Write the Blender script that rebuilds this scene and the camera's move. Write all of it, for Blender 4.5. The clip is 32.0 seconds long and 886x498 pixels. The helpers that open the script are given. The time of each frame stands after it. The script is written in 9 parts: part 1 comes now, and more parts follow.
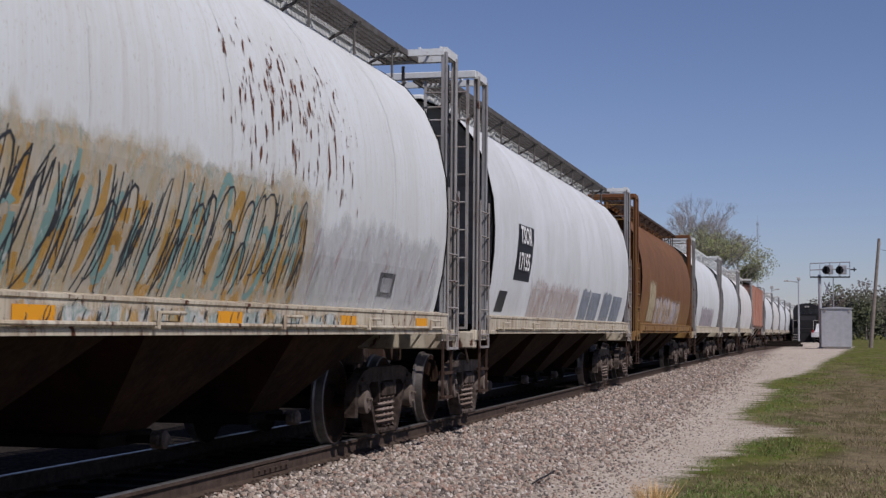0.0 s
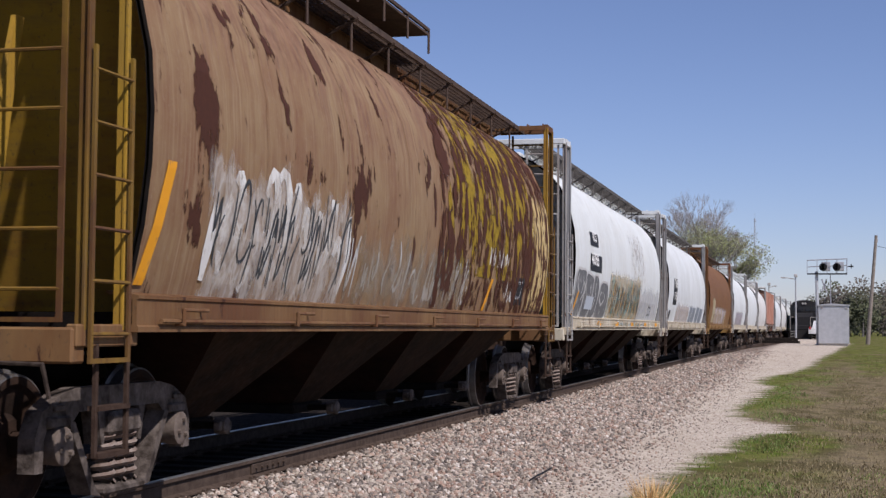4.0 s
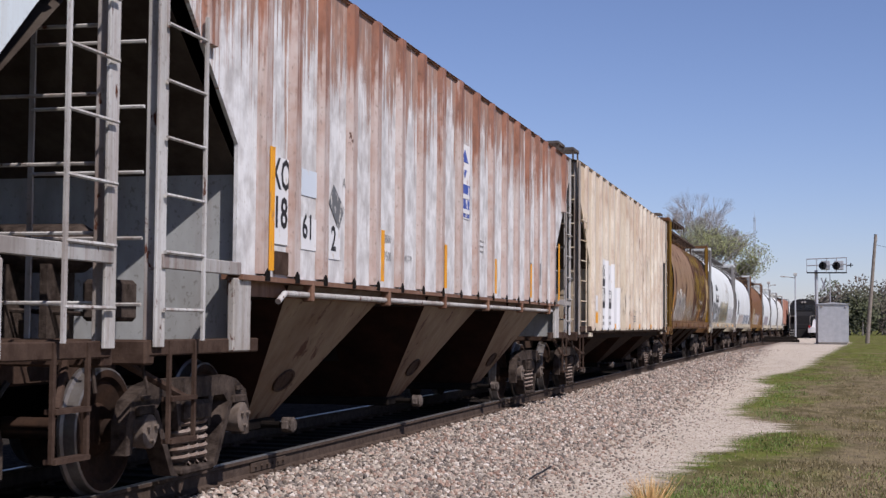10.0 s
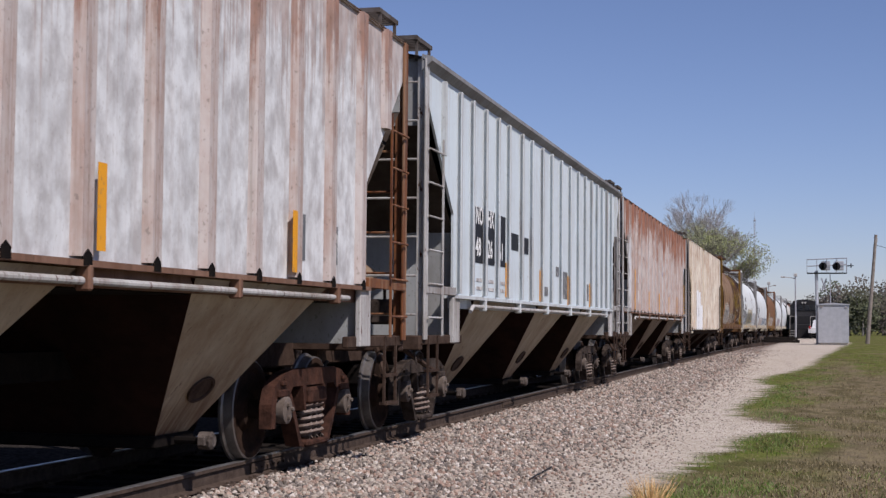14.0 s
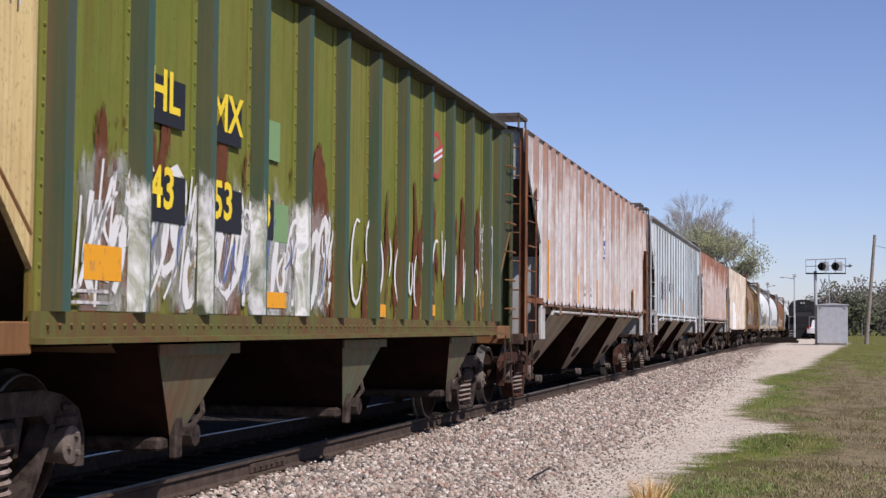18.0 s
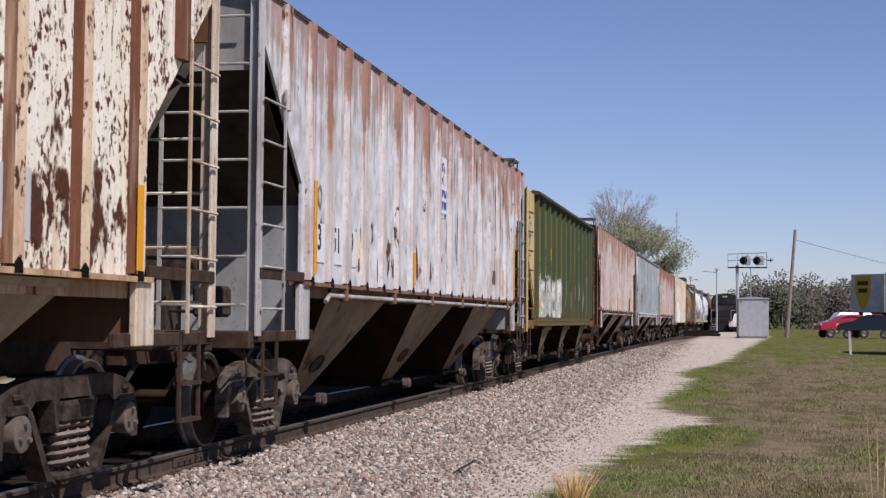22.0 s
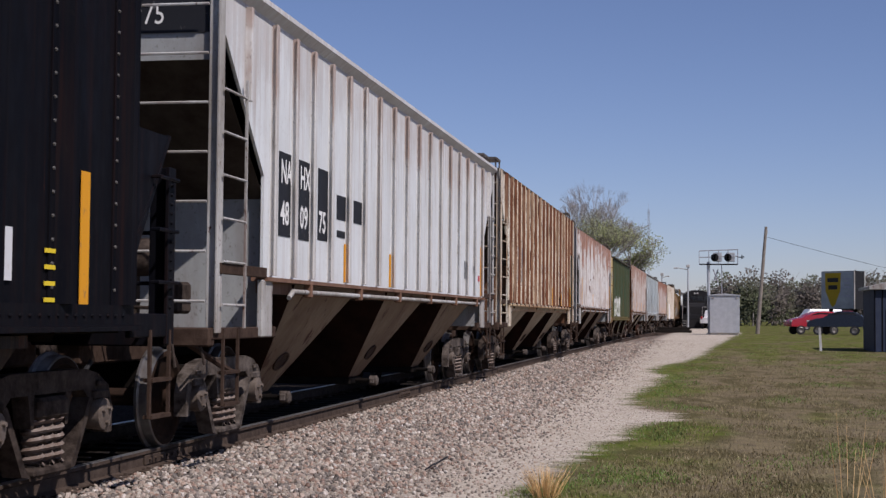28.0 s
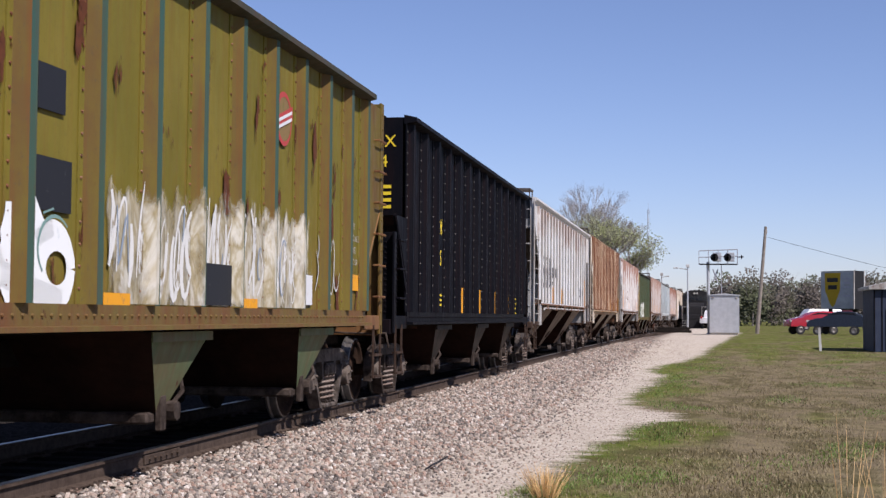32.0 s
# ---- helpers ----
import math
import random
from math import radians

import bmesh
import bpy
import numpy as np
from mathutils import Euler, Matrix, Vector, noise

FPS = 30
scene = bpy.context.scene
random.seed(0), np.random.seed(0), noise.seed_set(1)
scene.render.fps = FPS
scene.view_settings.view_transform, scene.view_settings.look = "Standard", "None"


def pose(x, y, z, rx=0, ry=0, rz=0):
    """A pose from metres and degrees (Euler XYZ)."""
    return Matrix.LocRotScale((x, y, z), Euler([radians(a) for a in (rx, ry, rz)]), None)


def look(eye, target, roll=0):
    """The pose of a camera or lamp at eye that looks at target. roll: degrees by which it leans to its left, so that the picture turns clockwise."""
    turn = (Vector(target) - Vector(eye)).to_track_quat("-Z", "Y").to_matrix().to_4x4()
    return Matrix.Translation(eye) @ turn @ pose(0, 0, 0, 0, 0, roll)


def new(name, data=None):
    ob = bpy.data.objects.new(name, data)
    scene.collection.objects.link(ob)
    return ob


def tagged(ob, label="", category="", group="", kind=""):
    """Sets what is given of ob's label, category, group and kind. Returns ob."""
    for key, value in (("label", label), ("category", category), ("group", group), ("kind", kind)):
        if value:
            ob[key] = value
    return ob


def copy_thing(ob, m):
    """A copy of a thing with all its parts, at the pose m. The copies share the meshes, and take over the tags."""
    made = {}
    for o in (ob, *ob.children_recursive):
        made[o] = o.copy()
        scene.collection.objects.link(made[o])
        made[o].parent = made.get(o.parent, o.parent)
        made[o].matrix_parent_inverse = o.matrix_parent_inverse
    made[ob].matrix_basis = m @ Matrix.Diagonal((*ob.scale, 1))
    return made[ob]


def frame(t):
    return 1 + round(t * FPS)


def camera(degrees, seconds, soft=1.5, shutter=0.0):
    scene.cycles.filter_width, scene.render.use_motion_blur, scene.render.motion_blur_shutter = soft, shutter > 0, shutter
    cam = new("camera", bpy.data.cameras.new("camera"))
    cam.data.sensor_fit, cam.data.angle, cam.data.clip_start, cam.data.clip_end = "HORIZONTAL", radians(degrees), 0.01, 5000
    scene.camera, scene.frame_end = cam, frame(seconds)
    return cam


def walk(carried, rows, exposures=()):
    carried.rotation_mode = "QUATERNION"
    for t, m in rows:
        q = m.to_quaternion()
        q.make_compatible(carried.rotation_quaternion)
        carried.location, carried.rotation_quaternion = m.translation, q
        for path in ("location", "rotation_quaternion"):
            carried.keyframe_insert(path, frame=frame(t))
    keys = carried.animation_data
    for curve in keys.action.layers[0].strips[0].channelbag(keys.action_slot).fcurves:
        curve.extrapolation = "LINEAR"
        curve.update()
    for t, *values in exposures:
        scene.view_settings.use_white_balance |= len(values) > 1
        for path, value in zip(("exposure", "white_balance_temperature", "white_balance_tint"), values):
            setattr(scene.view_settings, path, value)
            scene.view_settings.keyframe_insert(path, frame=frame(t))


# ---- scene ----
from collections import namedtuple

# ------------------------------------------------------------------ camera
EYE_H = 1.2465          # metres above the rail heads
F_LEN = 2561.9          # focal length in picture widths of 1568
CURVE = 1.6192e-4       # curvature of the track, bending to the right
TRACK_X = -5.756        # track centre abreast of the tripod

cam = camera(34.03, 32.0, soft=1.4, shutter=0.06)

# small turns of the tripod head: seconds, sideways, up and down
TURNS = [
    (0, 6.1, 7.7), (0.5, 5.7, 7.7), (1, 4.2, 6.4), (1.5, 2.6, 4.6), (2, 2.6, 4.4), (2.5, 2.4, 4.4),
    (4.5, 0.4, 1.1), (5.5, -1.1, 0.2), (7, -1.1, 0.0), (8.5, 1.0, 0.0), (10, 0.4, 0.0), (12, -0.2, 0.2),
    (13.5, 0.2, 0.8), (15.5, 2.4, 0.9), (17, 2.4, 1.3), (17.6, 1.0, 1.5), (18, -1.1, 1.3), (18.2, -8, 0.6),
    (18.5, -34.8, -0.7), (18.8, -66, -2.6), (19, -86, -3.9), (19.25, -105, -5.6), (19.5, -116.6, -7.0),
    (20, -128.4, -7.9), (20.5, -134.4, -8.8), (21, -134.9, -9.3), (22, -136.5, -9.2), (22.1, -141, -9.4),
    (22.2, -151, -9.9), (22.3, -169, -10.5), (22.4, -181, -10.8), (22.5, -182.3, -10.9), (23, -183.3, -12.0),
    (24, -183.4, -13.4), (25.5, -185.5, -13.6), (27.5, -187, -14.6), (29, -187.2, -14.9), (32, -187.7, -14.9)]


def camera_pose(side, lift):
    yaw = 13.9756 + math.degrees(side / F_LEN / 1.03)
    pitch = 2.9953 + math.degrees(lift / F_LEN)
    return pose(0, 0, EYE_H, 90 + pitch, 0, yaw) @ pose(0, 0, 0, 0, 0, 0.4764)


EXPOSURES = [(t, e, 6380, 20) for t, e in ((0, -0.3), (2.5, -0.32), (4.5, 0.25), (6, 0.2), (7, -0.03), (8, -0.22), (9, 0.25), (10, 0.2), (11, 0.1), (12, 0.2), (13, 0.0), (16, 0.15), (17, 0.12), (18, 0.36), (21, 0.36), (22, 0.18), (23, 0.05), (25, 0.06), (28, -0.1), (29, 0.04), (30, 0.15), (32, 0.42))]
walk(cam, [(t, camera_pose(a, b)) for t, a, b in TURNS], EXPOSURES)

# ------------------------------------------------------------------ world and sun
SUN_EL, SUN_AZ = 48.0, 127.0     # azimuth clockwise from the track's direction
world = bpy.data.worlds.new("world")
scene.world = world
world.use_nodes = True
_wn = world.node_tree.nodes
_sky = _wn.new("ShaderNodeTexSky")
_sky.sky_type = "NISHITA"
_sky.sun_disc = False
_sky.sun_elevation = radians(SUN_EL)
_sky.sun_rotation = radians(SUN_AZ)
_sky.air_density, _sky.dust_density, _sky.ozone_density = 0.8, 0.35, 5.5
_tint = _wn.new("ShaderNodeMix")
_tint.data_type, _tint.blend_type = "RGBA", "MULTIPLY"
_tint.inputs["Factor"].default_value = 1.0
_tint.inputs[7].default_value = (1.10, 0.985, 0.99, 1)      # thin spring haze
world.node_tree.links.new(_sky.outputs[0], _tint.inputs[6])
world.node_tree.links.new(_tint.outputs[2], _wn["Background"].inputs[0])
_wn["Background"].inputs[1].default_value = 0.094

sun_data = bpy.data.lights.new("sun", "SUN")
sun_data.energy, sun_data.angle, sun_data.color = 4.4, radians(0.53), (1.0, 0.965, 0.89)
sun = new("sun", sun_data)
_a, _e = radians(SUN_AZ), radians(SUN_EL)
SUN_TO = Vector((math.sin(_a) * math.cos(_e), math.cos(_a) * math.cos(_e), math.sin(_e)))
sun.matrix_world = look(SUN_TO * 60, (0, 0, 0))


# ------------------------------------------------------------------ materials
class Nodes:
    """Small helper to write node trees."""

    def __init__(self, name):
        self.mat = bpy.data.materials.new(name)
        self.mat.use_nodes = True
        self.tree = self.mat.node_tree
        self.bsdf = self.tree.nodes["Principled BSDF"]
        self.coord = self.raw = None

    def add(self, kind, **settings):
        n = self.tree.nodes.new(kind)
        return n

    def link(self, a, b):
        self.tree.links.new(a, b)

    def put(self, socket, value):
        if isinstance(value, bpy.types.NodeSocket):
            self.link(value, socket)
        elif isinstance(value, (tuple, list)) and len(value) == 3 and socket.type == "RGBA":
            socket.default_value = (*value, 1)
        else:
            socket.default_value = value

    def mapped(self, sx=1.0, sy=1.0, sz=1.0, shift=(0, 0, 0)):
        if self.coord is None:
            self.coord = self.add("ShaderNodeTexCoord").outputs["Object"]
        m = self.add("ShaderNodeMapping")
        self.link(self.coord, m.inputs["Vector"])
        m.inputs["Scale"].default_value = (sx, sy, sz)
        m.inputs["Location"].default_value = shift
        return m.outputs[0]

    def vary(self):
        """Shift the pattern from object to object; split() keeps the true place."""
        raw = self.add("ShaderNodeTexCoord").outputs["Object"]
        self.raw = raw
        rnd = self.add("ShaderNodeObjectInfo").outputs["Random"]
        c = self.add("ShaderNodeCombineXYZ")
        self.put(c.inputs[1], self.math("MULTIPLY", rnd, 61.0))
        self.put(c.inputs[2], self.math("MULTIPLY", rnd, 23.0))
        a = self.add("ShaderNodeVectorMath")
        self.link(raw, a.inputs[0])
        self.link(c.outputs[0], a.inputs[1])
        self.coord = a.outputs[0]

    def noise(self, vec, scale=1.0, detail=4.0, rough=0.55, distort=0.0):
        n = self.add("ShaderNodeTexNoise")
        self.link(vec, n.inputs["Vector"])
        n.inputs["Scale"].default_value = scale
        n.inputs["Detail"].default_value = detail
        n.inputs["Roughness"].default_value = rough
        n.inputs["Distortion"].default_value = distort
        return n.outputs["Fac"]

    def wave(self, vec, scale, distort, direction="X"):
        n = self.add("ShaderNodeTexWave")
        n.bands_direction = direction
        self.link(vec, n.inputs["Vector"])
        n.inputs["Scale"].default_value = scale
        n.inputs["Distortion"].default_value = distort
        n.inputs["Detail"].default_value = 2.0
        return n.outputs["Fac"]

    def voronoi(self, vec, scale, feature="F1", out="Distance"):
        n = self.add("ShaderNodeTexVoronoi")
        n.feature = feature
        self.link(vec, n.inputs["Vector"])
        n.inputs["Scale"].default_value = scale
        return n.outputs[out]

    def ramp(self, fac, lo, hi, a=0.0, b=1.0):
        n = self.add("ShaderNodeMapRange")
        n.clamp = True
        self.put(n.inputs[0], fac)
        n.inputs[1].default_value, n.inputs[2].default_value = lo, hi
        n.inputs[3].default_value, n.inputs[4].default_value = a, b
        return n.outputs[0]

    def math(self, op, a, b=0.0):
        n = self.add("ShaderNodeMath")
        n.operation = op
        self.put(n.inputs[0], a)
        self.put(n.inputs[1], b)
        return n.outputs[0]

    def mix(self, fac, a, b, blend="MIX"):
        n = self.add("ShaderNodeMix")
        n.data_type, n.blend_type = "RGBA", blend
        self.put(n.inputs["Factor"], fac)
        self.put(n.inputs[6], a)
        self.put(n.inputs[7], b)
        return n.outputs[2]

    def split(self):
        if self.coord is None:
            self.coord = self.add("ShaderNodeTexCoord").outputs["Object"]
        n = self.add("ShaderNodeSeparateXYZ")
        self.link(self.raw or self.coord, n.inputs[0])
        return n.outputs

    def finish(self, colour, rough=0.6, metal=0.0, bump=None, depth=0.004, spec=None):
        self.put(self.bsdf.inputs["Base Color"], colour)
        self.put(self.bsdf.inputs["Roughness"], rough)
        self.put(self.bsdf.inputs["Metallic"], metal)
        if spec is not None:
            self.bsdf.inputs["Specular IOR Level"].default_value = spec
        if bump is not None:
            b = self.add("ShaderNodeBump")
            b.inputs["Distance"].default_value = depth
            b.inputs["Strength"].default_value = 1.0
            self.link(bump, b.inputs["Height"])
            self.link(b.outputs[0], self.bsdf.inputs["Normal"])
        return self.mat


RUST = (0.115, 0.036, 0.016)
RUST_DARK = (0.045, 0.018, 0.012)


def paint(name, base, base2, streak=0.3, streak_col=RUST, patch=0.0, patch_col=RUST, top=0.0, top_col=RUST, dirt=0.3,
          dirt_col=(0.09, 0.07, 0.05), rough=0.6, spec=0.1, seed=0.0, patch_scale=3.0, low=0.0, low_col=RUST, z0=1.6, z1=4.3, cloud=1.1, chips=0.0, top_from=0.5, mottle=0.0, mottle_col=(0.3, 0.3, 0.3), chip_tall=0.55):
    """Weathered paint on steel: mottling, run-down streaks, rust patches, dirt."""
    n = Nodes(name)
    n.vary()
    s3 = (seed * 7.3, seed * 3.1, seed * 1.7)
    big = n.noise(n.mapped(1, 1, 0.55, s3), cloud, 6, 0.66)
    col = n.mix(n.ramp(big, 0.38, 0.64), base, base2)
    fine = n.noise(n.mapped(1, 1, 0.4, s3), 9, 4, 0.6)
    run = n.noise(n.mapped(1.0, 5.0, 0.16, s3), 2.6, 5, 0.62)
    run2 = n.noise(n.mapped(1.0, 16.0, 0.3, s3), 2.2, 3, 0.6)
    if mottle > 0:
        # chalky blotches where the paint has weathered
        blot = n.noise(n.mapped(1, 1, 0.75, s3), 5.5, 5, 0.58, 0.12)
        col = n.mix(n.math("MULTIPLY", n.ramp(blot, 0.40, 0.66), mottle), col, mottle_col)
    # pale streaks of washed dirt
    col = n.mix(n.math("MULTIPLY", n.ramp(run2, 0.50, 0.72), dirt), col, dirt_col)
    if streak > 0:
        f = n.math("MULTIPLY", n.ramp(run, 0.50, 0.70), streak)
        col = n.mix(f, col, streak_col)
    if top > 0:
        # rust that runs down from the roof edge in streaks of uneven length
        z = n.ramp(n.split()[2], z0 + (z1 - z0) * top_from * 0.5, z1, -0.30, 0.10)
        comb = n.math("ADD", n.math("MULTIPLY", run, 0.55), n.math("MULTIPLY", run2, 0.45))
        comb = n.math("ADD", n.math("ADD", comb, z), n.ramp(big, 0.3, 0.7, -0.10, 0.10))
        f = n.math("MULTIPLY", n.ramp(comb, 0.42, 0.52), top)
        col = n.mix(f, col, n.mix(n.ramp(fine, 0.35, 0.65), tuple(c * 0.7 for c in top_col), tuple(c * 1.35 for c in top_col)))
    # stain over the lower third; on hopper bays it carries shade too
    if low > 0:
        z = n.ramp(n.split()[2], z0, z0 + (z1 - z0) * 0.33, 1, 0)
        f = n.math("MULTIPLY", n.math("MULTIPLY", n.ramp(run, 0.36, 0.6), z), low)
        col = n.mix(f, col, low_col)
    mask = None
    if patch > 0:
        p = n.noise(n.mapped(1, 1.5, chip_tall, s3), patch_scale, 8, 0.68, 0.3)
        if chips > 0:
            small = n.noise(n.mapped(1, 1.2, chip_tall, s3), patch_scale * 3.4, 5, 0.6, 0.2)
            p = n.math("ADD", n.math("MULTIPLY", p, 1 - chips), n.math("MULTIPLY", small, chips))
        lo = 0.70 - 0.22 * patch
        mask = n.ramp(p, lo, lo + 0.035)
        deep = n.mix(fine, patch_col, RUST_DARK)
        col = n.mix(mask, col, deep)
    col = n.mix(n.math("MULTIPLY", n.ramp(fine, 0.45, 0.75), dirt * 0.35), col, dirt_col)
    # fine specks of rust and soot
    speck = n.noise(n.mapped(1, 1.3, 0.7, s3), 30, 3, 0.6)
    col = n.mix(n.math("MULTIPLY", n.ramp(speck, 0.60, 0.68), 0.30 + 0.3 * dirt), col, tuple(c * 0.8 for c in dirt_col))
    r = n.ramp(fine, 0.3, 0.7, rough - 0.08, rough + 0.12)
    bump = fine if mask is None else n.math("SUBTRACT", fine, n.math("MULTIPLY", mask, 0.6))
    return n.finish(col, r, 0.0, bump, 0.0016, spec)


def steel(name, a, b, rough=0.7, metal=0.0, scale=6.0, depth=0.003):
    n = Nodes(name)
    v = n.mapped()
    f = n.noise(v, scale, 6, 0.65)
    g = n.noise(v, scale * 6, 3, 0.6)
    col = n.mix(n.ramp(f, 0.35, 0.65), a, b)
    col = n.mix(n.math("MULTIPLY", g, 0.35), col, tuple(c * 0.5 for c in a))
    return n.finish(col, n.ramp(g, 0.3, 0.7, rough - 0.1, rough + 0.15), metal, g, depth, 0.5 if metal > 0 else 0.05)


def plain(name, col, rough=0.5, metal=0.0, var=0.12, scale=8.0):
    n = Nodes(name)
    f = n.noise(n.mapped(), scale, 4, 0.6)
    c = n.mix(n.ramp(f, 0.3, 0.7), tuple(x * (1 - var) for x in col), tuple(min(1, x * (1 + var)) for x in col))
    return n.finish(c, rough, metal, spec=0.5 if rough < 0.35 else 0.15)


def worn_mark(name, col, under, wear=0.35, scale=14.0):
    """Stencilled lettering or a card, worn through in specks."""
    n = Nodes(name)
    f = n.noise(n.mapped(1, 1, 0.6), scale, 5, 0.65)
    c = n.mix(n.ramp(f, 0.72 - wear * 0.35, 0.78 - wear * 0.35), col, under)
    return n.finish(c, 0.6, spec=0.2)


def spray_mat(name, cols, y0, y1, z0, z1, cover=0.85, seed=0.0, edge=0.25, warp=1.6, streak=2.2, ragged=0.8):
    """Sprayed paint that thins out towards uneven edges; the colours run into one another."""
    n = Nodes(name)
    _, y, z = n.split()
    s3 = (seed, seed * 1.7, seed * 0.6)
    tone = n.noise(n.mapped(1, warp, warp * 0.45, s3), 1.5, 4, 0.6, 0.9)
    rp = n.add("ShaderNodeValToRGB")
    n.link(tone, rp.inputs[0])
    el = rp.color_ramp.elements
    el[0].position, el[0].color = 0.32, (*cols[0], 1)
    el[1].position, el[1].color = 0.68, (*cols[-1], 1)
    for k, c in enumerate(cols[1:-1]):
        e = el.new(0.32 + 0.36 * (k + 1) / (len(cols) - 1))
        e.color = (*c, 1)
    rag = n.ramp(n.noise(n.mapped(1, 2.2, 0.8, s3), 1.6, 5, 0.6), 0.3, 0.66, -ragged, 0.0)
    dy = n.math("MINIMUM", n.math("SUBTRACT", y, y0), n.math("SUBTRACT", y1, y))
    dz = n.math("MINIMUM", n.math("SUBTRACT", z, z0 - 0.3), n.math("SUBTRACT", z1, z))
    d = n.math("ADD", n.math("DIVIDE", n.math("MINIMUM", dy, dz), edge), rag)
    thin = n.noise(n.mapped(1, streak, streak * 0.6, s3), 2.4, 6, 0.65)
    a = n.math("MULTIPLY", n.ramp(d, 0.0, 0.5), n.ramp(thin, 0.30, 0.52, cover * 0.35, cover))
    n.put(n.bsdf.inputs["Alpha"], a)
    return n.finish(rp.outputs[0], 0.6, spec=0.2)


def chip_mat(name, col, y0, y1, z0, z1, amount=0.4, seed=0.0, scale=7.0, stretch=0.45):
    """Chips and runs of rust within bounds, the paint left open between them."""
    n = Nodes(name)
    _, y, z = n.split()
    s3 = (seed, seed * 1.3, seed * 0.7)
    p = n.noise(n.mapped(1, 1, stretch, s3), scale, 6, 0.62)
    dy = n.math("MINIMUM", n.math("SUBTRACT", y, y0), n.math("SUBTRACT", y1, y))
    dz = n.math("MINIMUM", n.math("SUBTRACT", z, z0), n.math("SUBTRACT", z1, z))
    d = n.ramp(n.math("MINIMUM", dy, dz), 0.0, 0.35, -0.10, 0.0)
    t = 0.66 - 0.2 * amount
    n.put(n.bsdf.inputs["Alpha"], n.ramp(n.math("ADD", p, d), t, t + 0.03))
    return n.finish(n.mix(n.noise(n.mapped(), 16, 3, 0.6), col, RUST_DARK), 0.75, spec=0.15)


M_TRUCK = steel("truck_steel", (0.080, 0.062, 0.052), (0.013, 0.009, 0.0075), 0.7, 0.0, 7, 0.006)
M_TRUCK_GREY = steel("truck_steel_grey", (0.15, 0.125, 0.11), (0.018, 0.013, 0.010), 0.7, 0.0, 7, 0.006)
M_SPRING = steel("spring_steel", (0.24, 0.20, 0.175), (0.11, 0.07, 0.052), 0.6, 0.0, 9)
M_TREAD = steel("wheel_tread", (0.24, 0.225, 0.21), (0.15, 0.13, 0.12), 0.42, 0.7, 8, 0.001)
M_WHEEL = steel("wheel_plate", (0.022, 0.015, 0.012), (0.045, 0.026, 0.018), 0.85, 0.0, 6)
M_CAP = steel("bearing_cap", (0.10, 0.078, 0.064), (0.17, 0.14, 0.12), 0.6, 0.0, 9)
# near-black, so that shade under the cars sits in the colour
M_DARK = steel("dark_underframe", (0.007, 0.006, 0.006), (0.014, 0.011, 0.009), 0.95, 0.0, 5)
M_RAILHEAD = steel("rail_head", (0.36, 0.35, 0.345), (0.24, 0.22, 0.21), 0.38, 0.8, 12, 0.0008)
M_RAIL = steel("rail_rust", (0.052, 0.037, 0.029), (0.095, 0.070, 0.056), 0.8, 0.0, 10)
M_TIE = steel("tie_wood", (0.014, 0.012, 0.011), (0.030, 0.024, 0.020), 0.9, 0.0, 7, 0.008)
M_WHITE = paint("white_fittings", (0.48, 0.48, 0.47), (0.28, 0.26, 0.235), 0.5, RUST, 0.4, RUST, patch_scale=7)
M_POST_GREY = paint("grey_white_posts", (0.36, 0.36, 0.35), (0.22, 0.20, 0.185), 0.5, RUST, 0.4, RUST, patch_scale=6, seed=3.3)
M_TRUCK_RED = steel("truck_steel_red", (0.085, 0.040, 0.028), (0.024, 0.013, 0.010), 0.75, 0.0, 7, 0.006)
M_STEP = steel("rusty_step", (0.040, 0.025, 0.019), (0.075, 0.050, 0.038), 0.8, 0.0, 8)
M_HOSE = plain("air_hose", (0.03, 0.03, 0.032), 0.6)
M_BLACK = plain("black_paint", (0.02, 0.02, 0.022), 0.5)
M_YELLOW = worn_mark("reflector_yellow", (0.66, 0.29, 0.015), (0.40, 0.20, 0.06), 0.4)
M_GLASS = plain("dark_glass", (0.012, 0.014, 0.018), 0.06)


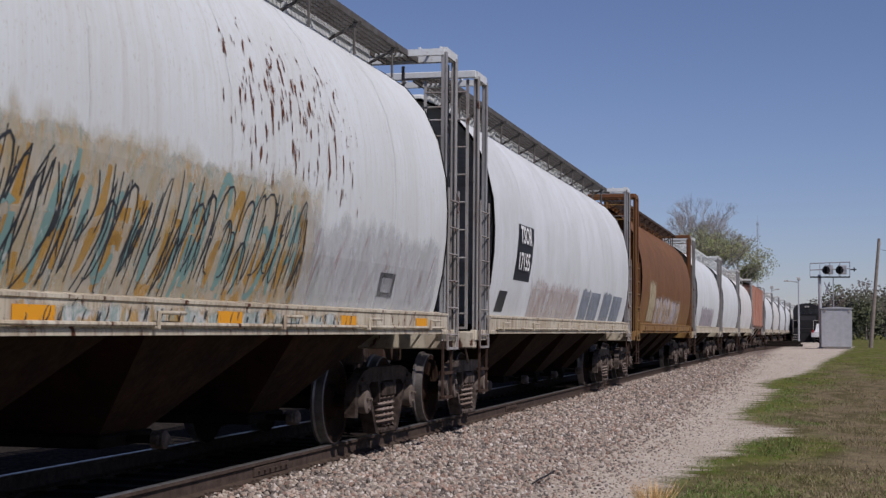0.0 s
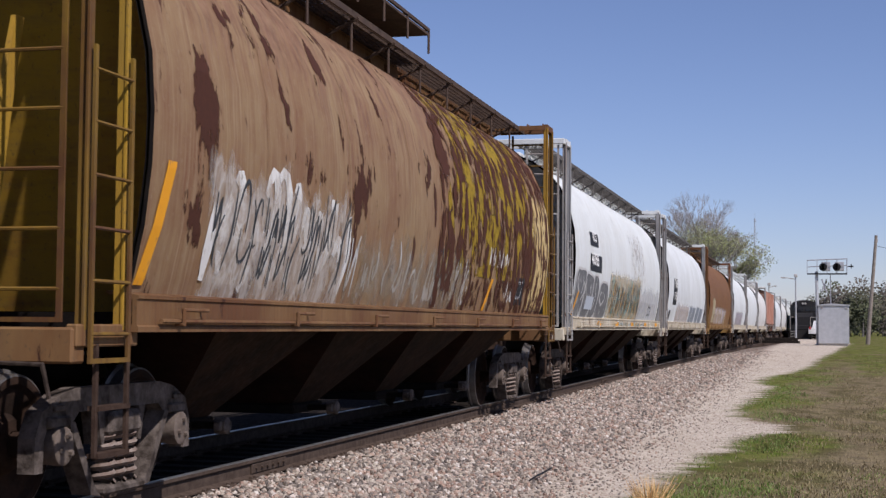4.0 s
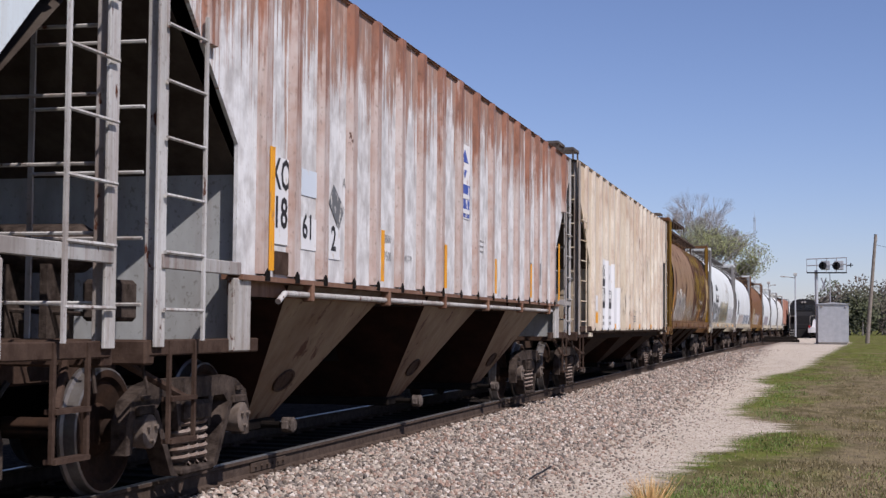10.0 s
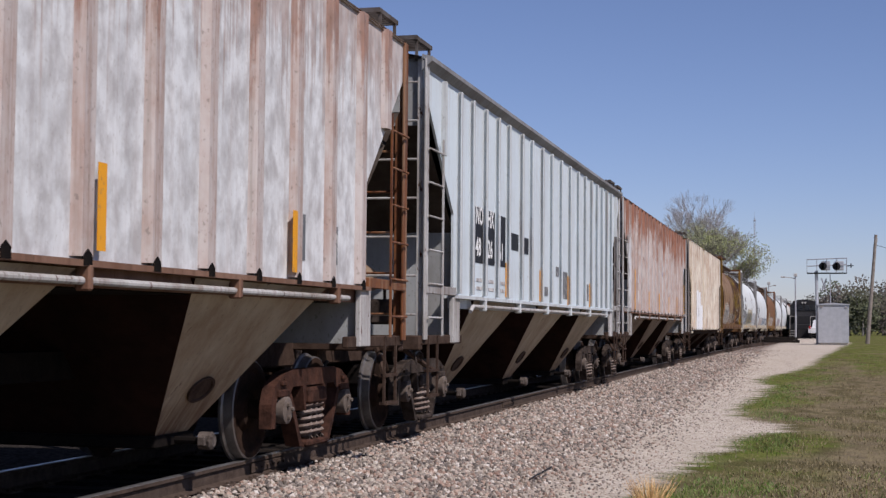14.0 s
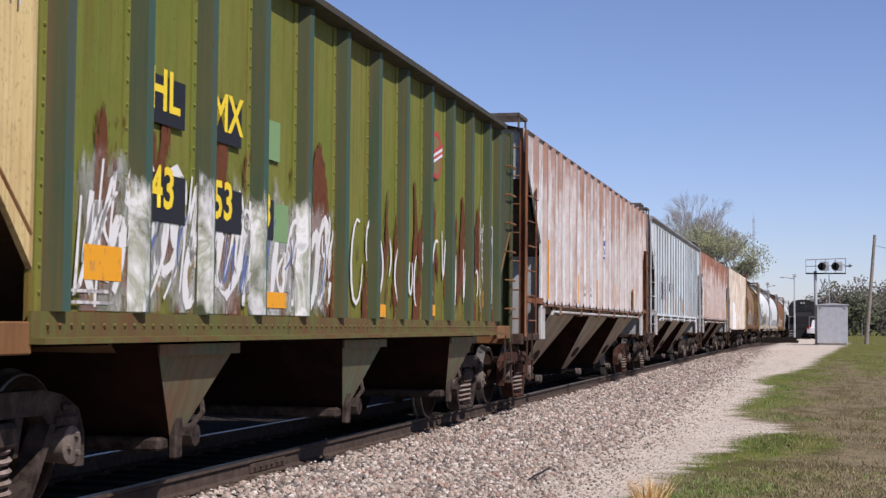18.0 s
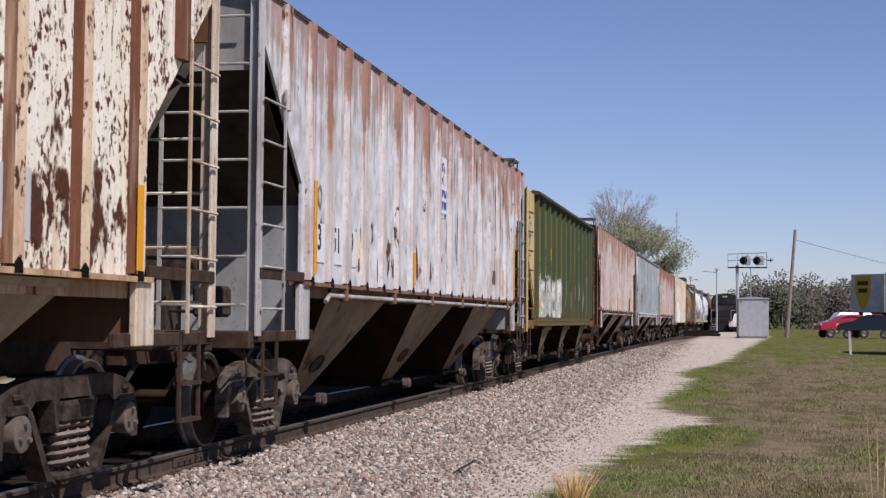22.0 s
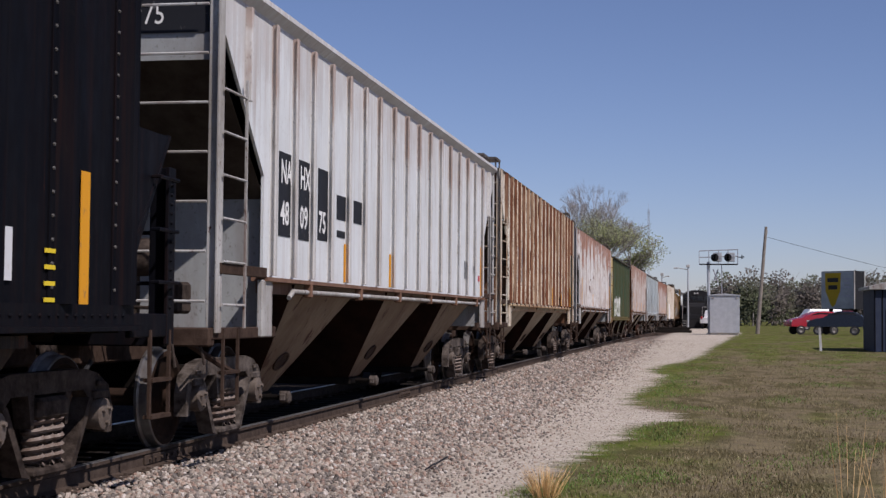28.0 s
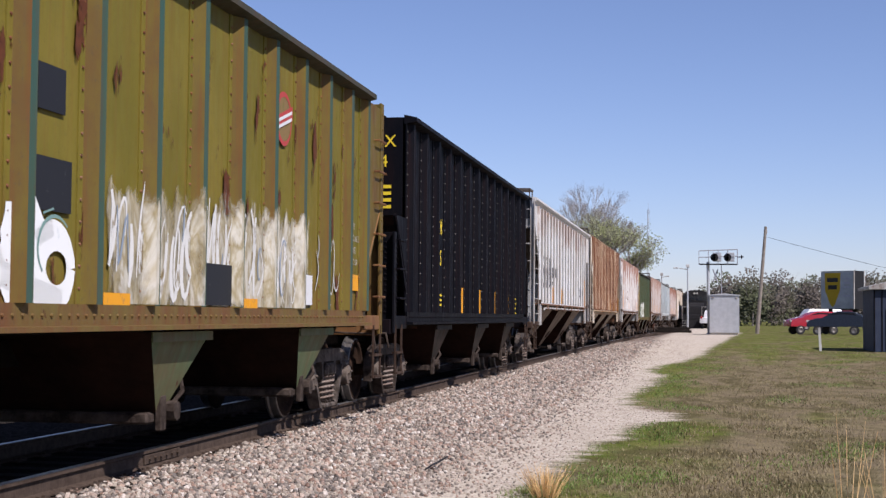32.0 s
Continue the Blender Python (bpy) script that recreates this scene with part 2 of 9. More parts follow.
# ------------------------------------------------------------------ mesh tools
class Mesh:
    """Collects faces; link() makes ONE mesh object of them."""

    def __init__(self):
        self.v, self.f, self.m = [], [], []

    def face(self, pts, m=0):
        i = len(self.v)
        self.v.extend(pts)
        self.f.append(tuple(range(i, i + len(pts))))
        self.m.append(m)

    def grid(self, rows, closed=False, m=0, flip=False):
        i, w = len(self.v), len(rows[0])
        for r in rows:
            self.v.extend(r)
        for a in range(len(rows) - 1):
            for b in range(w if closed else w - 1):
                c = (b + 1) % w
                q = (i + a * w + b, i + a * w + c, i + (a + 1) * w + c, i + (a + 1) * w + b)
                self.f.append(q[::-1] if flip else q)
                self.m.append(m)

    def box(self, x0, x1, y0, y1, z0, z1, m=0, c=0.0):
        if c <= 0:
            p = [(x, y, z) for x in (x0, x1) for y in (y0, y1) for z in (z0, z1)]
            i = len(self.v)
            self.v.extend(p)
            for q in ((0, 1, 3, 2), (4, 6, 7, 5), (0, 4, 5, 1), (2, 3, 7, 6), (0, 2, 6, 4), (1, 5, 7, 3)):
                self.f.append(tuple(i + k for k in q))
                self.m.append(m)
            return self
        i = len(self.v)
        lo, hi = (x0, y0, z0), (x1, y1, z1)
        idx = {}
        for sx in (0, 1):
            for sy in (0, 1):
                for sz in (0, 1):
                    for ax in range(3):
                        p = []
                        for k, s in enumerate((sx, sy, sz)):
                            val = hi[k] if s else lo[k]
                            if k != ax:
                                val += -c if s else c
                            p.append(val)
                        idx[sx, sy, sz, ax] = len(self.v) - i
                        self.v.append(tuple(p))
        quads = []
        for ax in range(3):
            o = [k for k in range(3) if k != ax]
            for s in (0, 1):
                q = []
                for a, b in ((0, 0), (1, 0), (1, 1), (0, 1)):
                    k = [0, 0, 0]
                    k[ax], k[o[0]], k[o[1]] = s, a, b
                    q.append(idx[k[0], k[1], k[2], ax])
                quads.append(q)
            for a in (0, 1):
                for b in (0, 1):
                    k0, k1 = [0, 0, 0], [0, 0, 0]
                    k0[o[0]] = k1[o[0]] = a
                    k0[o[1]] = k1[o[1]] = b
                    k0[ax], k1[ax] = 0, 1
                    quads.append([idx[(*k0, o[0])], idx[(*k1, o[0])], idx[(*k1, o[1])], idx[(*k0, o[1])]])
        for sx in (0, 1):
            for sy in (0, 1):
                for sz in (0, 1):
                    quads.append([idx[sx, sy, sz, k] for k in range(3)])
        for q in quads:
            self.f.append(tuple(i + k for k in q))
            self.m.append(m)
        return self

    def prism(self, outline, a, b, axis=0, m=0):
        """A closed outline drawn in the plane across the axis, pushed from a to b."""
        def at(p, d):
            return (d, p[0], p[1]) if axis == 0 else (p[0], d, p[1]) if axis == 1 else (p[0], p[1], d)
        n, i = len(outline), len(self.v)
        self.v.extend(at(p, a) for p in outline)
        self.v.extend(at(p, b) for p in outline)
        self.f.append(tuple(range(i, i + n))[::-1])
        self.f.append(tuple(range(i + n, i + 2 * n)))
        self.m += [m, m]
        for k in range(n):
            j = (k + 1) % n
            self.f.append((i + k, i + j, i + n + j, i + n + k))
            self.m.append(m)
        return self

    def tube(self, a, b, r, n=8, m=0, r2=None, cap=True):
        a, b = Vector(a), Vector(b)
        d = (b - a).normalized()
        u = d.orthogonal().normalized()
        w = d.cross(u)
        r2 = r if r2 is None else r2
        ring = lambda p, q: [tuple(p + (u * math.cos(t) + w * math.sin(t)) * q) for t in [2 * math.pi * k / n for k in range(n)]]
        r0, r1 = ring(a, r), ring(b, r2)
        self.grid([r0, r1], True, m)
        if cap:
            self.face(r0[::-1], m)
            self.face(r1, m)
        return self

    def pipe(self, pts, r, n=6, m=0):
        """One continuous bent tube along the points."""
        pts = [Vector(p) for p in pts]
        rows, u = [], None
        for k, p in enumerate(pts):
            d0 = (p - pts[k - 1]).normalized() if k else (pts[1] - p).normalized()
            d1 = (pts[k + 1] - p).normalized() if k + 1 < len(pts) else d0
            d = d0 + d1
            d = d0 if d.length < 1e-4 else d.normalized()
            if u is None:
                u = d.orthogonal()
            u = (u - d * u.dot(d)).normalized()
            w = d.cross(u)
            q = r / max(d.dot(d0), 0.5)
            rows.append([tuple(p + (u * math.cos(t) + w * math.sin(t)) * q) for t in [2 * math.pi * i / n for i in range(n)]])
        self.grid(rows, True, m)
        self.face(rows[0][::-1], m)
        self.face(rows[-1], m)
        return self

    def weld(self, *pairs):
        """Thin webs inside the steel that tie pieces into one casting."""
        for a, b in pairs:
            a, b = Vector(a), Vector(b)
            near = lambda p: min(self.v, key=lambda q: (Vector(q) - p).length_squared)
            va, vb = near(a), near(b)
            self.face([va, vb, tuple((Vector(va) + Vector(vb)) / 2 + Vector((0.004, 0, 0)))])
        return self

    def lathe(self, profile, n=24, axis=0, centre=(0, 0, 0), m=0):
        """profile: (along, radius) pairs turned round the axis."""
        rows = []
        for d, r in profile:
            ring = []
            for k in range(n):
                t = 2 * math.pi * k / n
                c, s = math.cos(t) * r, math.sin(t) * r
                p = (d, c, s) if axis == 0 else (s, d, c) if axis == 1 else (c, s, d)
                ring.append(tuple(x + y for x, y in zip(p, centre)))
            rows.append(ring)
        self.grid(rows, True, m)
        return self

    def data(self, name, mats, smooth=False):
        me = bpy.data.meshes.new(name)
        me.from_pydata(self.v, [], self.f)
        for mt in mats if isinstance(mats, (list, tuple)) else [mats]:
            me.materials.append(mt)
        if len(me.materials) > 1:
            me.polygons.foreach_set("material_index", self.m)
        bm = bmesh.new()
        bm.from_mesh(me)
        bmesh.ops.remove_doubles(bm, verts=bm.verts, dist=1e-5)
        bmesh.ops.recalc_face_normals(bm, faces=bm.faces)
        if smooth:
            for f in bm.faces:
                f.smooth = True
            for e in bm.edges:
                if len(e.link_faces) == 2 and e.calc_face_angle(0) > 0.6:
                    e.smooth = False
        bm.to_mesh(me)
        bm.free()
        return me


def part(name, mesh, mats, parent, label="", smooth=False, at=None):
    """Links a Mesh, or mesh data that is shared, as ONE object under its thing."""
    data = mesh.data(name, mats, smooth) if isinstance(mesh, Mesh) else mesh
    ob = new(name, data)
    if parent is not None:
        ob.parent = parent
    if at is not None:
        ob.matrix_basis = at
    if label:
        ob["label"] = label
    return ob


def thing(name, label, category, group="", kind="", at=None):
    ob = new(name)
    ob.empty_display_size = 0.3
    if at is not None:
        ob.matrix_basis = at
    return tagged(ob, label, category, group, kind)


def whole(name, mesh, mats, label, category, group="", kind="", smooth=False, at=None):
    return tagged(part(name, mesh, mats, None, "", smooth, at), label, category, group, kind)


CACHE = {}


def shared(key, make):
    if key not in CACHE:
        CACHE[key] = make()
    return CACHE[key]


def lettering(text, size, mat, squeeze=0.8):
    """Flat letters as mesh data in the y-z plane, reading along +y, facing +x."""
    def make():
        cu = bpy.data.curves.new("lettering", "FONT")
        cu.body, cu.size, cu.align_x, cu.align_y = text, size, "LEFT", "BOTTOM"
        cu.resolution_u = 2
        cu.offset = size * 0.022 if size > 0.28 else 0.0
        ob = bpy.data.objects.new("lettering", cu)
        scene.collection.objects.link(ob)
        dg = bpy.context.evaluated_depsgraph_get()
        me = bpy.data.meshes.new_from_object(ob.evaluated_get(dg))
        bpy.data.objects.remove(ob)
        me.transform(Matrix(((0, 0, 1, 0), (squeeze, 0, 0, 0), (0, 1, 0, 0), (0, 0, 0, 1))))
        me.materials.clear()
        me.materials.append(mat)
        return me
    return shared(("txt", text, size, mat.name, squeeze), make)


def track_x(y):
    return TRACK_X + 0.5 * CURVE * max(y, 0.0) ** 2


def on_track(y):
    """Pose at the rail heads, y metres along."""
    return pose(track_x(y), y, 0, 0, 0, -math.degrees(CURVE * max(y, 0.0)))


# ------------------------------------------------------------------ trucks, wheels, couplers
def wheelset_data():
    def make():
        m = Mesh()
        for s in (-1, 1):
            pr = [(0.66, 0.10), (0.66, 0.15), (0.685, 0.18), (0.67, 0.36), (0.68, 0.40), (0.675, 0.485), (0.70, 0.487),
                  (0.715, 0.462), (0.80, 0.455), (0.808, 0.44), (0.805, 0.39), (0.77, 0.36), (0.735, 0.20), (0.79, 0.16), (0.80, 0.09)]
            k = len(m.f)
            m.lathe([(s * d, r) for d, r in pr], 40)
            for q in range(k, len(m.f)):
                ring = (q - k) // 40
                m.m[q] = 1 if 5 <= ring <= 8 else 0
            m.tube((s * 0.8, 0, 0), (s * 0.98, 0, 0), 0.085, 16)
            m.lathe([(s * 0.97, 0.06), (s * 0.97, 0.115), (s * 1.10, 0.125), (s * 1.16, 0.125), (s * 1.17, 0.105), (s * 1.17, 0.0)], 16, m=2)
            for a in range(3):
                t = a * 2.0944 + 0.4
                y, z = 0.068 * math.cos(t), 0.068 * math.sin(t)
                m.tube((s * 1.165, y, z), (s * 1.195, y, z), 0.02, 6, 2)
        m.tube((-0.7, 0, 0), (0.7, 0, 0), 0.083, 16)
        return m.data("wheelset", [M_WHEEL, M_TREAD, M_CAP], True)
    return shared("wheelset", make)


def sideframe_data(mat):
    def make():
        m = Mesh()
        x0, x1 = 0.985, 1.105
        # arched top chord with the pedestals
        top = [(-1.16, 0.30), (-1.16, 0.52), (-1.08, 0.68), (-0.86, 0.78), (-0.62, 0.82), (0.62, 0.82), (0.86, 0.78), (1.08, 0.68),
               (1.16, 0.52), (1.16, 0.30), (1.06, 0.30), (1.05, 0.50), (1.0, 0.60), (0.78, 0.61), (0.73, 0.56), (0.60, 0.66),
               (-0.60, 0.66), (-0.73, 0.56), (-0.78, 0.61), (-1.0, 0.60), (-1.05, 0.50), (-1.06, 0.30)]
        m.prism(top, x0, x1)
        for s in (-1, 1):
            # diagonal tension arms and the columns beside the springs
            arm = [(s * 0.76, 0.60), (s * 0.68, 0.60), (s * 0.40, 0.165), (s * 0.30, 0.075), (s * 0.44, 0.095)]
            m.prism(arm, x0 - 0.01, x1 + 0.015)
            col = [(s * 0.36, 0.66), (s * 0.26, 0.66), (s * 0.26, 0.42), (s * 0.30, 0.42)]
            m.prism(col, x0, x1 + 0.01)
            m.box(x0 - 0.02, x1 + 0.03, s * 0.89 - 0.14, s * 0.89 + 0.14, 0.575, 0.645, 0, 0.012)
            m.box(x1, x1 + 0.03, s * 0.89 - 0.06, s * 0.89 + 0.06, 0.68, 0.72, 0, 0.008)
        m.box(0.95, 1.16, -0.31, 0.31, 0.075, 0.14, 0, 0.02)
        m.box(0.93, 1.16, -0.24, 0.24, 0.475, 0.64, 0, 0.03)
        for s in (-1, 1):
            m.weld(((x0, s * 0.60, 0.66), (x0, s * 0.62, 0.60)), ((x0, s * 0.37, 0.66), (x0, s * 0.60, 0.66)), ((x0, s * 0.24, 0.075), (0.95, s * 0.34, 0.07)),
                   ((x0, s * 0.25, 0.44), (0.95, s * 0.22, 0.48)), ((x0, s * 0.78, 0.61), (x0, s * 0.77, 0.60)), ((x1, s * 0.86, 0.78), (x1, s * 0.84, 0.71)))
        return m.data("sideframe", mat)
    return shared(("sideframe", mat.name), make)


def spring_data():
    def make():
        m = Mesh()
        for cy in (0.0,):
            for cx in (1.06,):
                pts = []
                for k in range(5 * 10 + 1):
                    t = 2 * math.pi * k / 10
                    pts.append(Vector((cx + 0.074 * math.cos(t), cy + 0.068 * math.sin(t), 0.15 + 0.325 * k / 50)))
                rows = []
                for k, p in enumerate(pts):
                    d = Vector((p.x - cx, p.y - cy, 0)).normalized()
                    rows.append([tuple(p + d * 0.019 * math.cos(a) + Vector((0, 0, 0.021 * math.sin(a)))) for a in (0, 1.57, 3.14, 4.71)])
                m.grid(rows, True)
        return m.data("spring", M_SPRING, True)
    return shared("springs", make)


def bolster_data():
    def make():
        m = Mesh()
        m.box(-0.95, 0.95, -0.2, 0.2, 0.48, 0.74, 0, 0.03)
        m.tube((0, 0, 0.72), (0, 0, 0.86), 0.2, 16)
        for s in (-1, 1):
            m.box(-0.75, 0.75, s * 0.42 - 0.05, s * 0.42 + 0.05, 0.36, 0.48)
            for x in (-0.76, 0.76):
                m.box(x - 0.05, x + 0.05, s * 0.44 - 0.03, s * 0.44 + 0.03, 0.30, 0.62, 0, 0.01)
        m.pipe([(0.35, -0.42, 0.42), (0.22, 0.42, 0.62)], 0.025)
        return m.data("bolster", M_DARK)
    return shared("bolster", make)


WHEELS = []     # wheelsets that roll, with their place in the truck


def truck(car, y, mat, roll=True):
    t = part("truck", bolster_data(), None, car, at=pose(0, y, 0))
    part("sideframe", sideframe_data(mat), None, t)
    part("sideframe", sideframe_data(mat), None, t, at=pose(0, 0, 0, 0, 0, 180))
    for dy in (-0.16, 0.0, 0.16):
        part("spring", spring_data(), None, t, at=pose(0, dy, 0))
        part("spring", spring_data(), None, t, at=pose(0, dy, 0, 0, 0, 180))
    for s in (-1, 1):
        w = part("wheelset", wheelset_data(), None, t, at=pose(0, s * 0.89, 0.457))
        if roll:
            WHEELS.append((w, s * 0.89))
    return t


def coupler(car, y, s):
    """Knuckle coupler with its shank and the air hose, pointing along s."""
    m = Mesh()
    m.box(-0.08, 0.08, min(y - s * 0.9, y - s * 0.12), max(y - s * 0.9, y - s * 0.12), 0.80, 0.96, 0, 0.015)
    m.prism([(-0.17, y - s * 0.22), (0.15, y - s * 0.22), (0.18, y + s * 0.04), (0.08, y + s * 0.08), (0.02, y - s * 0.06), (-0.17, y - s * 0.02)],
            0.745, 1.02, 2)
    m.box(-0.26, 0.26, min(y - s * 0.62, y - s * 0.5), max(y - s * 0.62, y - s * 0.5), 0.72, 1.05, 0, 0.02)
    part("coupler", m, M_TRUCK, car)
    h = Mesh()
    pts = [Vector((0.36, y - s * 0.5, 0.82)).lerp(Vector((0.05, y + s * 0.02, 0.62)), k / 6) - Vector((0, 0, 0.24 * math.sin(math.pi * k / 7))) for k in range(7)]
    h.pipe(pts, 0.024)
    part("air_hose", h, M_HOSE, car)
    lev = Mesh()
    lev.pipe([(0.12, y - s * 0.28, 1.06), (0.7, y - s * 0.36, 1.02), (1.42, y - s * 0.40, 1.0), (1.46, y - s * 0.42, 0.80)], 0.014)
    part("uncoupling_lever", lev, M_TRUCK, car)


def ladder(car, a, b, z0, z1, rungs, mat, name="ladder", stile=0.019, single=False):
    """Two stiles at the plan points a and b, tied at top and foot, and each rung."""
    m = Mesh()
    va, vb = Vector((*a, 0)), Vector((*b, 0))
    d = (vb - va).normalized() * stile
    w = Vector((-d.y, d.x, 0)) * 0.5
    def bar(p, q, h0, h1):
        c = [p + w, q + w, q - w, p - w]
        m.grid([[(k.x, k.y, h0) for k in c], [(k.x, k.y, h1) for k in c]], True)
        m.face([(k.x, k.y, h0) for k in c][::-1])
        m.face([(k.x, k.y, h1) for k in c])
    bar(va - d, va + d, z0, z1)
    if not single:
        bar(vb - d, vb + d, z0, z1)
        bar(va + d, vb - d, z0, z0 + 0.03)
    lad = part(name, m, mat, car)
    def make():
        r = Mesh()
        r.tube((0, 0, 0), tuple(vb - va), 0.013, 6)
        return r.data("rung", mat)
    data = shared(("rung", mat.name, round((vb - va).x, 3), round((vb - va).y, 3)), make)
    for k in range(rungs):
        part("rung", data, None, lad, at=pose(a[0], a[1], z0 + (z1 - z0) * (k + 0.55) / rungs))
    return lad


def stirrup(car, x, y, mat, s=1):
    """Sill step hanging under a corner."""
    m = Mesh()
    for dy in (0.0, 0.42):
        m.box(x - 0.012, x + 0.012, y + s * dy - 0.018, y + s * dy + 0.018, 0.42, 1.12)
    for z in (0.43, 0.72):
        a, b = sorted((y, y + s * 0.42))
        m.box(x - 0.05, x + 0.03, a, b, z - 0.015, z + 0.015)
    part("sill_step", m, mat, car)


def grab(car, p, q, out, mat):
    m = Mesh()
    a, b, o = Vector(p), Vector(q), Vector(out)
    m.pipe([tuple(a), tuple(a + o), tuple(b + o), tuple(b)], 0.012)
    part("grab_iron", m, mat, car)


def mark(car, text, y, z, size, mat, x, squeeze=0.8, name="lettering"):
    return part(name, lettering(text, size, mat, squeeze), None, car, at=pose(x, y, z))


def end_mark(car, text, x, z, size, mat, y, squeeze=0.8):
    """Letters on the rear end sheet, reading along +x."""
    return part("lettering", lettering(text, size, mat, squeeze), None, car, at=pose(x, y, z, 0, 0, -90))


def end_patch(car, x0, x1, z0, z1, y, mat, name="painted_patch"):
    m = Mesh()
    m.box(x0, x1, y - 0.003, y + 0.002, z0, z1)
    return part(name, m, mat, car)


def patch(car, y0, y1, z0, z1, x, mat, name="painted_patch", label=""):
    m = Mesh()
    m.box(x - 0.002, x + 0.003, y0, y1, z0, z1)
    return part(name, m, mat, car, label)


def ribbons(lines, width, across, place):
    """Ribbons along polylines in (y, z); place() puts a point on the car's side."""
    m = Mesh()
    for pts in lines:
        left, right = [], []
        for k, p in enumerate(pts):
            a, b = pts[max(k - 1, 0)], pts[min(k + 1, len(pts) - 1)]
            d = Vector((b[0] - a[0], b[1] - a[1]))
            if d.length < 1e-5:
                d = Vector((0, 1))
            d.normalize()
            t = k / max(len(pts) - 1, 1)
            w = width * (0.45 + 0.75 * math.sin(math.pi * min(max(t, 0.08), 0.92)))
            left.append(place(p[0] - d.y * w * across / 2, p[1] + d.x * w / 2))
            right.append(place(p[0] + d.y * w * across / 2, p[1] - d.x * w / 2))
        m.grid([left, right])
    return m


def tag_lines(seed, y0, y1, z0, z1, n, lean=0.35, wild=0.5, steps=11):
    """Strokes of sprayed letters: leaning bars, open loops and zigzags."""
    r = random.Random(seed)
    lines = []
    hh = z1 - z0
    for k in range(n):
        y = y0 + (y1 - y0) * (k + r.uniform(0.1, 0.9)) / n
        h = hh * r.uniform(0.3, 0.8)
        z = z0 + (hh - h) * r.uniform(0.0, 0.8)
        w = h * r.uniform(0.25, 0.6)
        kind = r.random()
        p0, turn = r.uniform(0, 6.28), r.choice((-1, 1)) * r.uniform(2.6, 5.4)
        bend = r.uniform(-0.3, 0.3) * wild
        pts = []
        for s in range(steps):
            t = s / (steps - 1)
            if kind < 0.42:
                yy, zz = y + bend * h * math.sin(3.1 * t), z + h * t
            elif kind < 0.8:
                yy, zz = y + w * 0.5 * math.cos(p0 + turn * t), z + h / 2 + h / 2 * math.sin(p0 + turn * t)
            else:
                yy, zz = y + w * (t - 0.5), z + h * abs(((t * 3) % 2) - 1)
            yy += lean * (zz - z)
            pts.append((min(max(yy, y0), y1), min(max(zz, z0), z1)))
        lines.append(pts)
    return lines


def strokes(car, y0, y1, z0, z1, x, mat, seed=0, n=10, width=0.03, lean=0.25, wild=0.6, label=""):
    """Line work of a tag on a flat side."""
    m = ribbons(tag_lines(seed, y0, y1, z0, z1, n, lean, wild), width, 1.0, lambda y, z: (x + 0.004, y, z))
    ob = part("graffiti", m, mat, car, label)
    ob["kind"] = "stuff"
    return ob


def sheet(car, y0, y1, z0, z1, x, mat, name="graffiti", label=""):
    """One thin coat of paint on a flat side."""
    m = Mesh()
    m.grid([[(x + 0.003, y, z) for y in (y0, y1)] for z in (z0, z1)])
    return part(name, m, mat, car, label)


# ------------------------------------------------------------------ the three kinds of car
# darker than the bulkhead: shade under the end overhang, put into the colour
M_SLOPE_END = steel("end_slope_shade", (0.075, 0.062, 0.052), (0.040, 0.030, 0.025), 0.85, 0.0, 3)
M_WALK_END = steel("walkway_steel", (0.12, 0.11, 0.105), (0.07, 0.055, 0.045), 0.75)
RIBS = [-7.05, -6.3, -5.57, -4.77, -3.92, -3.06, -2.22, -1.28, -0.38, 0.54, 1.46, 2.42, 3.33, 4.27, 5.2, 6.12, 7.05]   # posts stand closer towards the ends
Paint = namedtuple("Paint", "side rib roof sill under post rod end")


# rust brown taken near-black: shade between the bays is in the colour
M_SLOPE = steel("slope_sheet_rust_shade", (0.014, 0.008, 0.0065), (0.030, 0.014, 0.010), 0.95, 0.0, 2)


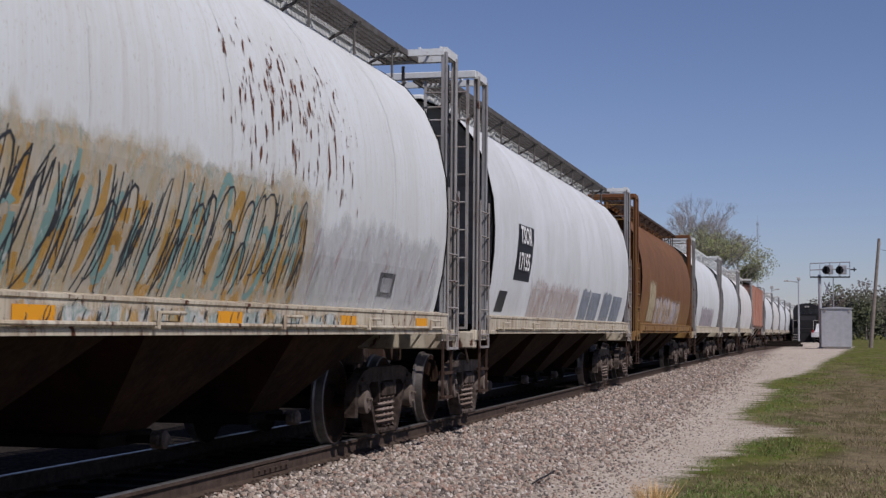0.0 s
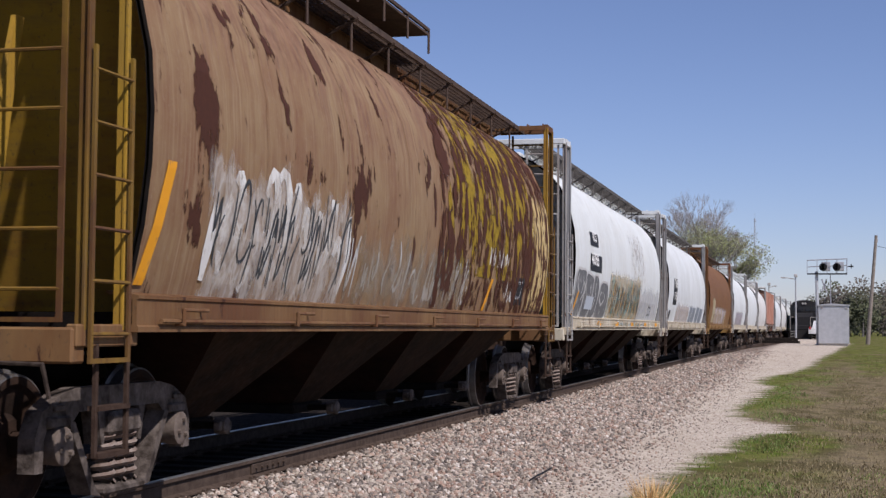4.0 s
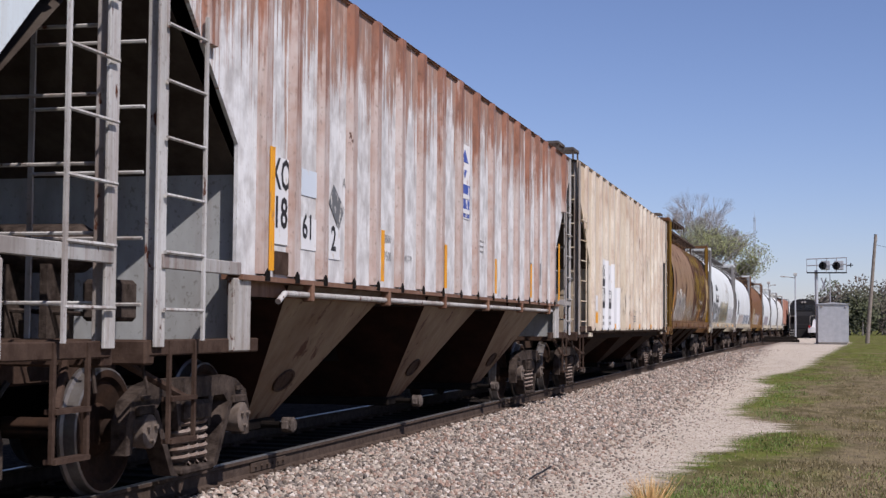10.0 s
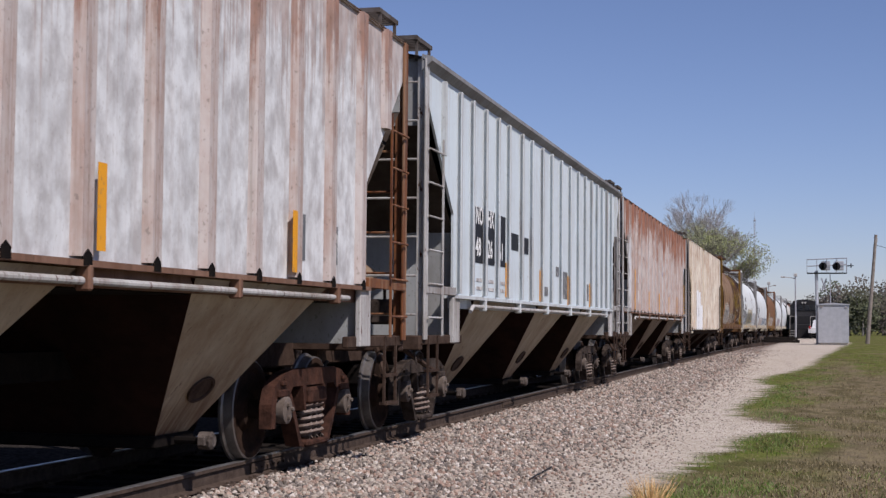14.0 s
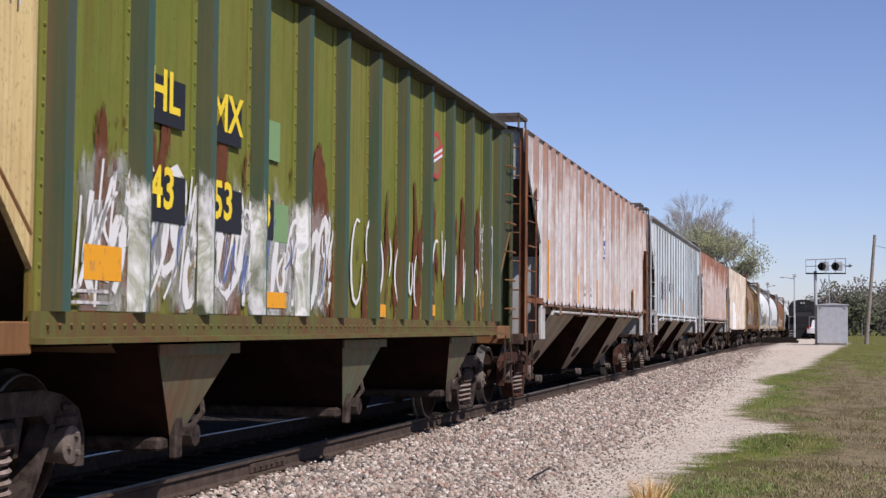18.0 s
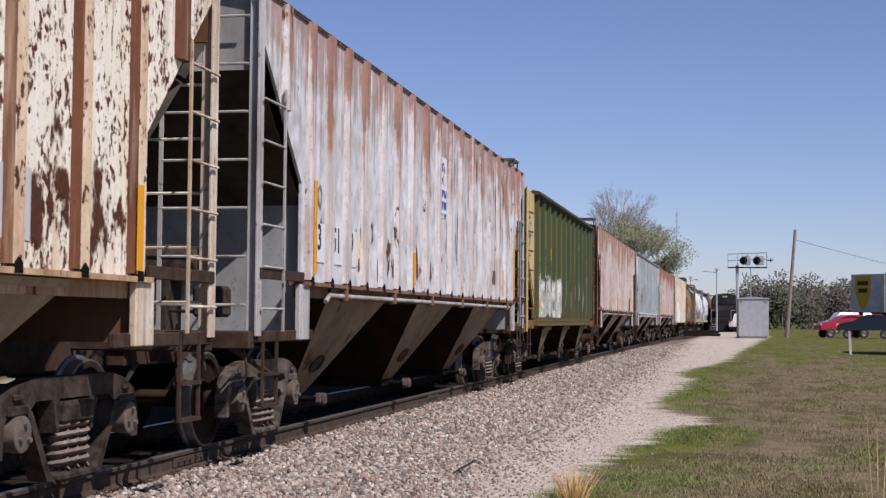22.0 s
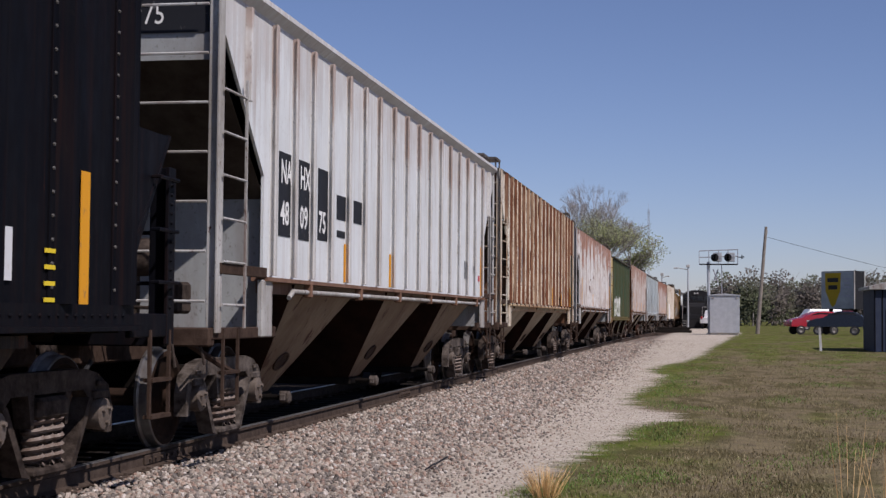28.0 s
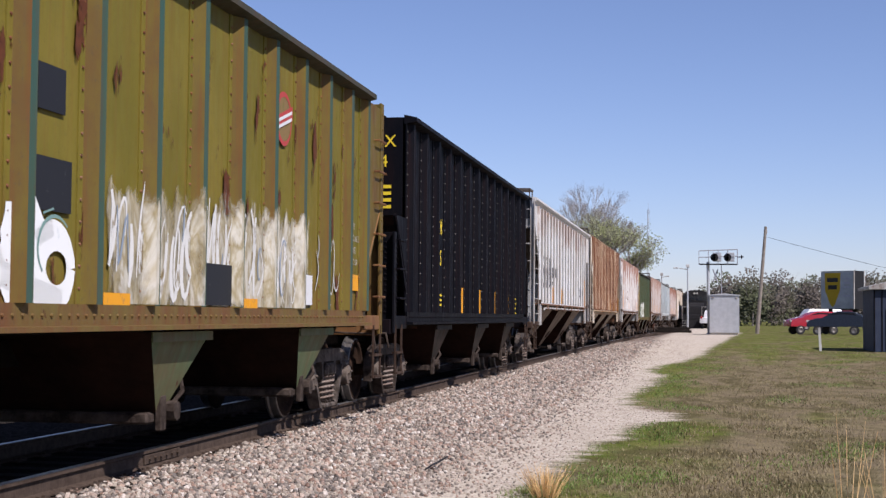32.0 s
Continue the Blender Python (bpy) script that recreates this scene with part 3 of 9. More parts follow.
def hopper_bays(car, centres, top_w, bot_w, z_top, z_bot, x_top, x_bot, mat):
    for c in centres:
        m = Mesh()
        a = [(s * x_top, c + t * top_w / 2, z_top) for s, t in ((1, -1), (1, 1), (-1, 1), (-1, -1))]
        b = [(s * x_bot, c + t * bot_w / 2, z_bot) for s, t in ((1, -1), (1, 1), (-1, 1), (-1, -1))]
        m.grid([a, b], True)
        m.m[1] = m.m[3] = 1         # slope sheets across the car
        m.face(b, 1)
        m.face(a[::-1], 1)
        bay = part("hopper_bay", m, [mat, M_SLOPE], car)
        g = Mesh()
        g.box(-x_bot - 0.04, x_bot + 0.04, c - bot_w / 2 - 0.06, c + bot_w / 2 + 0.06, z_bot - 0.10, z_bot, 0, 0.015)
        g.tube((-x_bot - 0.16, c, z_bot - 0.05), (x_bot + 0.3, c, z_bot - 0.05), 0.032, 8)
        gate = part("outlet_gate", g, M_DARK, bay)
        k = Mesh()
        k.lathe([(x_bot + 0.26, 0.0), (x_bot + 0.26, 0.075), (x_bot + 0.36, 0.075), (x_bot + 0.38, 0.05), (x_bot + 0.38, 0.0)], 10, 0, (0, c, z_bot - 0.05))
        k.box(x_bot + 0.27, x_bot + 0.34, c - 0.10, c + 0.10, z_bot - 0.09, z_bot - 0.01, 0, 0.01)
        part("gate_capstan", k, M_TRUCK_GREY, gate)
        # oval poke-hole cover low on the near sheet
        if z_top - z_bot > 1.0:
            q = Mesh()
            on = lambda dy, f, lift: (x_top + (x_bot - x_top) * f + lift, c + dy, z_top + (z_bot - z_top) * f - lift * 0.6)
            ring = lambda r, lift: [on(0.22 * r * math.cos(t), 0.70 + 0.085 * r * math.sin(t), lift) for t in [2 * math.pi * j / 20 for j in range(20)]]
            q.grid([ring(1.0, 0.0), ring(1.0, 0.018), ring(0.82, 0.018), ring(0.80, 0.006)], True)
            q.face(ring(0.80, 0.006))
            part("poke_hole_cover", q, M_STEP, bay)


def roof_walk(car, length, z, mat, half=0.34, lift=0.09, hatch=None):
    """Grating walkway with its cross bars on the roof."""
    for s in (-1, 1):
        m = Mesh()
        x0, x1 = (0.52, 0.52 + half * 2) if s > 0 else (-0.52 - half * 2, -0.52)
        for k in range(5):
            x = x0 + (x1 - x0) * k / 4
            m.box(x - 0.012, x + 0.012, -length, length, z + lift, z + lift + 0.035)
        n = int(length * 2 / 0.30)
        for k in range(n + 1):
            y = -length + 2 * length * k / n
            m.box(x0, x1, y - 0.008, y + 0.008, z + lift + 0.005, z + lift + 0.03)
        for k in range(int(length)):
            y = -length + 2 * length * (k + 0.5) / int(length)
            m.box(x0 + 0.05, x1, y - 0.02, y + 0.02, z - 0.05, z + lift)
        part("running_board", m, mat, car)["kind"] = "stuff"


def ribbed_hopper(spec):
    """Covered hopper with outside posts, slanted side ends and three bays."""
    P, zb = spec["paint"], spec.get("zb", 1.62)
    half, top = spec.get("half", 7.28), spec.get("top", 8.72)
    hat = spec.get("hat", True)
    car = thing("covered_hopper", spec["label"], "freight car", "cars of the freight train")
    xs = 1.535
    z1 = spec.get("z1", 4.33)
    zk = spec.get("zk", 2.62)
    zm = zk + (top - half) * 0.92
    outline = [(-half, zb), (half, zb), (half, zk), (top - 0.05, zm), (top, z1 - 0.05), (top, z1), (-top, z1), (-top, z1 - 0.05), (-top + 0.05, zm), (-half, zk)]
    for s in (1, -1):
        m = Mesh()
        m.prism(outline, s * xs, s * (xs - 0.03))
        part("side_panel", m, P.side, car)
    # posts, one by one
    n = spec.get("ribs", 17)
    def rib_data():
        r = Mesh()
        if hat:
            w, d = 0.115, 0.062
            pr = [(xs - 0.002, -w), (xs + d, -w * 0.62), (xs + d, w * 0.62), (xs - 0.002, w)]
            r.prism([(p[0], p[1]) for p in pr], zb + 0.02, z1 - 0.03, 2)
            r.m[3] = 1              # flat face
        else:
            r.box(xs - 0.002, xs + 0.06, -0.012, 0.012, zb + 0.02, z1 - 0.16)
            r.box(xs + 0.048, xs + 0.066, -0.042, 0.042, zb + 0.02, z1 - 0.16, 0, 0.004)
        return r.data("rib", [P.rib, spec.get("flat", P.rib)])
    data = rib_data()
    rib_y = spec.get("rib_at") or [-half + 0.2 + (2 * half - 0.4) * k / (n - 1) for k in range(n)]
    notch = Mesh()
    notch.prism([(-0.055, zb - 0.035), (0.055, zb - 0.035), (0.05, zb + 0.03), (0.0, zb + 0.065), (-0.05, zb + 0.03)], xs + 0.05, xs + 0.069)
    notch_data = notch.data("drain_notch", M_DARK) if hat else None
    for y in rib_y:
        rb = part("rib", data, None, car, at=pose(0, y, 0))
        if hat:
            part("drain_notch", notch_data, None, rb)
        part("rib", data, None, car, at=pose(0, y, 0, 0, 0, 180))
    def end_rib(ya):
        r = Mesh()
        za = zk + (abs(ya) - half) * 0.92 + 0.08
        if hat:
            w, d = 0.115, 0.062
            r.prism([(xs - 0.002, ya - w), (xs + d, ya - w * 0.62), (xs + d, ya + w * 0.62), (xs - 0.002, ya + w)], za, z1 - 0.03, 2)
        else:
            r.box(xs - 0.002, xs + 0.066, ya - 0.03, ya + 0.03, za, z1 - 0.16, 0, 0.004)
        part("rib", r, P.rib, car)
    for s in (-1, 1):
        end_rib(s * (half + 0.62))
    # sill flange with drain notches, and the pipe below
    for s in (1, -1):
        m = Mesh()
        m.prism([(s * 1.42, zb), (s * 1.60, zb), (s * 1.60, zb - 0.04), (s * 1.49, zb - 0.04), (s * 1.49, zb - 0.16), (s * 1.47, zb - 0.16), (s * 1.47, zb - 0.04), (s * 1.42, zb - 0.04)],
                -half - 0.02, half + 0.02, 1)
        part("side_sill", m, P.sill, car)
        if not hat or spec.get("chord", False):
            m = Mesh()
            m.prism([(s * 1.50, z1 - 0.16), (s * 1.625, z1 - 0.05), (s * 1.625, z1), (s * 1.50, z1 + 0.03)], -top, top, 1)
            part("top_chord", m, P.roof, car)
    if spec.get("rod", True):
        m = Mesh()
        rx, rz = 1.56, zb - 0.125
        m.pipe([(rx, -half + 0.85, rz - 0.07), (rx, -half + 1.0, rz), (rx, half - 0.6, rz)], 0.025, 10)
        rod = part("discharge_rod", m, P.rod, car)
        for k in range(6):
            y = -half + 1.6 + k * (2 * half - 2.6) / 5
            c = Mesh()
            c.box(rx - 0.05, rx + 0.05, y - 0.03, y + 0.03, rz - 0.06, rz + 0.10, 0, 0.012)
            part("clamp", c, P.sill, rod)
    # roof
    m = Mesh()
    prof = [(-1.56, z1 - 0.01), (-1.2, z1 + 0.07), (-0.6, z1 + 0.15), (0, z1 + 0.18), (0.6, z1 + 0.15), (1.2, z1 + 0.07), (1.56, z1 - 0.01)]
    m.grid([[(x, y, z) for x, z in prof] for y in (-top, top)])
    m.grid([[(x, y, z - 0.03) for x, z in prof] for y in (-top, top)], flip=True)
    part("roof", m, P.roof, car)
    hm = Mesh()
    hm.box(-0.28, 0.28, -top + 1.6, top - 1.6, z1 + 0.16, z1 + 0.30, 0, 0.03)
    part("roof_hatch", hm, P.roof, car)
    roof_walk(car, top - 0.1, z1 + 0.10, M_DARK, 0.18)
    for s in (-1, 1):
        # vertical end above, slope sheet below
        m = Mesh()
        zt = spec.get("zt", 3.55)
        m.box(-1.5, 1.5, s * (top - 0.12) - 0.015, s * (top - 0.12) + 0.015, zt, z1)
        part("end_sheet", m, P.end, car)
        m = Mesh()
        m.grid([[(-1.5, s * (top - 0.12), zt), (1.5, s * (top - 0.12), zt)], [(-1.5, s * (half - 0.12), 2.40), (1.5, s * (half - 0.12), 2.40)]])
        part("slope_sheet", m, M_SLOPE_END, car)
        m = Mesh()
        ya, yb = sorted((s * (half - 0.12), s * (half - 0.15)))
        m.box(-1.5, 1.5, ya, yb, 1.06, 2.40)
        part("bulkhead", m, P.end, car)
        # raised crossover walk at the roof's end
        m = Mesh()
        yw = s * (top - 0.34)
        for x in (-1.42, 1.42):
            m.box(x - 0.02, x + 0.02, yw - 0.34, yw + 0.34, z1 + 0.20, z1 + 0.25)
            for dy in (-0.28, 0.28):
                m.box(x - 0.015, x + 0.015, yw + dy - 0.015, yw + dy + 0.015, z1 - 0.04, z1 + 0.21)
        for yy in (yw - 0.34, yw + 0.34):
            m.box(-1.44, 1.44, yy - 0.015, yy + 0.015, z1 + 0.20, z1 + 0.25)
        deck = part("end_walkway", m, M_WALK_END, car)
        slat = shared(("slat", z1), lambda: Mesh().box(-1.40, 1.40, -0.018, 0.018, z1 + 0.205, z1 + 0.24).data("slat", M_WALK_END))
        for k in range(6):
            part("slat", slat, None, deck, at=pose(0, yw - 0.24 + 0.48 * k / 5, 0))
        # end platform, gusset plates, corner posts
        m = Mesh()
        ya, yb = sorted((s * (half - 0.5), s * (top + 0.02)))
        m.box(-0.30, 0.30, ya, yb, 0.78, 1.06, 0, 0.02)
        part("draft_sill", m, M_STEP, car)
        m = Mesh()
        ye = s * top
        m.box(-1.52, 1.52, ye - 0.07, ye + 0.07, 0.96, 1.13, 0, 0.015)
        part("end_sill", m, M_STEP, car)
        for x in (-1.5, 1.5):
            m = Mesh()
            m.box(x - 0.03, x + 0.03, ya, yb, 1.02, 1.13, 0, 0.01)
            part("platform_edge", m, M_STEP, car)
        for x in (-1, 1):
            m = Mesh()
            yg = s * (half - 0.06)
            m.box(x * 1.54 - 0.03, x * 1.54 + 0.03, yg - 0.17, yg + 0.17, 1.03, zb - 0.03, 0, 0.01)
            part("gusset_plate", m, P.rod, car)
            m = Mesh()
            yc = s * (top - 0.06)
            m.box(x * 1.50 - 0.06, x * 1.50 + 0.05, yc - 0.014, yc + 0.014, 1.08, z1 - 0.02, 0, 0.004)
            m.box(x * 1.55 - 0.012, x * 1.55 + 0.012, yc - 0.07, yc + 0.07, 1.08, z1 - 0.02, 0, 0.004)
            part("corner_post", m, P.post, car)
            m = Mesh()
            m.box(x * 1.56 - 0.02, x * 1.56 + 0.02, min(s * half, yc), max(s * half, yc), zb - 0.01, zb + 0.09, 0, 0.006)
            part("side_beam", m, spec.get("beam", M_STEP), car)
            # side ladder between post and panel, end ladder beside the post
            ladder(car, (x * 1.59, s * (top - 0.70)), (x * 1.59, s * (top - 0.06)), 1.12, 3.45, 6, spec.get("ladder", P.rod), single=True)
            ladder(car, (x * 0.62, s * (top + 0.03)), (x * 1.46, s * (top + 0.03)), 1.12, z1 - 0.1, 7, spec.get("ladder", P.rod), single=True)
            stirrup(car, x * 1.53, s * (top - 0.70), M_STEP, s)
            m = Mesh()
            m.pipe([(x * 1.25, s * (top - 0.05), 1.0), (x * 1.5, s * (top - 0.6), 0.72)], 0.03)
            part("step_brace", m, M_STEP, car)
        coupler(car, s * spec["cpl"], s)
    # air brake gear on the rear platform
    m = Mesh()
    yb = -top + 0.62
    m.lathe([(-0.62, 0.0), (-0.60, 0.12), (-0.5, 0.18), (0.42, 0.18), (0.52, 0.12), (0.54, 0.0)], 20, 0, (0.25, yb, 1.78))
    m.box(0.10, 0.16, yb - 0.2, yb + 0.2, 1.1, 1.66)
    m.box(0.45, 0.51, yb - 0.2, yb + 0.2, 1.1, 1.66)
    part("air_reservoir", m, spec.get("tank", M_TRUCK), car, smooth=True)
    m = Mesh()
    m.box(0.75, 1.05, yb - 0.15, yb + 0.15, 1.25, 1.55, 0, 0.03)
    m.pipe([(0.9, yb, 1.5), (0.9, yb, 1.75), (0.6, yb + 0.05, 1.8)], 0.022)
    m.pipe([(0.8, yb - 0.1, 1.3), (-0.4, yb - 0.1, 1.35), (-0.9, yb, 1.3)], 0.018)
    m.box(-0.9, -0.6, yb - 0.12, yb + 0.12, 1.2, 1.5, 0, 0.03)
    part("brake_valve", m, M_TRUCK, car)
    m = Mesh()
    m.lathe([(-top - 0.06, 0.0), (-top - 0.06, 0.24), (-top - 0.03, 0.27), (-top, 0.24)], 20, 1, (-0.55, 0, 2.75))
    m.box(-0.65, -0.45, -top - 0.03, -top + 0.14, 2.62, 2.88, 0, 0.02)
    part("brake_wheel", m, M_TRUCK, car)
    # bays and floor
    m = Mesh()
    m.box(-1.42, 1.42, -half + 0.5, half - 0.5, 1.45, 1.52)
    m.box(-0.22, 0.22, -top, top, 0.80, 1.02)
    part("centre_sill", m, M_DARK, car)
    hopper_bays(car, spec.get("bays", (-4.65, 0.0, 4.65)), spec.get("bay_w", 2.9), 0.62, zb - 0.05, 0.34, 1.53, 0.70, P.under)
    for s in (-1, 1):
        truck(car, s * spec.get("tc", 7.05), spec.get("truck", M_TRUCK_GREY))
    car["rib_y"] = rib_y
    return car


CYL = [(1.40, 1.30), (1.47, 1.55), (1.545, 1.9), (1.59, 2.3), (1.60, 2.65), (1.575, 3.05), (1.48, 3.48), (1.31, 3.85), (1.07, 4.14), (0.78, 4.34), (0.55, 4.44)]


def cyl_at(v):
    """Point of the rounded side, v from 0 at the sill to 1 at the roof."""
    k = min(max(v, 0), 0.9999) * (len(CYL) - 1)
    i = int(k)
    a, b = CYL[i], CYL[i + 1]
    f = k - i
    return a[0] + (b[0] - a[0]) * f, a[1] + (b[1] - a[1]) * f


def cyl_x(z):
    for a, b in zip(CYL, CYL[1:]):
        if z <= b[1]:
            f = min(max((z - a[1]) / (b[1] - a[1]), 0), 1)
            return a[0] + (b[0] - a[0]) * f
    return CYL[-1][0]


def cyl_patch(car, y0, y1, z0, z1, mat, name="painted_patch", label="", lift=0.009, lean=0.0):
    """A coat of paint or a card that follows the rounded side."""
    m = Mesh()
    rows = []
    for z in sorted([z0, z1] + [q[1] for q in CYL if z0 < q[1] < z1]):
        o = lean * (z - z0)
        rows.append([(cyl_x(z) + lift, y0 + o, z), (cyl_x(z) + lift, y1 + o, z)])
    m.grid(rows)
    return part(name, m, mat, car, label)


def cyl_text(car, text, y, z, size, mat, squeeze=0.8):
    a, b = cyl_x(z - 0.05), cyl_x(z + size + 0.05)
    lean = math.degrees(math.atan2(b - a, size + 0.1))
    m = pose((a + b) / 2 + 0.034, y, z + size * 0.36, 0, lean, 0) @ pose(0, 0, -size * 0.36)
    return part("lettering", lettering(text, size, mat, squeeze), None, car, at=m)


def cyl_strokes(car, y0, y1, z0, z1, mat, seed=0, n=20, width=0.03, lean=0.35, wild=0.6, lift=0.008, label=""):
    m = ribbons(tag_lines(seed, y0, y1, z0, z1, n, lean, wild), width, 1.0, lambda y, z: (cyl_x(z) + lift, y, z))
    ob = part("graffiti", m, mat, car, label)
    ob["kind"] = "stuff"
    return ob


def cylinder_hopper(spec, near=True):
    """Covered hopper with a rounded body, side sill and end cages."""
    P = spec["paint"]
    half, end = spec.get("half", 7.45), spec.get("end", 8.2)
    car = thing("covered_hopper", spec["label"], "freight car", "cars of the freight train")
    m = Mesh()
    prof = CYL + [(-x, z) for x, z in CYL[::-1]]
    ys = [-half + 2 * half * k / 10 for k in range(11)]
    m.grid([[(x, y, z) for x, z in prof] for y in ys], True)
    part("body", m, P.side, car, smooth=True)
    for s in (-1, 1):
        e = Mesh()
        ring = [(x * 0.992, s * (half - 0.10 - 0.33 * (4.44 - z)), z) for x, z in prof]
        n2 = len(CYL)
        for k in range(n2 - 1):
            a, b = ring[k], ring[k + 1]
            c, d = ring[2 * n2 - 1 - k], ring[2 * n2 - 2 - k]
            e.face([a, b, d, c])
        part("bulkhead", e, P.end, car)
        # near-black band: shade inside the shell's end edge, given as colour
        rim = Mesh()
        rim.grid([[(x * q, s * (half + dd), 2.7 + (z - 2.7) * q) for x, z in prof] for q, dd in ((1.0, 0.0), (1.004, 0.0), (1.004, -0.05), (0.985, -0.05), (0.985, 0.002))], True)
        part("end_rim", rim, spec.get("rim", M_DARK), car)
    for k in range(1, 7) if near else ():
        # weld seams round the shell
        y = -half + 2 * half * k / 7
        w = Mesh()
        w.grid([[(x + 0.002, y + d, z + 0.001) for x, z in CYL] for d in (-0.02, 0.02)])
        part("seam", w, P.side, car)
    for s in (1, -1):
        m = Mesh()
        m.prism([(s * 1.36, 1.19), (s * 1.59, 1.19), (s * 1.59, 1.225), (s * 1.578, 1.235), (s * 1.578, 1.40), (s * 1.59, 1.408), (s * 1.59, 1.43), (s * 1.36, 1.46),
                 (s * 1.36, 1.44), (s * 1.545, 1.40), (s * 1.545, 1.235), (s * 1.36, 1.22)], -half - 0.1, half + 0.1, 1)
        sill = part("side_sill", m, P.sill, car)
        if s > 0 and near:
            for k in range(7):
                y = -half + 0.5 + k * (2 * half - 1.4) / 6
                g = Mesh()
                g.pipe([(1.575, y, 1.24), (1.64, y, 1.24), (1.64, y, 1.34), (1.64, y + 0.4, 1.34), (1.575, y + 0.4, 1.34)], 0.012)
                part("grab_iron", g, P.sill, sill)
            g = Mesh()
            g.pipe([(1.61, -half + 0.2, 1.262), (1.61, half - 0.2, 1.262)], 0.016)
            part("pipe", g, P.sill, sill)
    # roof: trough of hatches with a low coaming, and walkways on brackets
    m = Mesh()
    m.box(-0.5, 0.5, -half + 0.3, half - 0.3, 4.40, 4.56, 0, 0.03)
    part("roof_hatch", m, P.roof, car)
    m = Mesh()
    for s in (-1, 1):
        m.box(s * 0.62 - 0.012, s * 0.62 + 0.012, -half + 0.1, half - 0.1, 4.36, 4.60)
    part("coaming", m, P.roof, car)
    m = Mesh()
    for s in (-1, 1):
        x0, x1 = (0.62, 1.04) if s > 0 else (-1.04, -0.62)
        for k in range(7):
            x = x0 + (x1 - x0) * k / 6
            m.box(x - 0.007, x + 0.007, -end + 0.1, end - 0.1, 4.59, 4.62)
        n = int(2 * end / (0.11 if near else 0.4))
        for k in range(n + 1):
            y = -end + 0.1 + (2 * end - 0.2) * k / n
            m.box(x0, x1, y - 0.005, y + 0.005, 4.595, 4.618)
        for x in (x0, x1):
            m.box(x - 0.012, x + 0.012, -end + 0.1, end - 0.1, 4.56, 4.63)
    part("running_board", m, spec.get("walk", P.roof), car)["kind"] = "stuff"
    for k in range(11 if near else 6):
        y = -half + 0.4 + (2 * half - 0.8) * k / (10 if near else 5)
        for s in (-1, 1):
            b = Mesh()
            b.pipe([(s * 0.66, y, 4.36), (s * 1.08, y, 4.57)], 0.018)
            b.pipe([(s * 1.0, y, 4.57), (s * 1.0, y + 0.01, 4.21)], 0.016)
            part("bracket", b, spec.get("walk", P.roof), car)
    for k in range(int(half * 2 / 0.75) if near else 0):
        y = -half + 0.4 + k * 0.75
        b = Mesh()
        b.box(0.62, 0.69, y - 0.03, y + 0.03, 4.32, 4.52, 0, 0.008)
        part("hatch_clip", b, P.roof, car)
    for s in (-1, 1):
        m = Mesh()
        ya, yb = sorted((s * half, s * (end + 0.06)))
        m.box(-0.30, 0.30, ya, yb, 0.80, 1.05, 0, 0.02)
        part("draft_sill", m, M_STEP, car)
        m = Mesh()
        m.box(-1.52, 1.52, s * end - 0.08, s * end + 0.08, 1.0, 1.22, 0, 0.015)
        part("end_sill", m, P.sill, car)
        for x in (-1.5, 1.5):
            m = Mesh()
            m.box(x - 0.04, x + 0.04, ya, yb, 1.1, 1.24, 0, 0.01)
            part("platform_edge", m, P.sill, car)
        # slanted end braces
        for x in (-1, 1):
            m = Mesh()
            m.prism([(s * half, 3.3), (s * (half + 0.10), 3.3), (s * (end - 0.05), 1.24), (s * (end - 0.35), 1.24)], x * 0.62, x * 0.66)
            part("end_brace", m, spec.get("brace", P.end), car)
            for dy, wd in ((-0.05, 0.032), (-0.55, 0.02)):
                p = Mesh()
                yc = s * (end + dy)
                p.box(x * 1.50 - 0.035, x * 1.50 + 0.035, yc - 0.010, yc + 0.010, 1.2, 4.60, 0, 0.003)
                p.box(x * 1.53 - 0.012, x * 1.53 + 0.012, yc - wd, yc + wd, 1.2, 4.60, 0, 0.004)
                part("corner_post", p, P.post if dy > -0.3 else P.end, car)
            ladder(car, (x * 1.57, s * (end - 0.05)), (x * 1.57, s * (end - 0.55)), 1.0, 2.95, 6, P.post)
            if near:
                ladder(car, (x * 0.82, s * (end + 0.03)), (x * 1.40, s * (end + 0.03)), 1.25, 4.55, 9, P.post)
            stirrup(car, x * 1.53, s * (end - 0.62), M_STEP, s)
        m = Mesh()
        m.box(-1.52, 1.52, s * end - 0.09, s * end - 0.03, 4.56, 4.66, 0, 0.01)
        m.box(-1.5, 1.5, s * (end - 0.55) - 0.03, s * (end - 0.55) + 0.03, 4.56, 4.64)
        for x in (-1.5, 1.5):
            m.box(x - 0.03, x + 0.03, min(s * end, s * (end - 0.55)), max(s * end, s * (end - 0.55)), 4.56, 4.66)
        for k in range(12):
            x = -1.45 + 2.9 * k / 11
            m.box(x - 0.01, x + 0.01, min(s * end, s * (end - 0.55)), max(s * end, s * (end - 0.55)), 4.64, 4.67)
        part("end_walkway", m, P.roof, car)
        coupler(car, s * spec["cpl"], s)
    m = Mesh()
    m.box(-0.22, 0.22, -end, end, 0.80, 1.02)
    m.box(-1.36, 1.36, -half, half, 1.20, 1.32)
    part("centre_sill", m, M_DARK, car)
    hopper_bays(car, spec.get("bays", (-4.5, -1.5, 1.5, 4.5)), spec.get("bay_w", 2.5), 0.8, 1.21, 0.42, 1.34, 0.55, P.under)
    for s in (-1, 1):
        truck(car, s * spec.get("tc", 6.9), spec.get("truck", M_TRUCK_GREY), near)
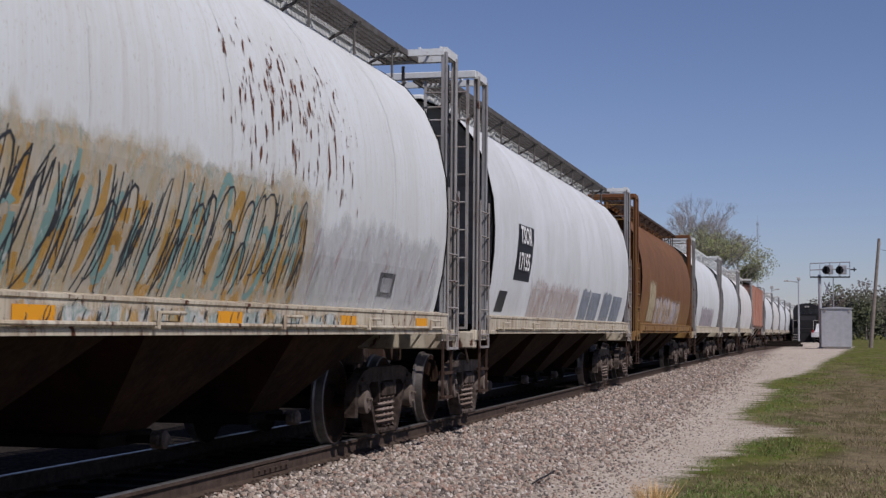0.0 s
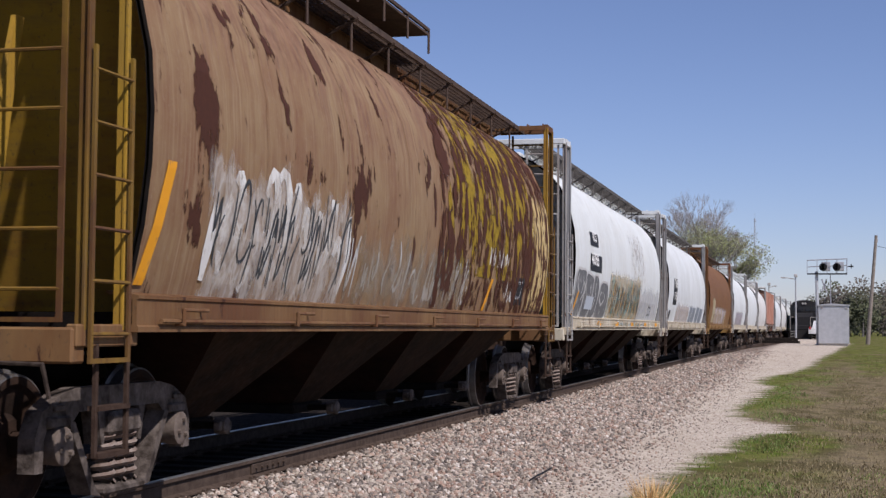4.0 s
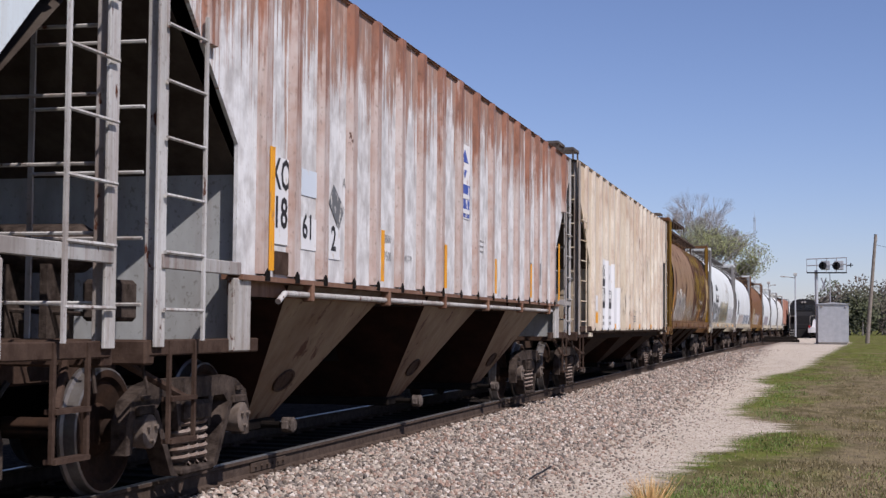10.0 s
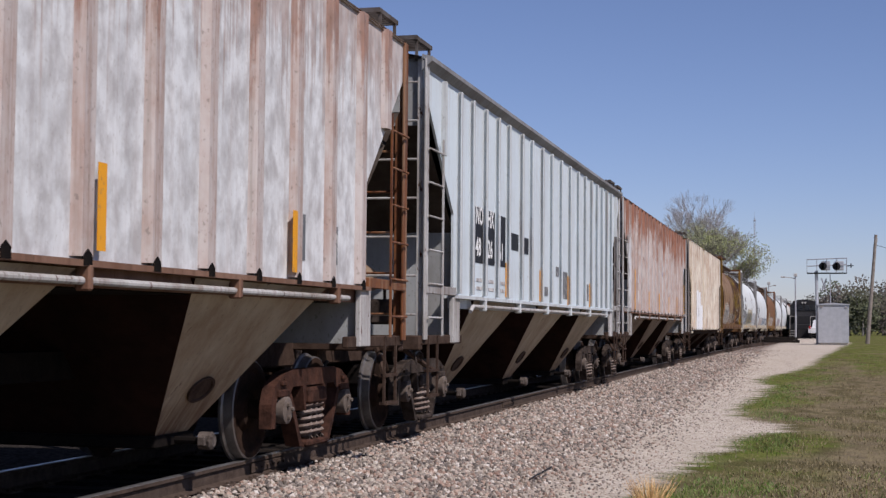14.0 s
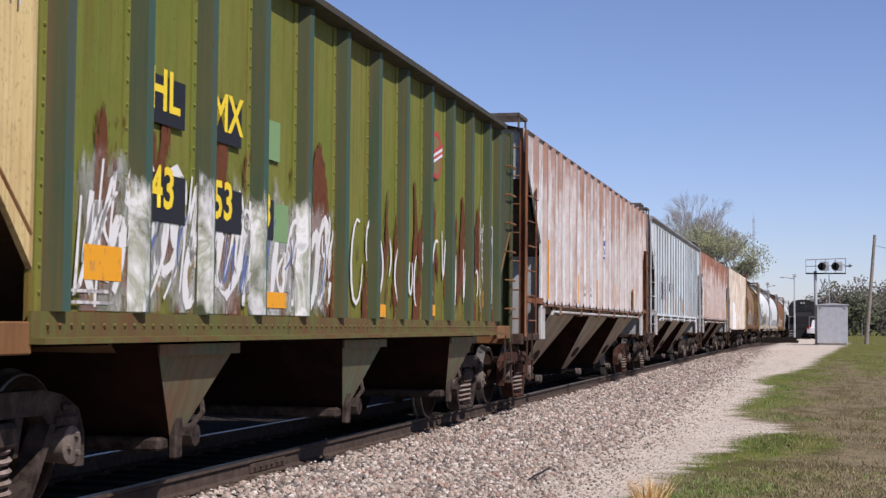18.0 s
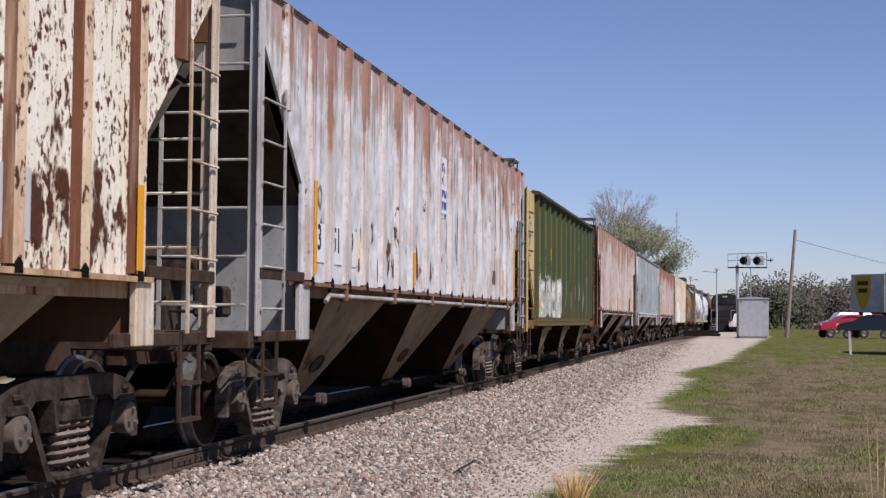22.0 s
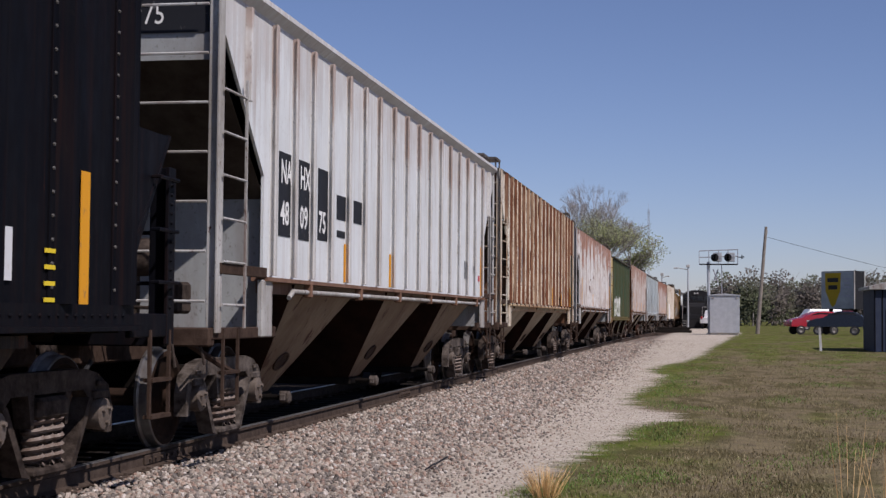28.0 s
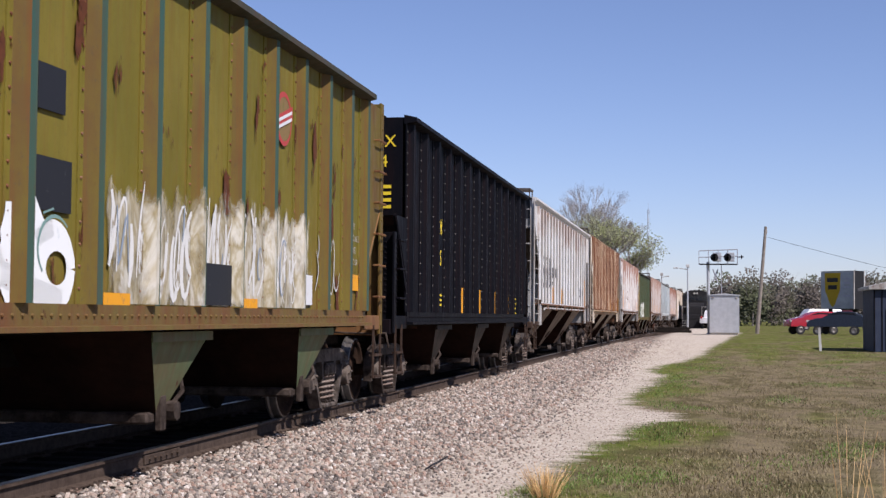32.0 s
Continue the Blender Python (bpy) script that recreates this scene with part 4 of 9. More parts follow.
    return car


def post_hopper(spec):
    """Hopper with deep T posts, riveted end cages and narrow outlets."""
    P = spec["paint"]
    half, end = spec["half"], spec["end"]
    zb, z1, xs = 1.12, spec.get("z1", 4.12), 1.47
    car = thing("hopper_car", spec["label"], "freight car", "cars of the freight train")
    for s in (1, -1):
        m = Mesh()
        m.box(*sorted((s * xs, s * (xs - 0.03))), -half, half, zb + 0.04, z1 - 0.05)
        part("side_panel", m, P.side, car)
        m = Mesh()
        m.prism([(s * 1.40, zb), (s * 1.60, zb), (s * 1.60, zb + 0.035), (s * 1.51, zb + 0.04), (s * 1.51, zb + 0.19), (s * 1.485, zb + 0.19), (s * 1.485, zb + 0.04), (s * 1.40, zb + 0.035)],
                -half - 0.03, half + 0.03, 1)
        part("side_sill", m, P.sill, car)
        m = Mesh()
        m.prism([(s * 1.44, z1 - 0.09), (s * 1.63, z1 - 0.05), (s * 1.63, z1 + 0.01), (s * 1.44, z1 + 0.05)], -half - 0.05, half + 0.05, 1)
        part("top_chord", m, P.roof, car)
    r = Mesh()
    r.prism([(xs - 0.002, -0.27), (xs + 0.012, -0.27), (xs + 0.013, -0.19), (xs + 0.086, -0.075), (xs + 0.090, -0.012), (xs + 0.094, 0.012), (xs + 0.080, 0.016), (xs - 0.002, 0.020)],
            zb + 0.19, z1 - 0.08, 2)
    r.m[2] = r.m[3] = 1             # riveted flange
    r.m[5] = r.m[6] = r.m[7] = 2             # outer edge
    data = r.data("post", [P.rib, spec.get("flange", P.rib), spec.get("edge", P.rib)])
    v = Mesh()
    for k in range(17):
        z = zb + 0.3 + (z1 - zb - 0.5) * k / 16
        v.lathe([(xs + 0.0, 0.016), (xs + 0.012, 0.012), (xs + 0.015, 0.0)], 6, 0, (0.010, -0.222, z))
    rivets = v.data("rivets", spec.get("rivet", P.side))
    for y in spec["posts"]:
        p = part("post", data, None, car, at=pose(0, y, 0))
        part("rivets", rivets, None, p)["kind"] = "stuff"
        part("post", data, None, car, at=pose(0, y, 0, 0, 0, 180))
    # rivet heads along the sill, joined
    m = Mesh()
    k = -half + 0.15
    while k < half - 0.1:
        m.lathe([(1.51, 0.017), (1.523, 0.012), (1.526, 0.0)], 6, 0, (0, k, zb + 0.11))
        k += 0.14
    part("sill_rivets", m, P.sill, car)["kind"] = "stuff"
    m = Mesh()
    m.box(-xs, xs, -half, half, z1 - 0.02, z1 + 0.02)
    part("roof", m, P.roof, car)
    m = Mesh()
    m.box(-0.4, 0.4, -half + 0.8, half - 0.8, z1 + 0.02, z1 + 0.2, 0, 0.03)
    part("roof_hatch", m, P.roof, car)
    if spec.get("roof_walk", True):
        roof_walk(car, half - 0.5, z1 + 0.02, M_DARK, 0.2, 0.12)
    for s in (-1, 1):
        zt = spec.get("zt", 2.75)
        end_paint = P.end if s < 0 else P.rib
        m = Mesh()
        es = half + 0.03 if spec.get("open") else end - 0.10
        m.box(-1.42, 1.42, s * es - 0.012, s * es + 0.012, zt, z1)
        m.box(-1.42, 1.42, min(s * (half - 0.1), s * es), max(s * (half - 0.1), s * es), z1 - 0.03, z1)
        part("end_sheet", m, end_paint, car)
        m = Mesh()
        m.grid([[(-1.42, s * (es - 0.02), zt + 0.02), (1.42, s * (es - 0.02), zt + 0.02)], [(-1.42, s * (half - 1.2), 1.05), (1.42, s * (half - 1.2), 1.05)]])
        part("slope_sheet", m, spec.get("slope", P.under), car)
        for x in (-1, 1):
            m = Mesh()
            if not spec.get("open"):
                m.box(*sorted((x * (xs - 0.02), x * (xs + 0.02))), min(s * half, s * (end - 0.08)), max(s * half, s * (end - 0.08)), zt - 0.05, z1 - 0.05)
            m.prism([(s * half, zt - 0.05), (s * (end - 0.08), zt - 0.05), (s * half, zt - 1.2)], x * (xs - 0.02), x * (xs + 0.02))
            part("side_wing", m, end_paint, car)
            m = Mesh()
            yc = s * (end - 0.05)
            z_post = 2.45 if spec.get("open") else z1 + 0.03
            m.box(x * 1.40 - 0.09, x * 1.40 + 0.09, yc - 0.015, yc + 0.015, 1.0, z_post, 0, 0.004)
            m.box(x * 1.49 - 0.015, x * 1.49 + 0.015, yc - 0.10, yc + 0.06, 1.0, z_post, 0, 0.004)
            for k in range(14):
                z = 1.3 + (z_post - 1.45) * k / 13
                m.lathe([(yc + s * 0.015, 0.018), (yc + s * 0.03, 0.012), (yc + s * 0.033, 0.0)], 6, 1, (x * 1.36, 0, z))
                m.lathe([(x * 1.505, 0.018), (x * 1.52, 0.012), (x * 1.523, 0.0)], 6, 0, (0, yc - s * 0.04, z))
            part("corner_post", m, end_paint, car)
            m = Mesh()
            m.pipe([(x * 1.47, s * (end - 0.1), 2.7), (x * 1.47, s * (half + 0.02), 1.75)], 0.03)
            part("end_brace", m, P.post, car)
            m = Mesh()
            m.box(*sorted((x * 1.45, x * 1.5)), min(s * half, s * end), max(s * half, s * end), 1.06, 1.25, 0, 0.01)
            part("side_beam", m, P.post, car)
            for k in range(3 if spec.get("open") else 6):
                z = 1.5 + k * 0.42
                grab(car, (x * 1.49, s * (end - 0.08), z), (x * 1.49, s * (end - 0.5), z), (x * 0.07, 0, 0), P.post)
                grab(car, (x * 0.8, s * (end - 0.04), z), (x * 1.3, s * (end - 0.04), z), (0, s * 0.07, 0), P.post)
            stirrup(car, x * 1.5, s * (end - 0.5), M_STEP, s)
        m = Mesh()
        ya, yb = sorted((s * (half - 0.6), s * end))
        m.box(-0.3, 0.3, ya, yb, 0.80, 1.08, 0, 0.02)
        part("draft_sill", m, M_STEP, car)
        m = Mesh()
        m.box(-1.46, 1.46, s * end - 0.09, s * end + 0.03, 0.98, 1.2, 0, 0.012)
        part("end_sill", m, P.post, car)
        coupler(car, s * spec["cpl"], s)
    m = Mesh()
    yb = -end + 0.55
    m.lathe([(-0.62, 0.0), (-0.60, 0.12), (-0.5, 0.2), (0.5, 0.2), (0.6, 0.12), (0.62, 0.0)], 20, 0, (0.3, yb, 1.45))
    m.box(-0.2, -0.1, yb - 0.2, yb + 0.2, 1.06, 1.4)
    m.box(0.6, 0.7, yb - 0.2, yb + 0.2, 1.06, 1.4)
    part("air_reservoir", m, M_TRUCK, car, smooth=True)
    m = Mesh()
    m.box(-0.22, 0.22, -end, end, 0.80, 1.02)
    m.box(-1.40, 1.40, -half, half, zb - 0.02, zb + 0.03)
    part("centre_sill", m, M_DARK, car)
    # narrow outlets with triangular side fins
    for c in spec["outlets"]:
        m = Mesh()
        a = [(q * 1.48, c + t, 1.10) for q, t in ((1, -0.72), (1, 0.72), (-1, 0.72), (-1, -0.72))]
        b = [(q * 1.26, c + t, 0.42) for q, t in ((1, -0.02), (1, 0.16), (-1, 0.16), (-1, -0.02))]
        m.grid([a, b], True)
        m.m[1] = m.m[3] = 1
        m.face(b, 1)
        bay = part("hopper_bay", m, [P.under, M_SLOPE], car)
        f = Mesh()
        f.prism([(c - 0.72, 1.10), (c + 0.72, 1.10), (c + 0.72, 1.02), (c - 0.72, 1.02)], 1.485, 1.50)
        part("fin_flange", f, P.under, bay)
        g = Mesh()
        g.box(-1.2, 1.24, c - 0.16, c + 0.30, 0.32, 0.42, 0, 0.02)
        g.tube((-1.2, c + 0.2, 0.42), (1.36, c + 0.2, 0.42), 0.03, 8)
        g.lathe([(1.28, 0.0), (1.28, 0.085), (1.37, 0.085), (1.37, 0.0)], 8, 0, (0, c + 0.2, 0.42))
        g.box(1.25, 1.31, c - 0.02, c + 0.10, 0.26, 0.56, 0, 0.01)
        g.pipe([(1.28, c + 0.26, 0.45), (1.36, c + 0.34, 0.58), (1.30, c + 0.44, 0.70)], 0.02)
        part("outlet_gate", g, M_TRUCK, bay)
    for s in (-1, 1):
        truck(car, s * spec["tc"], spec.get("truck", M_TRUCK_GREY))
    return car


# ------------------------------------------------------------------ ground, ballast and rails
def smooth(a, b, t):
    t = min(max((t - a) / (b - a), 0.0), 1.0)
    return t * t * (3 - 2 * t)


def base_z(y):
    """Level of the right of way beside the track."""
    return -0.46 + 0.56 * smooth(14, 112, y)


def ground_z(x, y):
    u = abs(x - track_x(y))
    z = -0.19 + (base_z(y) + 0.19) * smooth(1.25, 3.4, u)
    return z + 0.018 * noise.noise((x * 0.9, y * 0.9, 0.3)) * smooth(1.2, 3.0, u)


EDGE = ((0, -2.6), (10, -2.2), (14, -1.85), (16, -1.62), (18.5, -1.50), (20.5, -1.15), (23, -1.05), (25.2, -0.30), (27, -1.0), (29.5, -1.35), (32, -1.4), (35, -1.15),
        (39, -1.05), (41, -0.85), (43, -1.35), (46, -1.35), (51, -0.55), (57, 0.05), (68, 0.65), (82, 1.5), (100, 2.5), (120, 3.6))


def grass_edge(y):
    """Where gravel gives way to grass."""
    return float(np.interp(y, [p[0] for p in EDGE], [p[1] for p in EDGE])) + 0.12 * noise.noise((y * 1.1, 9.2, 0))


def ground_material():
    n = Nodes("ground")
    xyz = n.split()
    v = n.mapped()
    flat = n.mapped(1, 0.45, 1)
    n_big = n.noise(flat, 0.55, 5, 0.6)
    n_mid = n.noise(v, 3.2, 5, 0.6)
    n_fine = n.noise(v, 22, 4, 0.65)
    cells = n.voronoi(v, 24, "F1", "Color")
    crack = n.voronoi(v, 24, "F1", "Distance")
    sep = n.add("ShaderNodeSeparateXYZ")
    n.link(cells, sep.inputs[0])
    stone = n.mix(n.ramp(sep.outputs[0], 0.1, 0.9), (0.13, 0.105, 0.09), (0.34, 0.30, 0.26))
    stone = n.mix(n.ramp(sep.outputs[1], 0.7, 0.8), stone, (0.23, 0.135, 0.10))
    stone = n.mix(n.ramp(sep.outputs[2], 0.8, 0.9), stone, (0.13, 0.12, 0.12))
    pale = n.mix(n.ramp(sep.outputs[1], 0.1, 0.9), (0.38, 0.325, 0.27), (0.56, 0.50, 0.425))
    pale = n.mix(n.ramp(n_fine, 0.55, 0.75), pale, (0.30, 0.25, 0.20))
    pale = n.mix(n.math("MULTIPLY", n.ramp(n_big, 0.5, 0.7), 0.45), pale, (0.37, 0.315, 0.25))
    grass = n.mix(n.ramp(n_mid, 0.35, 0.65), (0.080, 0.118, 0.022), (0.165, 0.155, 0.055))
    # bare soil and dead thatch away from the gravel, greener again far off
    away = n.ramp(n.math("SUBTRACT", xyz[0], n.math("MULTIPLY", xyz[1], 0.02)), -1.9, 0.3, -0.16, 0.09)
    away = n.math("ADD", away, n.ramp(xyz[1], 40, 72, 0.0, -0.22))
    soil = n.mix(n.ramp(n_mid, 0.35, 0.65), (0.150, 0.118, 0.082), (0.215, 0.175, 0.105))
    grass = n.mix(n.ramp(n.math("ADD", n_big, away), 0.36, 0.54), grass, soil)
    grass = n.mix(n.math("MULTIPLY", n.ramp(n.noise(flat, 1.6, 4, 0.6), 0.48, 0.62), 0.7), grass, (0.075, 0.066, 0.030))
    grass = n.mix(n.math("MULTIPLY", n.ramp(n_fine, 0.45, 0.8), 0.5), grass, (0.040, 0.044, 0.016))
    # pale gravel begins some way out from the rails
    curve = n.math("MULTIPLY", n.math("POWER", n.math("MAXIMUM", xyz[1], 0.0), 2.0), 0.5 * CURVE)
    u = n.math("SUBTRACT", n.math("SUBTRACT", xyz[0], TRACK_X), curve)
    uu = n.math("ADD", n.math("ABSOLUTE", u), n.ramp(n_mid, 0, 1, -0.6, 0.6))
    # near-black bed between the rails: shade under the train, painted in
    bed_shade = n.mix(n.ramp(sep.outputs[0], 0.1, 0.9), (0.012, 0.010, 0.009), (0.034, 0.028, 0.025))
    stone = n.mix(n.ramp(n.math("ABSOLUTE", u), 0.78, 0.98), bed_shade, stone)
    col = n.mix(n.ramp(uu, 2.3, 3.4), stone, pale)
    fc = n.add("ShaderNodeFloatCurve")
    n.put(fc.inputs["Value"], n.ramp(xyz[1], 0, 120))
    cv = fc.mapping.curves[0]
    cv.points[0].location = (0, (EDGE[0][1] + 3) / 8)
    cv.points[1].location = (1, (EDGE[-1][1] + 3) / 8)
    for p in EDGE[1:-1]:
        cv.points.new(p[0] / 120, (p[1] + 3) / 8)
    fc.mapping.update()
    edge = n.math("SUBTRACT", xyz[0], n.ramp(fc.outputs[0], 0, 1, -3, 5))
    edge = n.math("ADD", edge, n.ramp(n.noise(n.mapped(0.5, 1.6, 1), 1.1, 5, 0.65), 0.25, 0.75, -0.45, 0.45))
    edge = n.math("ADD", edge, n.ramp(n_fine, 0.25, 0.75, -0.22, 0.22))
    g = n.ramp(edge, -0.12, 0.22)
    left = n.ramp(n.math("ADD", u, n.ramp(n_mid, 0, 1, -0.8, 0.8)), -13.0, -11.0, 1.0, 0.0)
    far = n.math("MAXIMUM", g, left)
    col = n.mix(far, col, grass)
    # the train's shade put into the ballast colour along the far side
    far_shade = n.mix(n.ramp(sep.outputs[0], 0.1, 0.9), (0.018, 0.016, 0.015), (0.045, 0.038, 0.033))
    col = n.mix(n.math("MULTIPLY", n.ramp(u, -0.8, -0.6, 1.0, 0.0), n.ramp(n.math("ADD", u, n.ramp(n_mid, 0, 1, -0.6, 0.6)), -7.3, -6.7, 0.0, 1.0)), col, far_shade)
    h = n.math("SUBTRACT", n_fine, crack)
    return n.finish(col, 1.0, 0.0, h, 0.02, 0.0)


def build_ground():
    xs = [-900, -500, -260, -140, -80, -50, -34, -24, -18, -14, -12, -10.5] + [-9.5 + 0.28 * k for k in range(48)] + \
         [4.2, 5, 6, 7.5, 9, 11, 14, 18, 24, 32, 44, 60, 90, 150, 280, 520, 900]
    ys = [-80, -40, -20, -8, 0, 4] + [6 + 0.5 * k for k in range(90)] + [52 + 2 * k for k in range(50)] + [155, 165, 180, 200, 230, 270, 330, 420, 560, 800, 1200, 2000, 3200]
    m = Mesh()
    m.grid([[(x, y, ground_z(x, y)) for x in xs] for y in ys])
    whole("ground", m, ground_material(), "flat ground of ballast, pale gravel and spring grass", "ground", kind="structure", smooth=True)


def scatter_stones():
    """Ballast stones, one mesh: squashed twelve-cornered lumps."""
    rng = np.random.default_rng(5)
    phi = (1 + 5 ** 0.5) / 2
    ico = np.array([(-1, phi, 0), (1, phi, 0), (-1, -phi, 0), (1, -phi, 0), (0, -1, phi), (0, 1, phi), (0, -1, -phi), (0, 1, -phi),
                    (phi, 0, -1), (phi, 0, 1), (-phi, 0, -1), (-phi, 0, 1)]) / 1.9
    tri = np.array([(0, 11, 5), (0, 5, 1), (0, 1, 7), (0, 7, 10), (0, 10, 11), (1, 5, 9), (5, 11, 4), (11, 10, 2), (10, 7, 6), (7, 1, 8),
                    (3, 9, 4), (3, 4, 2), (3, 2, 6), (3, 6, 8), (3, 8, 9), (4, 9, 5), (2, 4, 11), (6, 2, 10), (8, 6, 7), (9, 8, 1)])
    pts = []
    for y0, y1, dens, lo, hi in ((10.5, 19, 520, 0.016, 0.036), (19, 30, 300, 0.018, 0.040), (30, 46, 150, 0.022, 0.045), (46, 62, 80, 0.025, 0.05), (62, 84, 36, 0.03, 0.055)):
        for x0, x1, f in ((0.86, 2.7, 1.0), (2.7, 4.6, 0.42)):
            k = int((y1 - y0) * (x1 - x0) * dens * f)
            uu = x0 + (x1 - x0) * (rng.random(k) if f == 1.0 else 1.35 * rng.random(k) ** 1.7)
            yy = rng.uniform(y0, y1, k)
            rr = rng.uniform(lo, hi, k) * (1.0 if f == 1.0 else np.clip(1.05 - 0.55 * (uu - x0), 0.30, 1.0))
            pts.append(np.stack([uu, yy, rr], 1))
    p = np.concatenate(pts)
    keep = np.array([track_x(y) + u < grass_edge(y) + 0.2 for u, y, _ in p])
    p = p[keep]
    cnt = len(p)
    wx = np.array([track_x(y) + u for u, y, _ in p])
    z = np.array([ground_z(x, y) for x, y in zip(wx, p[:, 1])])
    jig = rng.uniform(0.72, 1.25, (cnt, 12, 3))
    sq = rng.uniform(0.6, 1.15, (cnt, 1, 3))
    ang = rng.uniform(0, 6.28, cnt)
    v = ico[None] * jig * sq * p[:, 2][:, None, None]
    c, s = np.cos(ang)[:, None], np.sin(ang)[:, None]
    x, y = v[:, :, 0] * c - v[:, :, 1] * s, v[:, :, 0] * s + v[:, :, 1] * c
    v = np.stack([x + wx[:, None], y + p[:, 1][:, None], v[:, :, 2] + (z + p[:, 2] * 0.35)[:, None]], 2).reshape(-1, 3)
    f = (tri[None] + 12 * np.arange(cnt)[:, None, None]).reshape(-1, 3)
    me = bpy.data.meshes.new("ballast_stones")
    me.from_pydata(v.tolist(), [], f.tolist())
    n = Nodes("ballast_stone")
    geo = n.add("ShaderNodeNewGeometry").outputs["Random Per Island"]
    rp = n.add("ShaderNodeValToRGB")
    n.link(geo, rp.inputs[0])
    cols = [(0.0, (0.075, 0.065, 0.06)), (0.22, (0.18, 0.155, 0.135)), (0.42, (0.30, 0.25, 0.205)), (0.6, (0.44, 0.39, 0.325)),
            (0.74, (0.21, 0.13, 0.10)), (0.86, (0.37, 0.265, 0.205)), (1.0, (0.58, 0.54, 0.49))]
    el = rp.color_ramp.elements
    el[0].position, el[0].color = cols[0][0], (*cols[0][1], 1)
    el[1].position, el[1].color = cols[-1][0], (*cols[-1][1], 1)
    for pos, cc in cols[1:-1]:
        e = el.new(pos)
        e.color = (*cc, 1)
    grain = n.noise(n.mapped(), 60, 3, 0.6)
    col = n.mix(n.ramp(grain, 0.4, 0.8, 0, 0.5), rp.outputs[0], (0.16, 0.13, 0.11))
    me.materials.append(n.finish(col, 0.85, 0.0, grain, 0.003, 0.3))
    tagged(new("ballast_stones", me), "loose grey, tan and pinkish crushed ballast stones", "ballast", kind="stuff")


def grass_blades():
    rng = np.random.default_rng(11)
    n_try = 125000
    y = 12.5 + 66 * rng.random(n_try) ** 1.8
    x = -1.9 + (2.6 + y * 0.16) * rng.random(n_try)
    dens = np.array([noise.noise((a * 0.8, b * 0.42, 2.0)) for a, b in zip(x, y)])
    edge = np.array([grass_edge(b) for b in y])
    fade = np.clip((x - edge) / 0.5, 0, 1) * np.clip((80 - y) / 35, 0, 1)
    keep = (rng.random(n_try) < fade * np.clip(0.55 + 1.5 * dens, 0.10, 1))
    x, y, dens = x[keep], y[keep], dens[keep]
    for pale in (False, True):
        pick = (dens * 1.3 + rng.normal(0, 0.14, len(x)) < -0.36 + 0.50 * np.clip(x + 1.6 - 0.02 * (y - 14), 0, 1.6)) | (rng.random(len(x)) < 0.2)
        sel = pick if pale else ~pick
        xx, yy = x[sel], y[sel]
        c = len(xx)
        h = rng.uniform(0.018, 0.055, c)
        a = rng.uniform(0, 6.28, c)
        w = rng.uniform(0.0025, 0.005, c) * (1 + yy / 30)
        lean = rng.uniform(0.1, 0.8, c) * h
        b = rng.uniform(0, 6.28, c)
        z = np.array([ground_z(p, q) for p, q in zip(xx, yy)])
        base = np.stack([xx, yy, z - 0.005], 1)
        side = np.stack([np.cos(a) * w, np.sin(a) * w, 0 * w], 1)
        mid = base + np.stack([np.cos(b) * lean * 0.35, np.sin(b) * lean * 0.35, h * 0.6], 1)
        tip = base + np.stack([np.cos(b) * lean, np.sin(b) * lean, h], 1)
        v = np.stack([base - side, base + side, mid + side * 0.7, mid - side * 0.7, tip], 1).reshape(-1, 3)
        f = []
        for k in range(c):
            i = 5 * k
            f.append((i, i + 1, i + 2, i + 3))
            f.append((i + 3, i + 2, i + 4))
        me = bpy.data.meshes.new("grass")
        me.from_pydata(v.tolist(), [], f)
        nn = Nodes("grass_dry" if pale else "grass_green")
        geo = nn.add("ShaderNodeNewGeometry").outputs["Random Per Island"]
        if pale:
            col = nn.mix(geo, (0.135, 0.105, 0.05), (0.25, 0.205, 0.10))
        else:
            col = nn.mix(geo, (0.065, 0.135, 0.016), (0.165, 0.215, 0.045))
        me.materials.append(nn.finish(col, 0.6))
        tagged(new("grass", me), "short dry tan grass" if pale else "short green spring grass", "grass", kind="stuff")


def straw_tuft(x, y, h, count, spread, seed):
    r = random.Random(seed)
    m = Mesh()
    z = ground_z(x, y)
    for _ in range(count):
        a, d = r.uniform(0, 6.28), r.random() ** 0.7 * spread
        p = Vector((x + math.cos(a) * d * 0.5, y + math.sin(a) * d * 0.5, z - 0.02))
        t = p + Vector((math.cos(a) * d * 0.9 + r.uniform(-0.03, 0.03), math.sin(a) * d * 0.9, h * r.uniform(0.55, 1.0)))
        mid = p.lerp(t, 0.5) + Vector((0, 0, 0.02))
        m.tube(tuple(p), tuple(mid), 0.0035, 4, 0, 0.003, False)
        m.tube(tuple(mid), tuple(t), 0.003, 4, 0, 0.001, False)
    n = Nodes("straw")
    geo = n.add("ShaderNodeNewGeometry").outputs["Random Per Island"]
    mat = shared("straw", lambda: n.finish(n.mix(geo, (0.52, 0.30, 0.12), (0.78, 0.54, 0.26)), 0.6))
    whole("grass_tuft", m, mat, "dry straw-coloured grass tuft at the gravel's edge", "grass")


